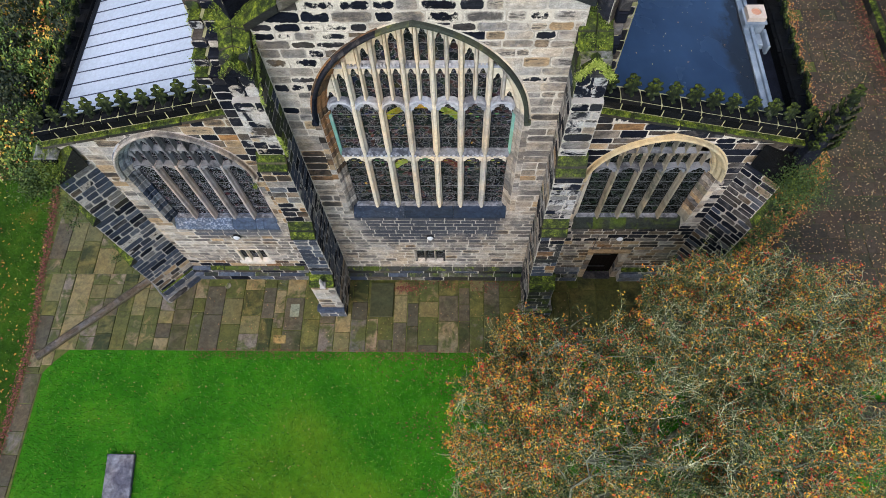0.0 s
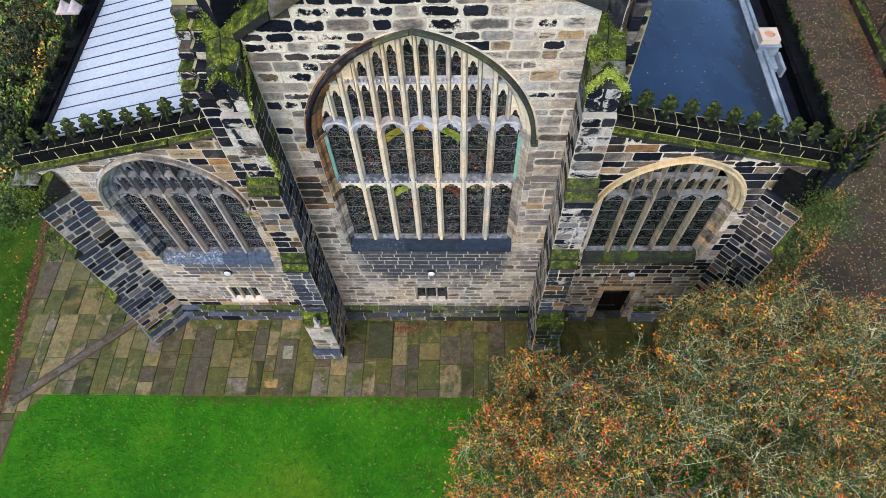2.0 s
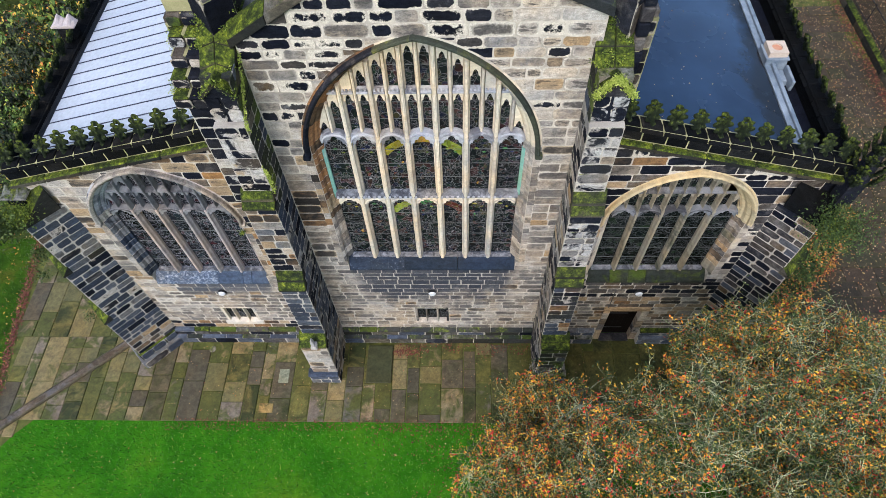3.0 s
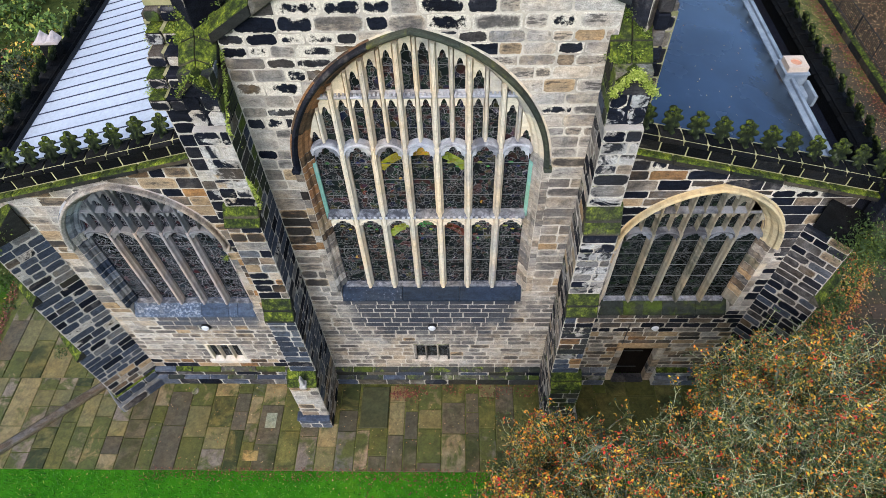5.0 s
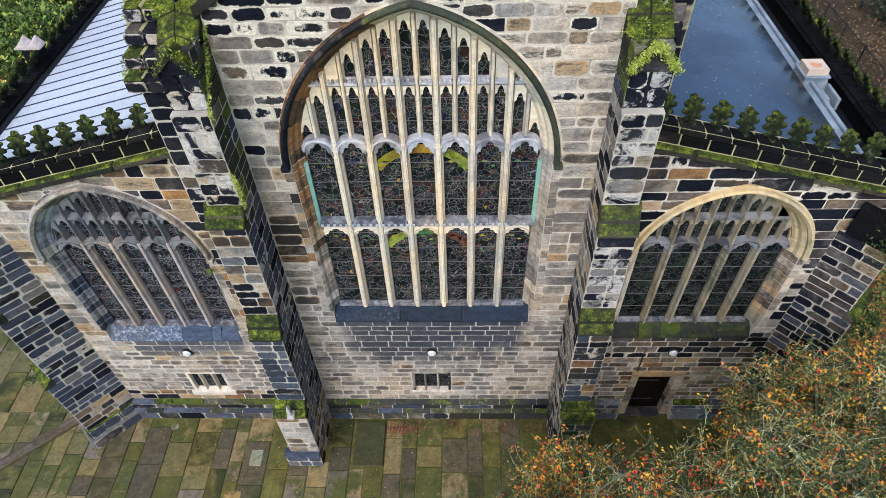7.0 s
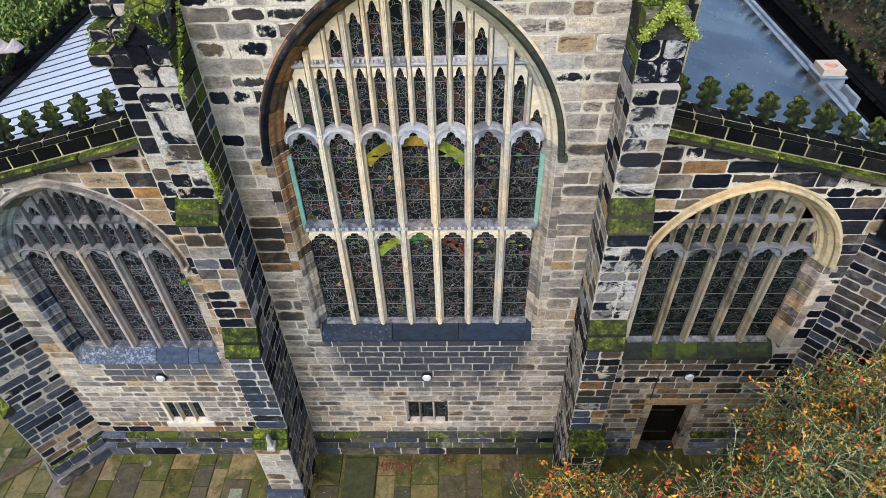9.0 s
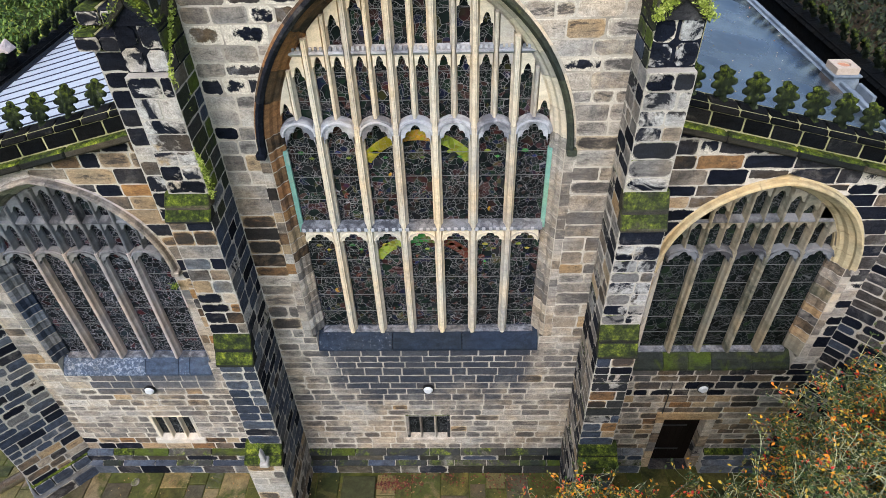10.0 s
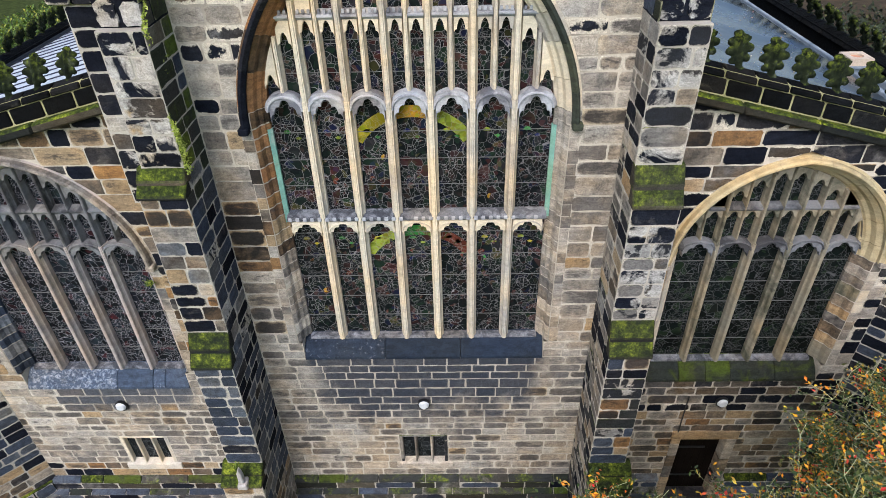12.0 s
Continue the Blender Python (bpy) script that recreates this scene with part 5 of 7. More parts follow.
def parapet(name, a, b, out, label, step=0.47, crockets=True, first=0.25, back_mat="black", core_mat="mortar_moss"):
    """A parapet along the sloping line a-b: mossy string course, two courses of dark blocks, crockets."""
    th = tagged(new(name), label, "parapet", "crocketed parapets")
    a, b, out = Vector(a), Vector(b), Vector(out).normalized()
    run = (b - a).to_2d().length
    u = Vector(((b - a).x, (b - a).y, 0)).normalized()
    k = (b.z - a.z) / run
    f = Face((a.x, a.y, a.z), u, out, k)

    def block(nm, u0, u1, z0, z1, d0, d1, material, bev=0.012):
        vs = [f.at(x, z, d) for x in (u0, u1) for z in (z0, z1) for d in (d0, d1)]
        return fix(nm, [(vs, [(0, 1, 3, 2), (4, 6, 7, 5), (0, 4, 5, 1), (2, 3, 7, 6), (0, 2, 6, 4), (1, 5, 7, 3)])], material, th, bevel=bev)
    block("core", 0.0, run, -0.14, 0.38, -0.34, 0.012, core_mat, 0)
    x = 0.0
    while x < run - 0.02:
        e = min(run, x + rng.uniform(0.7, 1.2))
        if run - e < 0.3:
            e = run
        block("string_course", x + 0.003, e - 0.003, -0.13, 0.02, -0.02, 0.16, "mossy", 0.03)
        x = e
    x = 0.0
    while x < run - 0.02:
        e = min(run, x + rng.uniform(0.42, 0.56))
        if run - e < 0.2:
            e = run
        block("parapet_stone", x + 0.013, e - 0.013, 0.04, 0.265, -0.03, 0.03, "black", 0.018)
        x = e
    x, i = 0.0, 0
    while x < run - 0.05:
        e = min(run, x + step)
        # coping block with its sloping back, and a crocket on it
        vs = []
        for uu in (x + 0.014, e - 0.014):
            vs += [f.at(uu, 0.285, 0.06), f.at(uu, 0.285, -0.4), f.at(uu, 0.39, -0.3), f.at(uu, 0.43, -0.12), f.at(uu, 0.36, 0.05)]
        fix("coping_stone", [(vs, [(0, 1, 2, 3, 4), (9, 8, 7, 6, 5)] + [(q, (q + 1) % 5, 5 + (q + 1) % 5, 5 + q) for q in range(5)])], back_mat, th, bevel=0.014)
        if crockets and e - x > 0.3:
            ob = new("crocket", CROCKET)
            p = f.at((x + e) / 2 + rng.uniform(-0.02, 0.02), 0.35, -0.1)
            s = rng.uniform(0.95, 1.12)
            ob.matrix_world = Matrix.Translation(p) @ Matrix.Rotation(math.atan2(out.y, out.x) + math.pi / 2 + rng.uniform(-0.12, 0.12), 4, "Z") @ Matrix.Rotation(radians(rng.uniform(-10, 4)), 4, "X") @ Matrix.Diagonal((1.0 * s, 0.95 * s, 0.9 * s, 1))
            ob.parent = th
        x = e
    return th


parapet("parapet", (-9.75, W - 0.02, SL(-9.75)), (-4.46, W - 0.02, SL(-4.46)), (0, -1, 0), "black stone parapet with mossy leafy crockets")
parapet("parapet", (3.34, W - 0.02, SR(3.34)), (8.6, W - 0.02, SR(8.6)), (0, -1, 0), "black stone parapet with mossy leafy crockets")
parapet("parapet", (-9.72, 27.0, SL(-9.75)), (-9.72, W + 0.05, SL(-9.75)), (-1, 0, 0), "overgrown side parapet with dark leafy crockets", core_mat="black")
parapet("parapet", (8.62, W + 0.05, SR(8.62)), (8.62, 27.0, SR(8.62)), (1, 0, 0), "overgrown side parapet with dark leafy crockets", core_mat="black")

# gable coping
for s in (-1, 1):
    th = tagged(new("gable_coping"), "green-stained stone gable coping", "coping", kind="structure")
    x, t = 0.0, (XL - 0.06 if s < 0 else XR + 0.06)
    L, z0, rise = abs(CX - t), (12.12 if s < 0 else 12.67), (GAB if s < 0 else 0.44)
    while x < L - 0.02:
        e = min(L, x + rng.uniform(0.6, 0.85))
        xs = [t - s * x - s * 0.004, t - s * e + s * 0.004]
        vs = []
        for q in xs:
            zz = z0 + abs(q - t) * rise
            vs += [(q, W - 0.1, zz - 0.1), (q, W - 0.1, zz + 0.1), (q, W + 0.2, zz + 0.22), (q, W + 0.55, zz + 0.1), (q, W + 0.55, zz - 0.1)]
        fix("coping_stone", [(vs, [(0, 1, 2, 3, 4), (9, 8, 7, 6, 5)] + [(k, (k + 1) % 5, 5 + (k + 1) % 5, 5 + k) for k in range(5)])], choose(rng, [("damp", 3), ("mossy", 2)]), th, bevel=0.012)
        x = e

# ---- roofs and hidden walls ----
def slab_roof(name, x0, x1, z, y0, y1, material, label, thick=0.12):
    vs = [(x, y, z(x) + d) for x in (x0, x1) for y in (y0, y1) for d in (-thick, 0)]
    ob = fix(name, [(vs, [(0, 1, 3, 2), (4, 6, 7, 5), (0, 4, 5, 1), (2, 3, 7, 6), (0, 2, 6, 4), (1, 5, 7, 3)])], material)
    return tagged(ob, label, "roof", kind="structure")


ZL, ZR = (lambda x: SL(x) + 0.16), (lambda x: SR(x) + 0.08)
rl = slab_roof("roof_aisle_south", -9.25, -4.25, ZL, W + 0.36, 27.0, "metal_roof", "pale standing-seam metal roof")
y = W + 0.62
while y < 26:
    vs = [(x, yy, ZL(x) + d) for x in (-9.25, -4.25) for yy in (y - 0.008, y + 0.008) for d in (0.0, 0.02)]
    fix("roof_seam", [(vs, [(0, 1, 3, 2), (4, 6, 7, 5), (0, 4, 5, 1), (2, 3, 7, 6), (0, 2, 6, 4), (1, 5, 7, 3)])], "seam", rl)
    y += 0.405
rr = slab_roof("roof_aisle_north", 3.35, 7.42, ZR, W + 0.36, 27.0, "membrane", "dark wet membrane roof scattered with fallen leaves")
fix("gutter", [box(-9.36, -9.24, W + 0.3, 27.0, ZL(-9.25) - 0.08, ZL(-9.25) + 0.05)], "blackiron", rl, "black gutter along the eaves", bevel=0.03)
# lead-lined trough and kerb by the north parapet
fix("trough", [box(7.58, 7.72, W + 0.36, 27.0, 8.5, 8.62)], "lead", rr, "pale lead-lined gutter trough", bevel=0.01)
fix("trough_wall", [box(7.72, 7.81, W + 0.36, 27.0, 8.5, 8.68)], "lead", rr, "pale lead-capped kerb", bevel=0.012)
fix("kerb", [box(7.4, 7.54, W + 0.36, 27.0, 8.4, 8.66)], "blackiron", rr, bevel=0.02)

nave = tagged(fix("wall_nave_sides", [box(XL - 1.3, XL + 0.1, W + 0.5, 28.0, 0, 12.1), box(XR - 0.1, XR + 1.0, W + 0.5, 28.0, 0, 12.1), box(XL, XR, 27.5, 28.0, 0, 12.1)], "mortar_moss"), "dark mossy nave wall above the aisle roofs", "wall", kind="structure")
for xa, xb in ((XL - 1.32, XL - 1.0), (XL - 1.0, XL - 0.72), (XL - 0.72, XL - 0.3), (XL - 0.3, XL + 0.12), (XR - 0.12, XR + 0.3), (XR + 0.3, XR + 0.68), (XR + 0.68, XR + 1.02)):
    y = W + 0.52
    while y < 20:
        e = y + rng.uniform(0.35, 0.6)
        q = rng.uniform(-0.02, 0.03)
        fix("coping_stone", [box(xa + 0.012 - q, xb - 0.012 + q, y + 0.012, e - 0.012, 12.05, 12.2 + rng.uniform(0, 0.04))], choose(rng, [("sooty", 5), ("mossy", 2.5 if xa < 0 else 0.6), ("lichen", 0.5)]), nave, bevel=0.02)
        y = e
for xo, sg in ((XL - 1.3, -1), (XR + 1.0, 1)):
    walling(nave, Face((xo, 0, 0), (0, 1, 0), (sg, 0, 0)), W + 0.5, 20.0, 9.4, 12.05, lambda u, z: choose(rng, [("sooty", 4), ("damp", 1)]), rng, (0.28, 0.4), (0.5, 1.0))
for xa, xb in ((XL - 1.3, XL - 0.6), (XR + 0.63, XR + 1.0)):
    walling(nave, Face((0, W + 0.5, 0), (1, 0, 0), (0, -1, 0)), xa, xb, 9.0, 12.05, lambda u, z: choose(rng, [("sooty", 4), ("mossy", 1), ("lichen", 1)]), rng, (0.24, 0.34), (0.3, 0.5))
roof = tagged(fix("roof_nave", [prism([(XL - 0.5, 11.9), (CX, 13.95), (XR + 0.5, 11.9)], 1, W + 0.5, 28.0)], "slate"), "slate nave roof behind the gable", "roof", kind="structure")
sides = tagged(fix("wall_aisle_sides", [box(-9.7, -9.2, W + 0.05, 27.0, 0, 8.5), box(8.2, 8.6, W + 0.05, 27.0, 0, 8.35), box(7.4, 8.2, W + 0.36, 27.0, 7.8, 8.4), box(-9.7, -4.3, 26.9, 27.2, 0, 8.5), box(3.4, 8.2, 26.9, 27.2, 0, 8.5)], "sooty"), "soot-black aisle side walls", "wall", kind="structure")


# ---- small openings, door and lamps ----
def vent(name, h, sill_mat, label):
    th = tagged(new(name), label, "window", kind="structure")
    x0, x1, z0, z1 = h.b
    link("pane", [(x0, W + 0.1, z0), (x1, W + 0.1, z0), (x1, W + 0.1, z1), (x0, W + 0.1, z1)], [(0, 1, 2, 3)], "lattice", th)
    fr = [box(x0, x0 + 0.07, W - 0.01, W + 0.24, z0, z1), box(x1 - 0.07, x1, W - 0.01, W + 0.24, z0, z1), box(x0 + 0.07, x1 - 0.07, W - 0.01, W + 0.24, z1 - 0.05, z1)]
    for b in fr:
        fix("window_frame", [b], "lichen" if name == "window_4" else "dressed", th, bevel=0.012)
    for k in (1, 2):
        xm = x0 + (x1 - x0) * k / 3
        mullion(xm, z0, z1 - 0.07, 0.075, W - 0.005, W + 0.12, "light" if name == "window_4" else "dressed", th)
    prof = [(W + 0.22, z0 + 0.05), (W + 0.09, z0 + 0.05), (W - 0.05, z0 - 0.02), (W - 0.05, z0 - 0.19), (W + 0.22, z0 - 0.19)]
    fix("window_sill", [prism(prof, 0, x0 - 0.1, x1 + 0.1)], sill_mat, th, bevel=0.01)


vent("window_4", VENT_N, "light", "small three-light leaded window with a grey stone sill")
vent("window_5", VENT_L, "new", "small three-light leaded window with a new pale sill")

dr = tagged(new("door_1"), "dark plank door set deep in a stone doorway", "door", kind="structure")
# planks stand well forward and near-black, in place of the unlit interior
for i in range(8):
    a = 4.72 + i * 0.143
    fix("plank", [box(a + 0.003, a + 0.14, W + 0.2, W + 0.25, 0.02, 2.1)], "oak", dr, bevel=0.006)
for z in (0.5, 1.5):
    fix("strap_hinge", [box(4.88, 5.5, W + 0.185, W + 0.2, z - 0.03, z + 0.03)], "blackiron", dr)
for a, b in ((4.62, 4.81), (5.765, 5.98)):
    z = 0.0
    while z < 2.04:
        e = min(2.05, z + rng.uniform(0.3, 0.5))
        if 2.05 - e < 0.15:
            e = 2.05
        fix("jamb_stone", [prism([(a, W + 0.54), (a, W - 0.03), (b, W - 0.03), (b, W + 0.54)], 2, z + 0.004, e - 0.004)], choose(rng, [("tan", 3), ("light", 1), ("lichen", 1)]), dr, bevel=0.012)
        z = e
fix("lintel", [box(4.6, 6.0, W - 0.034, W + 0.54, 2.04, 2.3)], "tan", dr, bevel=0.014)
# black stone keeps the step as dark as the unlit opening
fix("door_step", [box(4.81, 5.77, W - 0.1, W + 0.19, 0.0, 0.06)], "sooty", dr, bevel=0.02)


def bulkhead(x, z):
    th = tagged(new("wall_lamp"), "round white bulkhead lamp with a dark rim, unlit", "lamp", "bulkhead lamps")
    for nm, r0, r1, d0, d1, mt in (("backplate", 0.12, 0.125, 0.0, 0.06, "blackiron"), ("diffuser", 0.105, 0.075, 0.06, 0.1, "white")):
        bm = bmesh.new()
        m = Matrix.Translation((x, W - 0.02 - (d0 + d1) / 2, z)) @ Matrix.Rotation(radians(90), 4, "X")
        bmesh.ops.create_cone(bm, cap_ends=True, segments=28, radius1=r0, radius2=r1, depth=d1 - d0, matrix=m)
        th = part(nm, bm, mt, th)


for x in (-0.55, -6.69, 5.37):
    bulkhead(x, 3.25)


M["cap"] = plain("pale_terracotta", (0.5, 0.41, 0.33), (0.6, 0.51, 0.42), 4.0, 0.85)
# ---- chimney, pinnacles and stumps on the parapets ----
ch = tagged(new("chimney"), "lead-wrapped chimney with a square terracotta cap", "chimney")
def frustum(x0, x1, y0, y1, z0, g, z1):
    vs = [(x0, y0, z0), (x1, y0, z0), (x1, y1, z0), (x0, y1, z0), (x0 + g, y0 + g, z1), (x1 - g, y0 + g, z1), (x1 - g, y1 - g, z1), (x0 + g, y1 - g, z1)]
    return vs, [(0, 3, 2, 1), (4, 5, 6, 7), (0, 1, 5, 4), (1, 2, 6, 5), (2, 3, 7, 6), (3, 0, 4, 7)]


fix("shaft", [frustum(7.48, 8.36, 12.1, 13.0, 8.2, 0.1, 8.78)], "lead", ch, "blue-grey lead flashing", bevel=0.02)
fix("collar", [box(7.54, 8.3, 12.16, 12.94, 8.78, 8.83)], "lead", ch, bevel=0.012)
fix("apron", [frustum(7.56, 8.22, 11.5, 12.12, 8.2, 0.05, 8.56)], "lead", ch, bevel=0.02)
fix("apron_wall", [box(8.2, 8.3, 11.3, 12.1, 8.3, 8.7)], "lead", ch, bevel=0.015)
vs, fs = [], []
for i in range(24):
    t = 2 * math.pi * i / 24
    k = max(abs(math.cos(t)), abs(math.sin(t)))
    vs += [(7.92 + 0.3 * math.cos(t) / k, 12.56 + 0.3 * math.sin(t) / k, 8.83), (7.92 + 0.3 * math.cos(t) / k, 12.56 + 0.3 * math.sin(t) / k, 8.98), (7.92 + 0.17 * math.cos(t), 12.56 + 0.17 * math.sin(t), 8.98), (7.92 + 0.17 * math.cos(t), 12.56 + 0.17 * math.sin(t), 8.83)]
for i in range(24):
    a, b = 4 * i, 4 * ((i + 1) % 24)
    fs += [(a, b, b + 1, a + 1), (a + 1, b + 1, b + 2, a + 2), (a + 2, b + 2, b + 3, a + 3), (a + 3, b + 3, b, a)]
cap = fix("cap", [(vs, fs)], "cap", ch, "pale square terracotta cap")
bm = bmesh.new()
bmesh.ops.create_cone(bm, cap_ends=True, segments=24, radius1=0.17, radius2=0.17, depth=0.012, matrix=Matrix.Translation((7.92, 12.56, 8.93)))
part("flue", bm, "terracotta", cap, "round sooty flue opening")

at = Matrix.Translation((7.92, 12.56, 8.4))
ch.matrix_world = Matrix.Translation((-0.08, 0.0, 0.0)) @ at @ Matrix.Diagonal((0.74, 0.74, 0.9, 1)) @ at.inverted()


def leafy_pinnacle(at, h, label):
    """A tapering pinnacle with leafy crockets up its edges, thick with moss."""
    th = tagged(new("corner_pinnacle"), label, "pinnacle")
    x, y, z = at
    w = 0.17
    vs = [(x + sx * w, y + sy * w, z - 0.6) for sx, sy in ((-1, -1), (1, -1), (1, 1), (-1, 1))] + [(x + sx * w, y + sy * w, z) for sx, sy in ((-1, -1), (1, -1), (1, 1), (-1, 1))] + [(x + sx * 0.05, y + sy * 0.05, z + h) for sx, sy in ((-1, -1), (1, -1), (1, 1), (-1, 1))]
    fix("shaft", [(vs, [(0, 3, 2, 1), (8, 9, 10, 11)] + [(k + q, k + (q + 1) % 4, k + 4 + (q + 1) % 4, k + 4 + q) for k in (0, 4) for q in range(4)])], "sooty", th, bevel=0.012)
    for i in range(5):
        t = (i + 0.4) / 5
        r = w + (0.05 - w) * t
        for q in range(4):
            ang = math.pi / 4 + q * math.pi / 2
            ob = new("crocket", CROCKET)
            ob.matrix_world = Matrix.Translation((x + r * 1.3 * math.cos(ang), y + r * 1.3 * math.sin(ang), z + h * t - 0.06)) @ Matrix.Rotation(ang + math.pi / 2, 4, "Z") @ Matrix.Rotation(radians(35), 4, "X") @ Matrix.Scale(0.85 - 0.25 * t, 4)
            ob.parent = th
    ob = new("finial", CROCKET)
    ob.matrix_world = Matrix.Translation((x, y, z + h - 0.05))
    ob.parent = th
    return th


leafy_pinnacle((8.6, 8.8, 8.5), 1.45, "leafy moss-grown corner pinnacle")


def stump(at, label, tone):
    """A broken pinnacle, black below with its break on top."""
    th = tagged(new("pinnacle_stump"), label, "pinnacle", "broken pinnacles")
    x, y, z = at
    fix("shaft", [frustum(x - 0.2, x + 0.2, y - 0.2, y + 0.2, z - 0.9, 0.03, z - 0.16)], "black", th, bevel=0.03)
    r = random.Random(int(abs(x * 100 + y)))
    vs, fs = [], []
    for i in range(9):
        u = -0.3 + 0.075 * i
        t = (0.02, 0.13, 0.2, 0.12, 0.03, 0.14, 0.19, 0.1, 0.0)[i] + r.uniform(-0.02, 0.02)
        vs += [(x + u, y - 0.17, z - 0.17), (x + u, y + 0.16, z - 0.17), (x + u, y + 0.15, z - 0.14 + t), (x + u, y - 0.1, z - 0.14 + t * 0.5), (x + u, y - 0.17, z - 0.13 + t * 0.3)]
    for i in range(8):
        a, b = 5 * i, 5 * i + 5
        fs += [(a + k, a + (k + 1) % 5, b + (k + 1) % 5, b + k) for k in range(5)]
    fs += [(0, 1, 2, 3, 4), (44, 43, 42, 41, 40)]
    fix("broken_top", [(vs, fs)], tone, th, bevel=0.012)


stump((-9.66, 13.4, 9.32), "broken pinnacle stump, pale on top", "pinkish")
stump((-9.8, 8.86, 8.24), "weathered grey corner pinnacle stump beside ivy", "lichen")
# small carved fragment on the lower weathering
fr = tagged(new("carved_fragment"), "small weathered carved stone with a tuft of moss", "carving")
fix("stem", [prism([(-3.97, 2.7), (-3.85, 2.7), (-3.87, 3.1), (-3.91, 3.22), (-3.95, 3.1)], 1, 7.44, 7.56), prism([(-4.0, 2.68), (-3.8, 2.68), (-3.82, 2.82), (-3.98, 2.82)], 1, 7.4, 7.62)], "leaded", fr, bevel=0.02)
bush("moss_tuft", (-3.94, 7.56, 3.22), 90, 0.07, 0.018, rng, "moss_leaf", fr)["kind"] = "stuff"


M["dead"] = leafy("dead_stalk", [(0.0, (0.12, 0.1, 0.06)), (1.0, (0.3, 0.28, 0.2))])


def clump(at, n, r, size, seed, label, material="ivy"):
    th = bush("wall_plant", at, n, r, size, random.Random(seed), material, None, 0.5)
    tagged(th, label, "plant", kind="stuff")


vs, fs = [], []
rm = random.Random(77)
for i in range(2600):
    z = rm.uniform(8.9, 12.2)
    c = Vector((-3.57 + abs(rm.gauss(0, 0.03)) - 0.01, 8.2 + max(0.0, z - 10.9) * 0.75 + abs(rm.gauss(0, 0.12)) * (0.5 + 0.5 * math.sin(z * 5.0)), z))
    if noise.noise(Vector((0, c.y * 2.0, z * 1.6))) < rm.uniform(-0.3, 0.25):
        continue
    m = Euler((rm.uniform(0, 6.3), rm.uniform(0, 6.3), rm.uniform(0, 6.3))).to_matrix()
    k = len(vs)
    vs += [c + m @ Vector(q) * rm.uniform(0.014, 0.03) for q in ((0, -1, 0), (0.5, 0, 0.12), (0, 1, 0), (-0.5, 0, 0.12))]
    fs += [(k, k + 1, k + 2), (k, k + 2, k + 3)]
tagged(link("wall_plant", vs, fs, "moss_bright"), "bright moss hanging down the buttress edge", "plant", kind="stuff")
clump((-10.1, 8.3, 7.5), 2200, 0.5, 0.04, 31, "ivy rooted on the corner buttress")
clump((-9.75, 8.5, 7.75), 900, 0.35, 0.03, 37, "moss and ferns on the buttress head", "moss_leaf")
clump((-10.4, 8.2, 5.5), 160, 0.18, 0.03, 32, "small ferns on the buttress weathering")
clump((-10.5, 8.3, 3.0), 160, 0.18, 0.03, 33, "small ferns on the buttress weathering")
clump((8.45, 8.25, 7.5), 700, 0.3, 0.03, 34, "bright fern on the corner buttress", "moss_leaf")
clump((8.5, 8.2, 7.5), 3000, 0.62, 0.034, 38, "dark ivy on the corner buttress")
clump((8.75, 8.2, 5.5), 420, 0.22, 0.035, 35, "small ferns on the buttress weathering")
clump((2.75, 7.7, 0.1), 500, 0.3, 0.06, 36, "pale dead stalks at the buttress foot", "dead")

cable = tagged(fix("cable", [box(4.69, 4.705, W - 0.045, W - 0.02, 2.3, 3.4)], "blackiron"), "thin black cable clipped to the wall", "cable")
clump((-5.12, 8.9, 6.42), 130, 0.07, 0.024, 51, "small fern at the window hood", "moss_leaf")
clump((-10.0, 8.3, 6.3), 500, 0.3, 0.03, 52, "ivy rooted on the corner buttress")


# ---- ground ----
n = Nodes("lawn")
p = n.where()
c = n.ramp(n.noise(0.45, 6.0, 0.7), [(0.3, (0.02, 0.1, 0.006)), (0.46, (0.03, 0.145, 0.007)), (0.58, (0.048, 0.18, 0.009)), (0.74, (0.09, 0.2, 0.012)), (0.92, (0.18, 0.19, 0.03))])
s = n.put("ShaderNodeSeparateXYZ", Vector=p)
# a drier, yellower stretch towards the tree
dry = n.math("SUBTRACT", 1.0, n.math("ABSOLUTE", n.math("MULTIPLY", n.math("ADD", s.outputs[0], 4.5), 0.22)))
dry = n.math("SUBTRACT", dry, n.math("MULTIPLY", n.math("SUBTRACT", s.outputs[1], 2.4), 0.28))
dry = n.math("ADD", dry, n.math("MULTIPLY", n.math("SUBTRACT", n.noise(0.5, 5.0, 0.7), 0.5), 2.4))
c = n.mix(n.ramp(dry, [(0.25, 0.0), (1.0, 0.4)]), c, (0.14, 0.2, 0.012))
# rough olive grass beyond the path
c = n.mix(n.math("LESS_THAN", s.outputs[0], -14.4), c, n.ramp(n.noise(0.9, 5.0, 0.7), [(0.3, (0.016, 0.04, 0.006)), (0.55, (0.035, 0.085, 0.008)), (0.75, (0.09, 0.09, 0.015))]))
c = n.mix(0.5, c, n.ramp(n.noise(5.0, 6.0, 0.8), [(0.34, 0.5), (0.62, 1.15)]), "MULTIPLY")
c = n.mix(0.35, c, n.ramp(n.noise(22.0, 5.0, 0.8), [(0.3, 0.4), (0.65, 1.1)]), "MULTIPLY")
M["lawn"] = n.end(c, 0.95, n.noise(45.0, 3.0), 0.5, 0.03, 0.03)
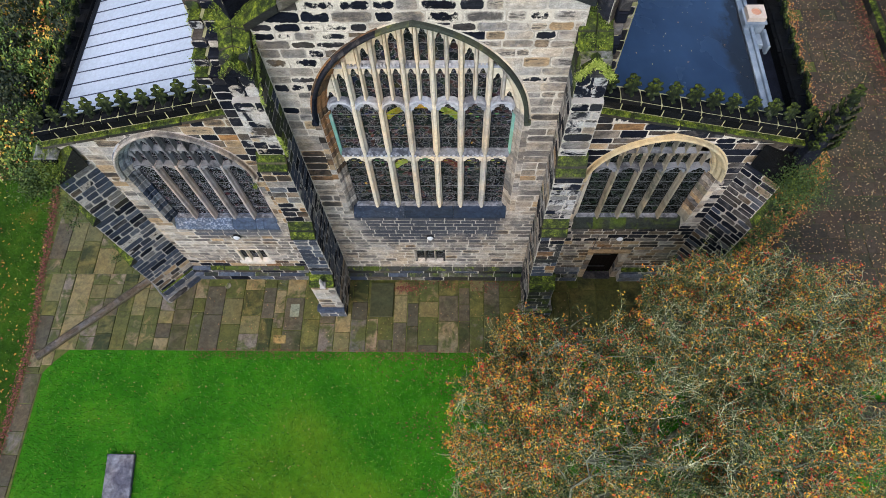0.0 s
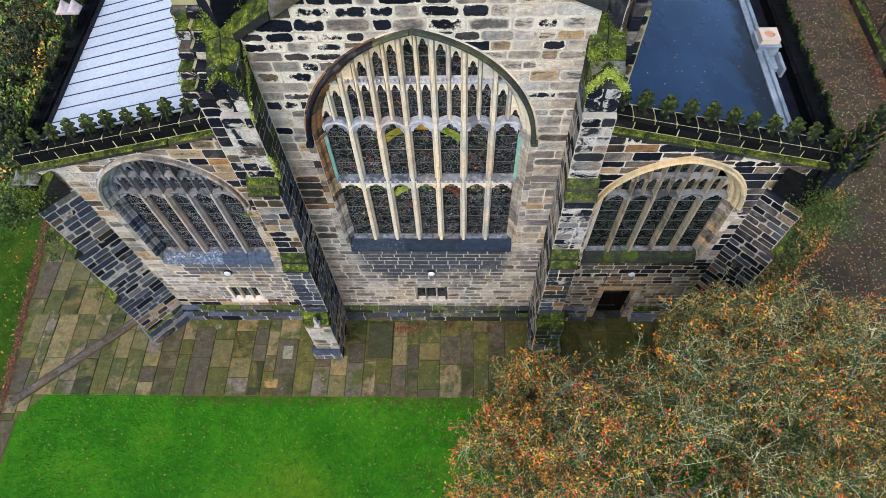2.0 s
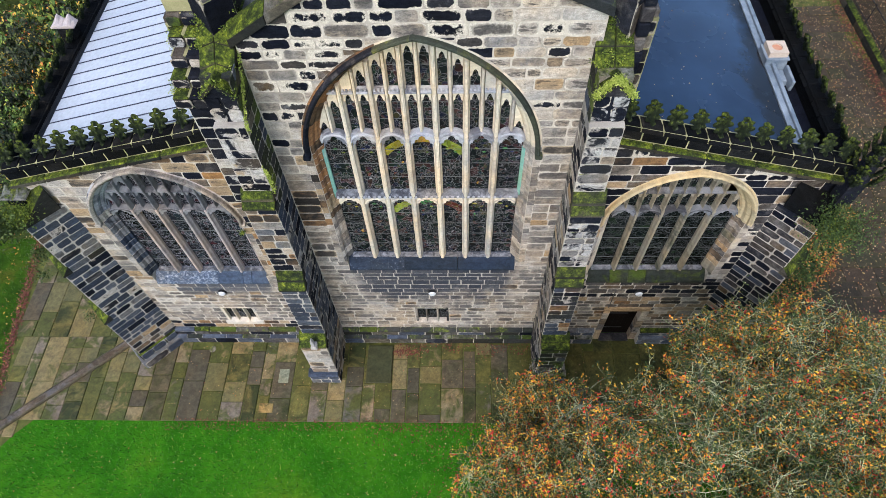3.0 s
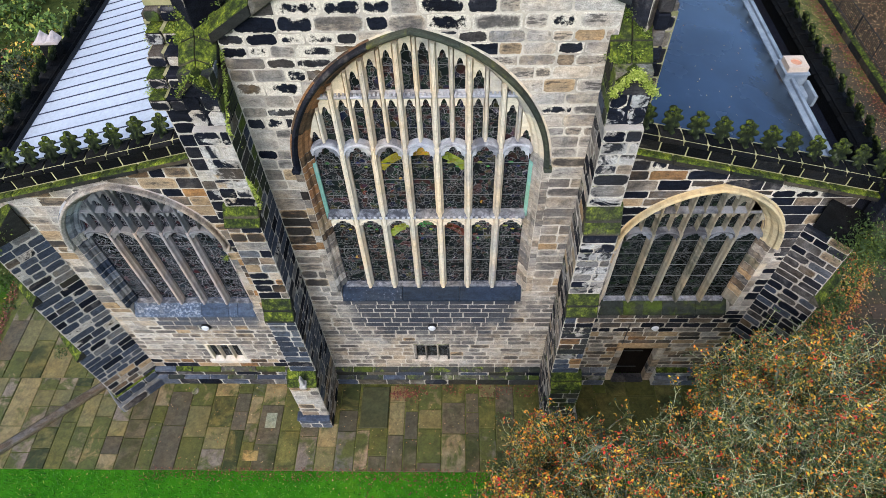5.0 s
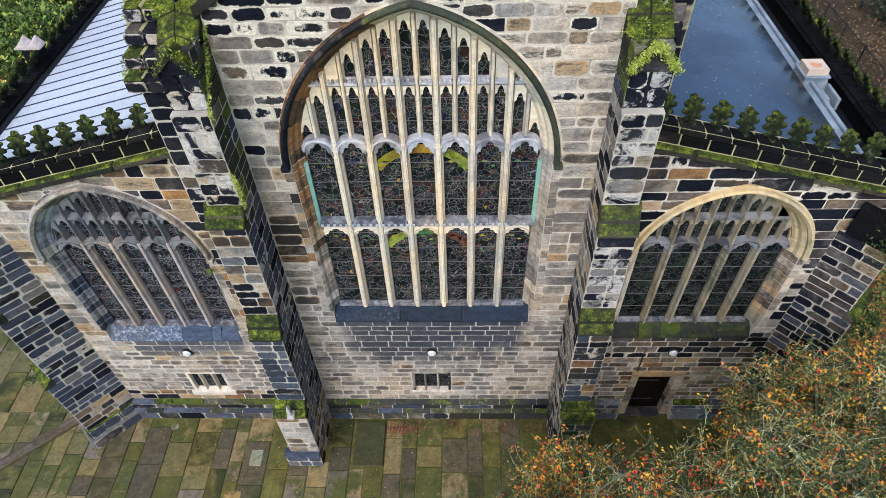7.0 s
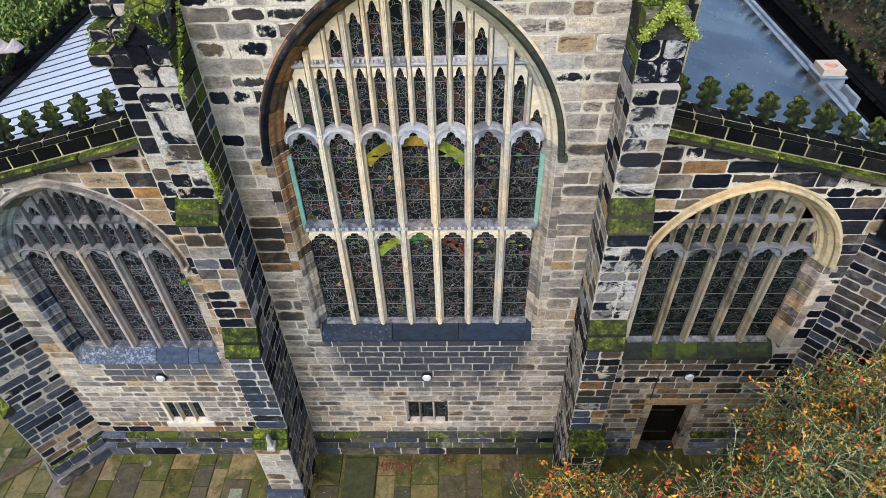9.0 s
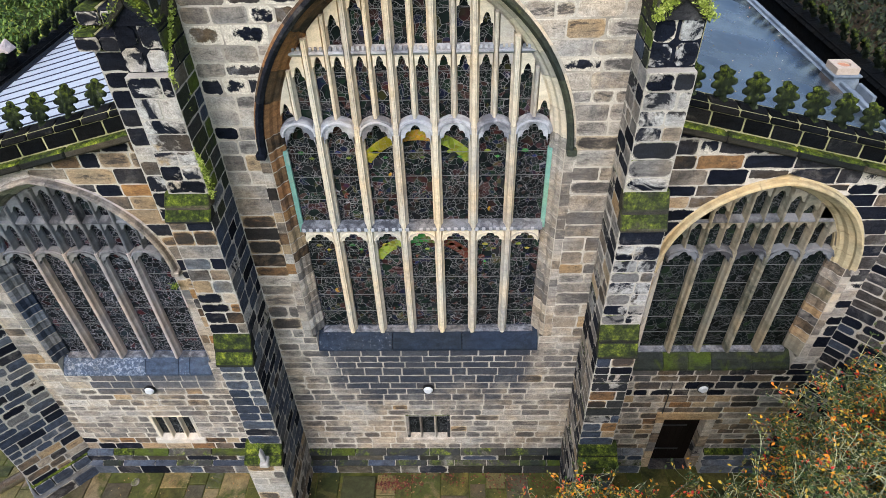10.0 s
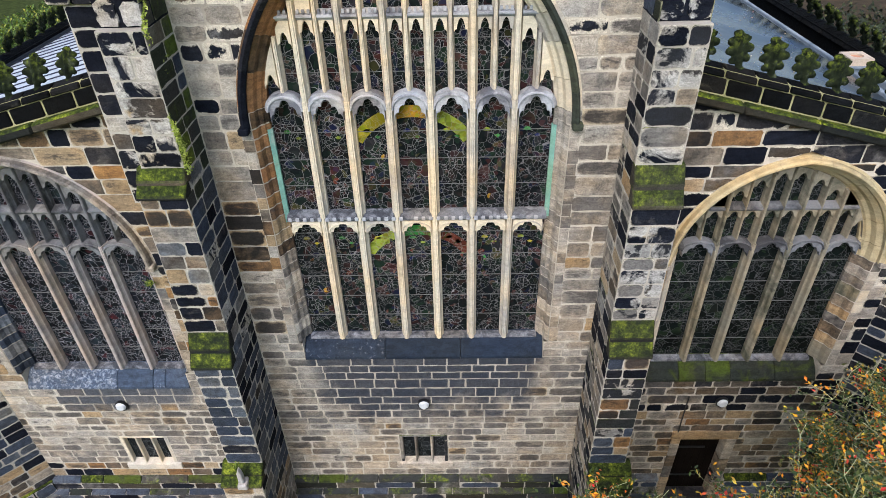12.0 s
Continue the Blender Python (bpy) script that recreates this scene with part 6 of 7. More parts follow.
M["blade"] = leafy("grass_blade", [(0.0, (0.014, 0.07, 0.006)), (0.4, (0.03, 0.145, 0.008)), (0.8, (0.07, 0.22, 0.012)), (1.0, (0.22, 0.28, 0.04))], 0.9)
M["rough_blade"] = leafy("rough_grass_blade", [(0.0, (0.012, 0.04, 0.005)), (0.5, (0.03, 0.09, 0.008)), (0.85, (0.075, 0.13, 0.014)), (1.0, (0.2, 0.17, 0.05))], 0.9)
M["bed"] = plain("mossy_joint_soil", (0.03, 0.04, 0.01), (0.13, 0.14, 0.03), 3.0, 0.95)
M["flag"] = stone_mat("york_flagstone", [(0.0, (0.13, 0.12, 0.04)), (0.2, (0.21, 0.17, 0.06)), (0.4, (0.29, 0.215, 0.09)), (0.55, (0.14, 0.125, 0.1)), (0.68, (0.36, 0.25, 0.15)), (0.8, (0.12, 0.115, 0.1)), (0.92, (0.38, 0.25, 0.08)), (1.0, (0.22, 0.165, 0.13))], (0.08, 0.09, 0.014), 0.46, 0.6, rough=0.75, pscale=1.9, bump=0.3, spec=0.4)
M["flag_moss"] = stone_mat("mossy_flagstone", [(0.0, (0.08, 0.085, 0.016)), (0.5, (0.15, 0.14, 0.03)), (1.0, (0.23, 0.19, 0.055))], (0.035, 0.045, 0.01), 0.45, 0.7, rough=0.7, pscale=1.4, bump=0.3)
M["flag_dark"] = stone_mat("dark_wet_flagstone", [(0.0, (0.075, 0.066, 0.038)), (0.6, (0.125, 0.1, 0.058)), (1.0, (0.165, 0.125, 0.08))], (0.05, 0.058, 0.014), 0.5, 0.75, rough=0.75, pscale=1.2, bump=0.3)
M["setts"] = stone_mat("brown_path_stone", [(0.0, (0.05, 0.038, 0.02)), (0.35, (0.07, 0.048, 0.028)), (0.7, (0.09, 0.065, 0.034)), (1.0, (0.062, 0.053, 0.027))], (0.04, 0.045, 0.018), 0.5, 0.8, rough=0.7, pscale=1.0, bump=0.3)
M["slab"] = stone_mat("olive_dark_slab", [(0.0, (0.055, 0.06, 0.022)), (1.0, (0.07, 0.07, 0.03))], (0.03, 0.036, 0.012), 0.48, 0.7, rough=0.75, pscale=2.0, bump=0.3)
M["grave"] = stone_mat("lichened_grave_slab", [(0.0, (0.12, 0.11, 0.13)), (1.0, (0.12, 0.11, 0.13))], (0.3, 0.29, 0.3), 0.58, 0.8, pscale=2.4)

bm = bmesh.new()
bmesh.ops.create_grid(bm, x_segments=60, y_segments=60, size=300)
for v in bm.verts:
    v.co.z = -0.04 if max(abs(v.co.x), abs(v.co.y - 8)) < 95 else -0.04 + noise.noise(v.co * 0.02) * 1.5
ground = tagged(part("ground", bm, "lawn", None), "green churchyard lawn", "ground", kind="structure")


def area(name, poly, z, material, label, cat="pavement"):
    ob = link(name, [(x, y, z) for x, y in poly], [tuple(range(len(poly)))], material)
    return tagged(ob, label, cat, kind="structure")


def flags(owner, x0, x1, y0, y1, inside, pick, r, wid=(0.38, 0.62), ln=(0.45, 1.05), along_y=True, top=(0.0, 0.018)):
    """Flagstones in rows; those whose middle lies inside are kept."""
    a = x0 if along_y else y0
    while a < (x1 if along_y else y1):
        w = r.uniform(*wid)
        b, bmax = (y0, y1) if along_y else (x0, x1)
        b += r.uniform(-0.3, 0)
        while b < bmax:
            l = r.uniform(*ln)
            e = min(b + l, bmax)
            if bmax - e < 0.2:
                e = bmax
            q = (a, a + w, b, e) if along_y else (b, e, a, a + w)
            cx, cy = (q[0] + q[1]) / 2, (q[2] + q[3]) / 2
            if inside(cx, cy) and e - b > 0.12:
                g = r.uniform(0.007, 0.017)
                z, bev = r.uniform(*top), 0.012
                j = [r.uniform(-0.004, 0.004) for _ in range(4)]
                X0, X1, Y0, Y1 = q[0] + g, q[1] - g, q[2] + g, q[3] - g
                Y0 = max(Y0, y0)
                vs = [(X0, Y0, -0.03), (X1, Y0, -0.03), (X1, Y1, -0.03), (X0, Y1, -0.03), (X0, Y0, z - 0.01), (X1, Y0, z - 0.01), (X1, Y1, z - 0.01), (X0, Y1, z - 0.01),
                      (X0 + bev, Y0 + bev, z + j[0]), (X1 - bev, Y0 + bev, z + j[1]), (X1 - bev, Y1 - bev, z + j[2]), (X0 + bev, Y1 - bev, z + j[3])]
                fs = [(8, 9, 10, 11)] + [(k, (k + 1) % 4, 4 + (k + 1) % 4, 4 + k) for k in range(4)] + [(4 + k, 4 + (k + 1) % 4, 8 + (k + 1) % 4, 8 + k) for k in range(4)]
                link("flagstone", vs, fs, pick(cx, cy), owner)
            b = e
        a += w


LAWN_Y = 6.15
left_edge = lambda y: -14.57 - (y - 5.9) * 0.124
pav = area("pavement", [(-14.55, 5.3), (-13.95, 5.3), (-13.62, LAWN_Y - 0.42), (-13.2, LAWN_Y), (9.0, LAWN_Y), (9.0, 9.0), (-9.2, 9.0), (-9.2, 27), (left_edge(27), 27)], -0.02, "bed", "wet mossy flagstone pavement round the church", "pavement")
rf = random.Random(11)


def pick_flag(x, y):
    if x > 2.0:
        return "flag_moss"
    near = y > 7.7 and x > -9
    if near:
        return choose(rf, [("flag_moss", 5), ("flag", 2), ("flag_dark", 1)])
    if x > -3.5:
        return choose(rf, [("flag_dark", 4), ("flag", 3), ("flag_moss", 2)])
    return choose(rf, [("flag", 6), ("flag_dark", 1.5), ("flag_moss", 1.2)])


flags(pav, -14.6, 4.6, LAWN_Y, 9.0, lambda x, y: x > left_edge(y) + 0.12 and not (x > -9.0 and y > 8.75), pick_flag, rf, (0.36, 0.74), (0.45, 1.45))
flags(pav, 4.6, 9.0, LAWN_Y, 9.0, lambda x, y: y < 8.75, lambda x, y: "flag_moss", rf, (0.6, 0.9), (0.8, 1.4))
flags(pav, -19.0, -9.7, 9.0, 20.0, lambda x, y: left_edge(y) + 0.2 < x < -9.7, lambda x, y: choose(rf, [("flag", 4), ("flag_dark", 3), ("flag_moss", 1.5)]), rf, (0.55, 0.85), (0.7, 1.5))

M["flag_pale"] = stone_mat("lichen_crusted_flag", [(0.0, (0.3, 0.32, 0.22)), (1.0, (0.34, 0.35, 0.25))], (0.1, 0.11, 0.04), 0.44, 0.6, pscale=7.0, bump=0.3)
M["flag_ochre"] = stone_mat("ochre_flagstone", [(0.0, (0.38, 0.25, 0.08)), (1.0, (0.4, 0.27, 0.1))], (0.14, 0.12, 0.04), 0.48, 0.7, pscale=5.0, bump=0.3)
fix("flagstone", [box(-5.62, -5.3, 7.4, 7.86, -0.02, 0.024)], "flag_pale", pav, "flag crusted with white lichen", bevel=0.008)
fix("flagstone", [box(-6.1, -5.65, 6.42, 6.72, -0.02, 0.023)], "flag_ochre", pav, bevel=0.008)

# path that runs off beside the west lawn
pth = area("path", [(-14.55, -6.0), (-13.75, -6.0), (-13.93, 5.3), (-14.55, 5.3)], -0.018, "bed", "narrow flagstone path beside the lawn", "path")
flags(pth, -14.52, -13.96, -6.0, 5.3, lambda x, y: x < -13.9, lambda x, y: choose(rf, [("flag", 3), ("flag_dark", 3)]), rf, (0.56, 0.57), (0.7, 1.4), top=(-0.005, 0.01))
flags(pav, -14.5, -13.7, 5.32, LAWN_Y - 0.02, lambda x, y: y - 5.3 > (x + 14.0) * 1.4, pick_flag, rf, (0.36, 0.5), (0.4, 0.5), top=(-0.005, 0.01))

# broad path on the far side
BED = ((7.6, 8.7), (8.6, 9.5), (9.2, 10.1), (9.9, 11.2), (11.5, 13.0), (13.0, 14.07), (14.0, 14.54), (18.0, 14.67), (22.4, 14.88), (40.0, 15.6))
bed_edge = lambda y: np.interp(y, [q[0] for q in BED], [q[1] for q in BED])
lane = area("lane", [(9.0, 6.2), (40, 6.1), (40, 40)] + [(q[1], q[0]) for q in BED[::-1]] + [(9.0, 8.0)], -0.022, "bed", "brown stone-paved lane strewn with leaves", "path")
flags(lane, 9.0, 18.6, 6.2, 26.0, lambda x, y: bed_edge(y) + 0.15 < x < 18.2, lambda x, y: "setts", rf, (0.5, 0.7), (0.6, 1.1), False)

# dark slab by the wall and the drain kerb
tagged(fix("ground_slab", [box(-2.78, -1.96, 7.4, 8.68, 0.0, 0.09)], "slab", bevel=0.015), "mossy dark stone slab lying by the wall", "slab")
a, b = Vector((-10.8, 8.8, 0)), Vector((-14.25, 5.83, 0))
d = (b - a).normalized()
s = Vector((-d.y, d.x, 0))
kb = tagged(new("drain_kerb"), "long dark stone drain kerb with a pale edge", "kerb")
for w0, w1, zt, mt, nm in ((-0.13, 0.07, 0.1, "sooty", "channel_stone"), (0.075, 0.13, 0.11, "flag_dark", "edge_stone"), (-0.17, -0.135, 0.105, "flag_dark", "edge_stone")):
    p = [a + s * w0, b + s * w0, b + s * w1, a + s * w1]
    fix(nm, [prism([v.to_2d() for v in p], 2, 0.0, zt)], mt, kb, bevel=0.015)
tomb = tagged(new("ledger_tomb"), "low dark red-brown ledger tomb on the grass", "tomb")
fix("base", [box(13.3, 14.9, 3.75, 4.5, -0.04, 0.16)], "slab", tomb, bevel=0.03)
fix("lid", [box(13.24, 14.96, 3.69, 4.56, 0.16, 0.27)], "setts", tomb, bevel=0.03)
tagged(fix("grave_slab", [prism([(-10.78, 0.95), (-9.9, 0.95), (-10.07, 2.69), (-10.95, 2.69)], 2, -0.04, 0.1)], "grave", bevel=0.02), "worn purple-grey grave slab sunk in the lawn", "grave slab")
cv = bmesh.new()
bmesh.ops.create_cone(cv, cap_ends=True, segments=20, radius1=0.11, radius2=0.1, depth=0.02, matrix=Matrix.Translation((-8.0, 8.55, 0.025)))
tagged(part("drain_cover", cv, "lichen", None), "small round grey drain cover in the paving", "drain cover")


# ---- grass, leaves ----
def scatter(name, n, where, size, material, seed, label, cat, lift=0.02, flat=0.35, blade=False):
    """Many small leaves or blades as one mesh."""
    r = np.random.RandomState(seed)
    pts = where(r, n)
    m = len(pts)
    ang = r.uniform(0, 2 * np.pi, m)
    sz = size * r.uniform(0.6, 1.4, m)
    if blade:
        ex = np.stack([np.cos(ang), np.sin(ang), np.zeros(m)], 1)
        lean = np.stack([r.normal(0, 0.5, m), r.normal(0, 0.5, m), np.ones(m)], 1)
        v = np.stack([pts - ex * (sz * 0.12)[:, None], pts + ex * (sz * 0.12)[:, None], pts + lean * sz[:, None]], 1).reshape(-1, 3)
        f = np.arange(3 * m).reshape(-1, 3)
    else:
        ex = np.stack([np.cos(ang), np.sin(ang), r.uniform(-flat, flat, m)], 1)
        ey = np.stack([-np.sin(ang), np.cos(ang), r.uniform(-flat, flat, m)], 1) * 0.6
        s = sz[:, None]
        v = np.stack([pts - ex * s, pts - ey * s + [0, 0, 0.006], pts + ex * s, pts + ey * s + [0, 0, 0.006]], 1).reshape(-1, 3)
        f = np.arange(4 * m).reshape(-1, 4)
    return tagged(link(name, v.tolist(), f.tolist(), material), label, cat, kind="stuff")


def rect(x0, x1, y0, y1, z=0.0):
    return lambda r, n: np.stack([r.uniform(x0, x1, n), r.uniform(y0, y1, n), np.full(n, z)], 1)


def cut(f, keep):
    def g(r, n):
        p = f(r, n)
        return p[keep(p[:, 0], p[:, 1])]
    return g


scatter("grass", 100000, cut(rect(-13.9, 12, -3.5, LAWN_Y - 0.02, -0.04), lambda x, y: x > np.where(y > 5.3, -13.85 + (y - 5.3) * 0.75, -13.85)), 0.075, "blade", 1, "short wet lawn grass", "grass", blade=True)
scatter("grass", 45000, cut(rect(-26, -13.5, -3, 24, -0.04), lambda x, y: x < -14.66 - np.maximum(0, y - 5.9) * 0.124), 0.085, "rough_blade", 2, "rough grass beyond the path", "grass", blade=True)
M["leaf_mix"] = leafy("fallen_leaf", [(0.0, (0.3, 0.22, 0.07)), (0.3, (0.42, 0.3, 0.13)), (0.5, (0.35, 0.13, 0.03)), (0.7, (0.5, 0.36, 0.2)), (0.85, (0.25, 0.06, 0.03)), (1.0, (0.6, 0.5, 0.3))])
M["leaf_yellow"] = leafy("yellow_fallen_leaf", [(0.0, (0.4, 0.24, 0.04)), (0.4, (0.5, 0.26, 0.03)), (0.65, (0.4, 0.09, 0.03)), (0.85, (0.2, 0.06, 0.03)), (1.0, (0.6, 0.45, 0.1))])
M["leaf_red"] = leafy("red_fallen_leaf", [(0.0, (0.06, 0.014, 0.012)), (0.5, (0.12, 0.025, 0.018)), (0.85, (0.17, 0.06, 0.03)), (1.0, (0.3, 0.17, 0.08))])
scatter("fallen_leaves", 3000, cut(rect(-24, -14, -3, 22, 0.03), lambda x, y: x < -14.6 - np.maximum(0, y - 5.9) * 0.124), 0.04, "leaf_yellow", 3, "yellow and orange fallen leaves on the grass", "leaves")
scatter("fallen_leaves", 19000, cut(rect(9.2, 24, 4, 30, 0.03), lambda x, y: x > bed_edge(y)), 0.03, "leaf_mix", 4, "pale fallen leaves on the lane", "leaves")
scatter("fallen_leaves", 260, rect(-13, 0, 1, LAWN_Y, 0.03), 0.025, "leaf_mix", 5, "few small leaves on the lawn", "leaves")
scatter("fallen_leaves", 1500, cut(rect(-2.8, 3.0, 1.5, LAWN_Y, 0.03), lambda x, y: x + 0.35 * (y - 4) > -1.2 + 0.9 * np.sin(y * 3.1)), 0.026, "leaf_red", 61, "brown and orange leaves under the tree's edge", "leaves")
scatter("fallen_leaves", 1100, rect(-9, 2.6, LAWN_Y - 0.3, LAWN_Y + 0.08, 0.03), 0.022, "leaf_red", 6, "red leaves along the lawn edge", "leaves")
scatter("fallen_leaves", 3600, lambda r, n: (lambda y: np.stack([-14.62 - np.maximum(0, y - 5.9) * 0.124 + r.normal(0, 0.1, n), y, np.full(n, 0.03)], 1))(r.uniform(-3, 15, n)), 0.033, "leaf_red", 7, "drift of red leaves along the path edge", "leaves")
scatter("fallen_leaves", 150, lambda r, n: np.stack([-1.55 + r.normal(0, 0.28, n), 8.55 - np.abs(r.normal(0, 0.14, n)), np.full(n, 0.035)], 1), 0.03, "leaf_red", 41, "brown leaves gathered at the wall foot", "leaves")
scatter("fallen_leaves", 520, cut(rect(-1.9, 2.5, 8.2, 8.78, 0.035), lambda x, y: y > 8.45 + 0.22 * np.sin(x * 4.0) * np.sin(x * 1.7)), 0.026, "leaf_red", 45, "dark leaf litter along the wall foot", "leaves")
scatter("fallen_leaves", 420, rect(-9, 4.5, LAWN_Y, 8.7, 0.03), 0.018, "leaf_mix", 44, "small pale leaves on the flagstones", "leaves")
scatter("fallen_leaves", 80, lambda r, n: (lambda x: np.stack([x, r.uniform(9.5, 16, n), ZR(x) + 0.012], 1))(r.uniform(3.8, 7.3, n)), 0.02, "leaf_mix", 8, "few leaves on the wet roof", "leaves")
M["bed_leaf"] = leafy("ground_cover_leaf", [(0.0, (0.015, 0.03, 0.008)), (0.5, (0.04, 0.075, 0.014)), (0.85, (0.1, 0.16, 0.025)), (1.0, (0.2, 0.22, 0.04))])
scatter("ground_cover", 80000, cut(lambda r, n: np.stack([r.uniform(8.4, 14.9, n), r.uniform(7.6, 24, n), r.uniform(0, 0.25, n)], 1), lambda x, y: x < bed_edge(y) - 0.1), 0.06, "bed_leaf", 9, "dark ivy ground cover by the wall", "plants", flat=1.0)
scatter("fallen_leaves", 5000, cut(lambda r, n: np.stack([r.uniform(8.6, 15.0, n), 7.6 + 16.4 * r.uniform(0, 1, n) ** 1.7, r.uniform(0.1, 0.3, n)], 1), lambda x, y: (x < bed_edge(y) + 0.1) & (x > bed_edge(y) - 2.6)), 0.036, "leaf_mix", 10, "orange leaves caught on the ground cover", "leaves", flat=0.7)
M["leaf_orange"] = leafy("orange_fallen_leaf", [(0.0, (0.5, 0.2, 0.03)), (0.25, (0.56, 0.27, 0.04)), (0.45, (0.36, 0.1, 0.03)), (0.6, (0.17, 0.06, 0.03)), (0.75, (0.28, 0.05, 0.025)), (0.92, (0.55, 0.36, 0.1)), (1.0, (0.12, 0.06, 0.03))])
scatter("fallen_leaves", 3400, lambda r, n: (lambda y: np.stack([bed_edge(y) - 0.1 + r.normal(0, 0.2, n), y, r.uniform(0.04, 0.2, n)], 1))(8.6 + 16 * r.uniform(0, 1, n) ** 1.3), 0.038, "leaf_orange", 42, "orange leaves drifted along the bed edge", "leaves", flat=0.6)
scatter("fallen_leaves", 6000, cut(lambda r, n: np.stack([r.uniform(8.6, 14.5, n), r.uniform(7.8, 14.5, n), r.uniform(0.18, 0.3, n)], 1), lambda x, y: x < bed_edge(y)), 0.036, "leaf_orange", 43, "orange leaves strewn over the ground cover", "leaves", flat=0.6)


# ---- tree ----
def tubes(lines, sides):
    """Tapered tubes along many polylines of (point, radius)."""
    vs, fs = [], []
    for line in lines:
        k0 = len(vs)
        for i, (p, r) in enumerate(line):
            q = line[min(i + 1, len(line) - 1)][0] - line[max(i - 1, 0)][0]
            q = q.normalized() if q.length > 1e-6 else Vector((0, 0, 1))
            e = q.orthogonal().normalized()
            g = q.cross(e)
            for s in range(sides):
                t = 2 * math.pi * s / sides
                vs.append(p + (e * math.cos(t) + g * math.sin(t)) * r)
        for i in range(len(line) - 1):
            for s in range(sides):
                a, b = k0 + i * sides + s, k0 + i * sides + (s + 1) % sides
                fs.append((a, b, b + sides, a + sides))
    return vs, fs


def tree(name, foot, blobs, counts, leaf_n, label, seed, leaf_mats):
    """A spreading tree: a trunk, limbs reaching towards points in the crown, twigs and sparse leaves."""
    th = tagged(new(name), label, "tree")
    r = random.Random(seed)
    foot = Vector(foot)

    def crown(shell):
        c, rad = r.choices(blobs, [b[1][0] * b[1][1] for b in blobs])[0]
        while True:
            p = Vector((r.uniform(-1, 1), r.uniform(-1, 1), r.uniform(-0.75, 1)))
            if shell < p.length < 1:
                return Vector(c) + Vector((p.x * rad[0], p.y * rad[1], p.z * rad[2]))

    def bent(a, b, ra, rb, k, wob):
        out, l = [], (b - a).length
        for i in range(k + 1):
            t = i / k
            w = math.sin(math.pi * t) * wob * l
            out.append((a.lerp(b, t) + Vector((r.uniform(-w, w), r.uniform(-w, w), r.uniform(-w, w) + 0.4 * w)), ra + (rb - ra) * t))
        return out
    fork = foot + Vector((0.1, -0.1, 1.7))
    trunk = [bent(foot + Vector((0, 0, -0.1)), fork, 0.24, 0.17, 5, 0.03)]
    level, nodes = [], [(fork, 0.15)]
    groups = []
    for depth, (cnt, shell, rad, wob) in enumerate(counts):
        made, ends = [], []
        for _ in range(cnt):
            t = crown(shell)
            if depth == 0:
                src = fork
            else:
                best = min(nodes, key=lambda q: (q[0] - t).length_squared)
                src = best[0]
                if (t - src).length > 2.2:
                    t = src + (t - src).normalized() * r.uniform(1.2, 2.2)
            line = bent(src, t, rad, rad * 0.45, 4 if depth < 3 else 3, wob)
            made.append(line)
            ends += line[1:]
        groups.append(made)
        nodes = nodes + ends if depth > 0 else ends
        if depth >= 3:
            nodes = ends
    tv = tubes(trunk + groups[0], 8)
    link("trunk", *tv, "bark", th, smooth=True)
    mid = [l for g in groups[1:3] for l in g]
    link("branch", *tubes(mid, 5), "bark", th, smooth=True)["kind"] = "stuff"
    tw = [l for g in groups[3:] for l in g]
    # fine twigs off every twig
    fine = []
    for l in tw:
        for _ in range(2):
            p, _q = r.choice(l[1:])
            v = Vector((r.gauss(0, 1), r.gauss(0, 1), r.gauss(0.5, 1))).normalized() * r.uniform(0.18, 0.5)
            fine.append(bent(p, p + v, 0.0044, 0.0026, 2, 0.12))
    link("twig", *tubes(tw + fine, 3), "twig", th)["kind"] = "stuff"
    tips = [q[0] for l in fine for q in l[1:]] + [q[0] for l in tw for q in l[1:]]
    for nm, m, share, size in leaf_mats:
        vs, fs = [], []
        for _ in range(int(leaf_n * share / 5)):
            at = r.choice(tips)
            # the side towards the church has shed most of its coloured leaves
            if nm == "autumn_leaves" and at.y > 3.6 and at.x > 3.4 and r.random() < 0.3:
                continue
            if noise.noise(at * 0.85 + Vector((seed, 0, 3.0 * size * 100))) < (r.uniform(-0.25, 0.3) - 0.3 * (math.hypot(at.x - 6.0, at.y - 2.6) / 4.0 - 0.75) if nm == "autumn_leaves" else r.uniform(0.32, 0.6) if nm == "red_leaves" else r.uniform(-0.6, 0.3)):
                continue
            # a spray of leaves about each shoot
            for _k in range(r.randint(2, 8)):
                c = at + Vector((r.gauss(0, 0.055), r.gauss(0, 0.055), r.gauss(0, 0.05)))
                mm = Euler((r.gauss(0, 0.6), r.gauss(0, 0.6), r.uniform(0, 6.3))).to_matrix()
                s = size * r.uniform(0.6, 1.3)
                k = len(vs)
                vs += [c + mm @ Vector(q) * s for q in ((0, -1, 0), (0.48, -0.1, 0.14), (0, 1, 0), (-0.48, -0.1, 0.14))]
                fs += [(k, k + 1, k + 2), (k, k + 2, k + 3)]
        link(nm, vs, fs, m, th)["kind"] = "stuff"
    return th


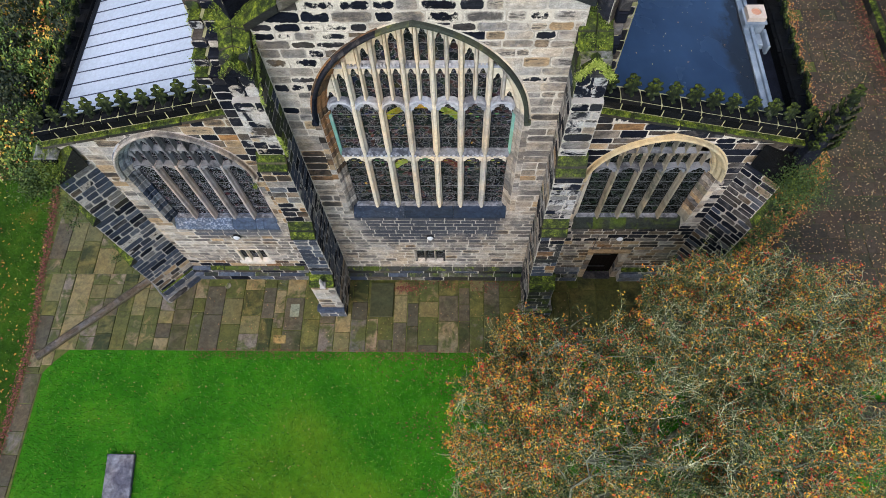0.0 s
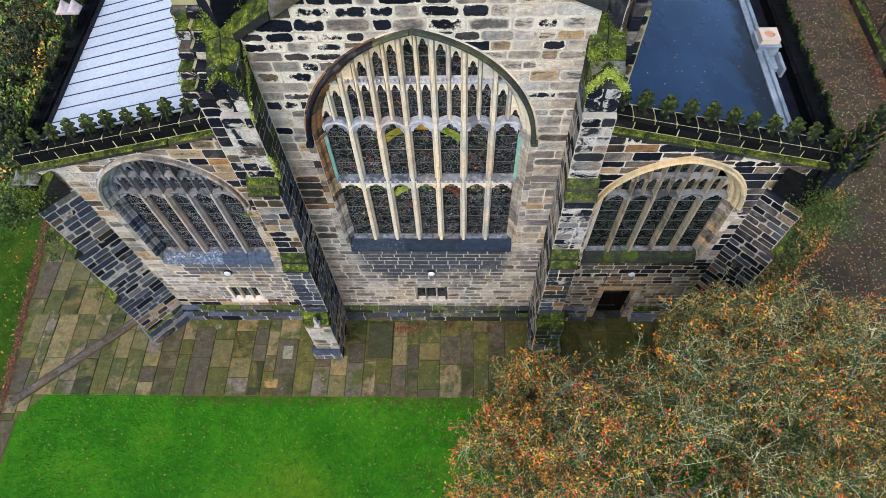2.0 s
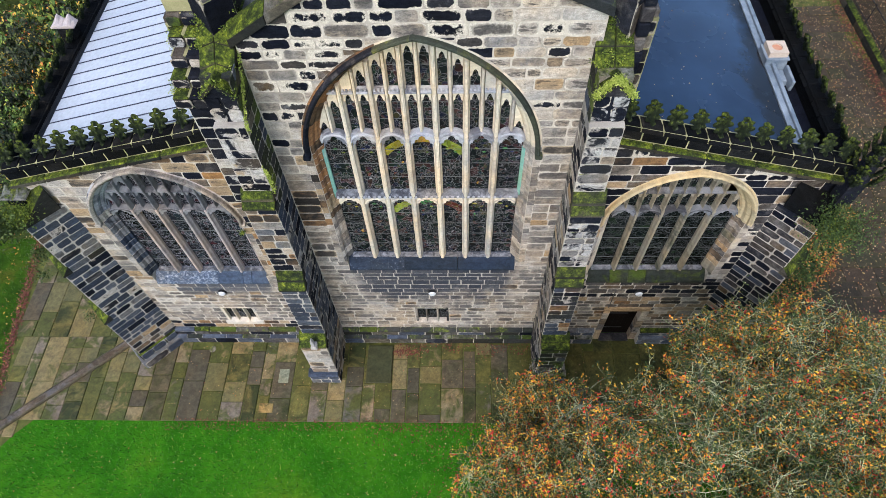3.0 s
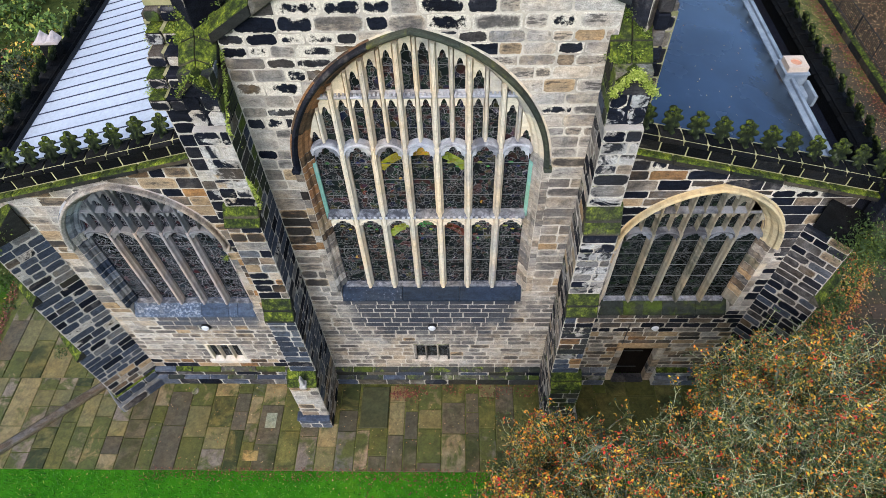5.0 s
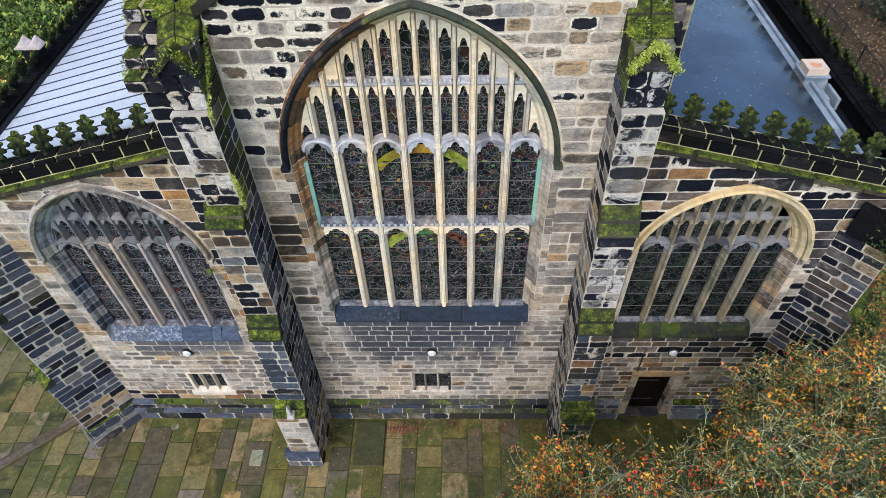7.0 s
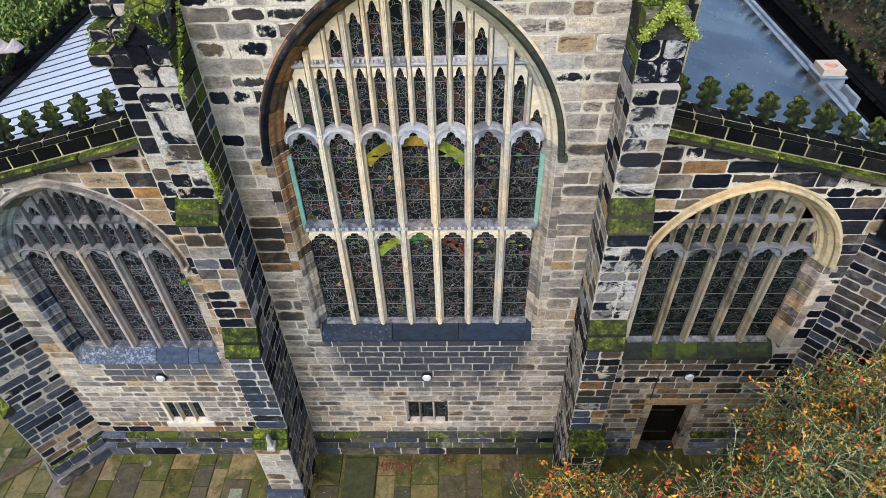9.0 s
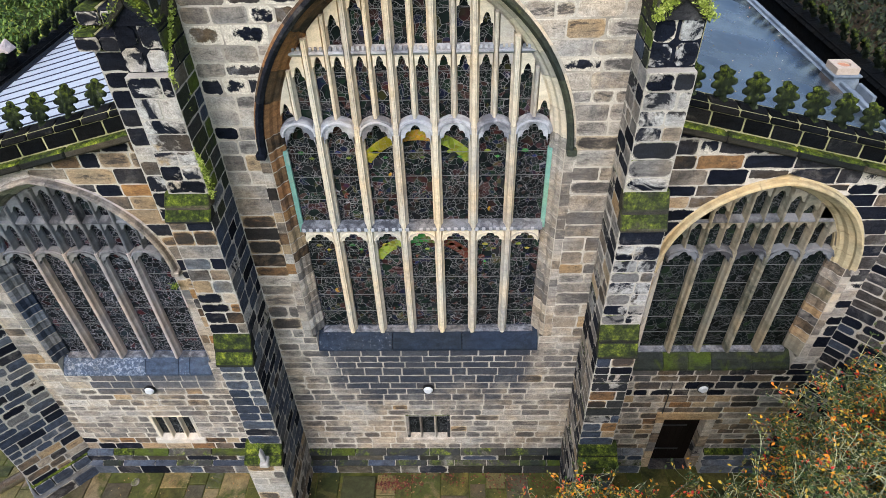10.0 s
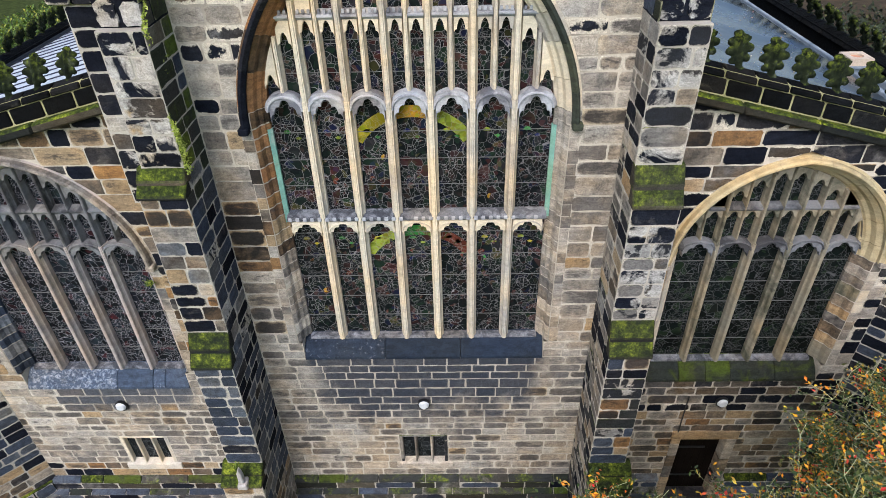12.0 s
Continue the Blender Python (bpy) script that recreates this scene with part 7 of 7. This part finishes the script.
M["autumn"] = leafy("autumn_leaf", [(0.0, (0.6, 0.14, 0.012)), (0.2, (0.72, 0.26, 0.015)), (0.4, (0.75, 0.42, 0.03)), (0.54, (0.62, 0.48, 0.05)), (0.62, (0.22, 0.09, 0.03)), (0.72, (0.4, 0.08, 0.02)), (0.84, (0.55, 0.03, 0.03)), (0.9, (0.62, 0.03, 0.035)), (1.0, (0.5, 0.48, 0.08))])
M["red_leaf"] = leafy("red_leaf", [(0.0, (0.5, 0.02, 0.02)), (0.6, (0.66, 0.05, 0.03)), (1.0, (0.4, 0.1, 0.02))])
M["green_leaf"] = leafy("green_leaf", [(0.0, (0.016, 0.035, 0.01)), (0.35, (0.034, 0.064, 0.014)), (0.6, (0.066, 0.1, 0.022)), (0.75, (0.09, 0.072, 0.026)), (0.9, (0.2, 0.2, 0.038)), (1.0, (0.42, 0.28, 0.04))])
tree("tree", (5.6, 2.6, 0), [((5.4, 2.8, 4.5), (4.3, 3.3, 4.0)), ((1.9, 2.7, 4.0), (2.0, 2.5, 2.4)), ((2.3, 4.7, 4.1), (1.5, 1.4, 1.9)), ((7.5, 5.3, 4.5), (2.3, 2.2, 3.6)), ((6.6, -0.6, 4.2), (3.4, 2.4, 2.8)), ((8.9, 2.8, 4.2), (2.5, 2.9, 2.8)), ((9.5, 5.2, 4.6), (1.6, 1.7, 2.0)), ((10.6, 5.8, 4.2), (1.5, 1.9, 1.4)), ((11.8, 5.2, 4.0), (1.7, 1.8, 1.2)), ((6.9, 6.1, 4.7), (1.5, 1.0, 1.2)), ((2.3, 5.4, 3.8), (0.9, 0.8, 0.9)), ((6.5, 5.9, 5.7), (1.6, 1.3, 1.9)), ((8.4, 6.4, 5.0), (1.5, 1.2, 1.8))],
     [(9, 0.4, 0.09, 0.1), (90, 0.4, 0.04, 0.12), (900, 0.35, 0.014, 0.14), (8500, 0.28, 0.0054, 0.16)], 100000, "wide leaf-shedding autumn tree with lichened twigs and orange leaves", 5,
     [("autumn_leaves", "autumn", 2.1, 0.033), ("green_leaves", "green_leaf", 4.8, 0.032), ("red_leaves", "red_leaf", 1.0, 0.034)])

# ---- beyond the church ----
M["litter"] = plain("leaf_litter_soil", (0.03, 0.022, 0.014), (0.07, 0.05, 0.03), 1.2, 0.95, 0.8, 0.1)
M["undergrowth"] = plain("undergrowth", (0.018, 0.03, 0.008), (0.06, 0.075, 0.02), 2.2, 0.95, 0.8, 0.05)
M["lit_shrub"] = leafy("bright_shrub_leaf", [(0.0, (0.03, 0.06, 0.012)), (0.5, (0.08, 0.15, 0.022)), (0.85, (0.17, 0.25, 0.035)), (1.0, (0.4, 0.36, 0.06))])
M["shrub"] = leafy("shrub_leaf", [(0.0, (0.008, 0.014, 0.006)), (0.5, (0.016, 0.027, 0.009)), (0.85, (0.036, 0.05, 0.015)), (1.0, (0.1, 0.1, 0.03))])
M["yellow_leaf"] = leafy("yellow_leaf", [(0.0, (0.5, 0.3, 0.03)), (0.5, (0.6, 0.42, 0.06)), (0.85, (0.5, 0.15, 0.03)), (1.0, (0.35, 0.06, 0.03))])
area("leaf_bed", [(18.6, -2), (60, -2), (60, 60), (18.6, 60)], -0.015, "litter", "dark ground under fallen leaves beyond the lane", "ground")
area("aisle_bed", [(8.2, 7.4)] + [(q[1], q[0]) for q in BED] + [(15.6, 60), (8.2, 60)], -0.03, "litter", "dark soil bed beside the aisle", "ground")
area("shrub_bed", [(-60, 13.0), (left_edge(13.0) - 0.2, 13.0), (left_edge(27) - 0.2, 27), (-19.0, 60), (-60, 60)], -0.03, "undergrowth", "green undergrowth beside the church", "ground")


def shrubs(name, n, x0, x1, y0, y1, h, size, material, seed, label):
    """A thicket: leaves on many overlapping mounds of uneven height."""
    r = np.random.RandomState(seed)
    k = max(6, int((x1 - x0) * (y1 - y0) / 1.6))
    mx, my, mr = r.uniform(x0, x1, k), r.uniform(y0, y1, k), r.uniform(0.4, 1.1, k)

    def where(rr, m):
        i = rr.randint(0, k, m)
        t, ph = rr.uniform(0, 2 * np.pi, m), np.arccos(rr.uniform(0.0, 1, m))
        q = mr[i] * rr.uniform(0.75, 1.05, m)
        return np.stack([mx[i] + q * np.sin(ph) * np.cos(t), my[i] + q * np.sin(ph) * np.sin(t), h * mr[i] * np.cos(ph) * rr.uniform(0.8, 1.1, m)], 1)
    return scatter(name, n, where, size, material, seed + 1, label, "shrubs", flat=1.2)


shrubs("shrub", 30000, -22.0, -13.0, 14.5, 27.0, 1.1, 0.07, "shrub", 21, "dark green shrubs beside the church")
shrubs("shrub", 40000, -34.0, -11.5, 24.0, 52.0, 1.6, 0.1, "lit_shrub", 28, "bright green shrubs behind the church")
shrubs("shrub", 16000, -21.0, -12.6, 13.2, 27.0, 1.1, 0.06, "lit_shrub", 29, "yellow-green shrubs beside the church")
shrubs("shrub", 2600, -21.0, -13.5, 14.5, 27.0, 1.2, 0.055, "yellow_leaf", 22, "yellow autumn leaves on the shrubs")
shrubs("shrub", 30000, 9.2, 12.8, 13.5, 30.0, 1.6, 0.07, "shrub", 23, "dark ivy thicket against the aisle wall")
shrubs("shrub", 30000, 22.0, 40.0, 14.0, 44.0, 2.2, 0.11, "shrub", 24, "dark shrubs beyond the lane")
scatter("fallen_leaves", 3000, rect(18.8, 32, 6, 36, 0.02), 0.05, "leaf_mix", 25, "rust-brown leaves beyond the lane wall", "leaves")
scatter("fallen_leaves", 1600, lambda r, n: np.stack([18.1 + r.normal(0, 0.18, n), r.uniform(8, 32, n), np.full(n, 0.03)], 1), 0.055, "leaf_red", 26, "red leaves drifted along the lane wall", "leaves")
scatter("fallen_leaves", 2600, cut(rect(-24, -13, 13, 27, 0.02), lambda x, y: x < -15.4 - (y - 12.7) * 0.2), 0.05, "leaf_mix", 27, "fallen leaves under the shrubs", "leaves")
lw = tagged(new("lane_wall"), "low mossy stone wall along the lane", "wall", kind="structure")
y = 8.0
while y < 34:
    e = y + rng.uniform(0.8, 1.3)
    fix("coping_stone", [prism([(18.3, 0.0), (18.6, 0.0), (18.6, 0.34), (18.52, 0.4), (18.38, 0.4), (18.3, 0.34)], 1, y + 0.01, e - 0.01)], "mossy", lw, bevel=0.015)
    y = e
fc = tagged(new("fence"), "black iron railing on the lane wall", "fence")
y = 8.2
while y < 34:
    fix("post", [box(18.43, 18.47, y - 0.02, y + 0.02, 0.4, 1.5)], "blackiron", fc)
    y += 2.0
for z in (0.6, 1.4):
    fix("rail", [box(18.435, 18.465, 8.2, 34.0, z - 0.015, z + 0.015)], "blackiron", fc)
bars = []
y = 8.33
while y < 34:
    bars.append(box(18.443, 18.457, y - 0.007, y + 0.007, 0.45, 1.45))
    y += 0.13
fix("bar", bars, "blackiron", fc)["kind"] = "stuff"
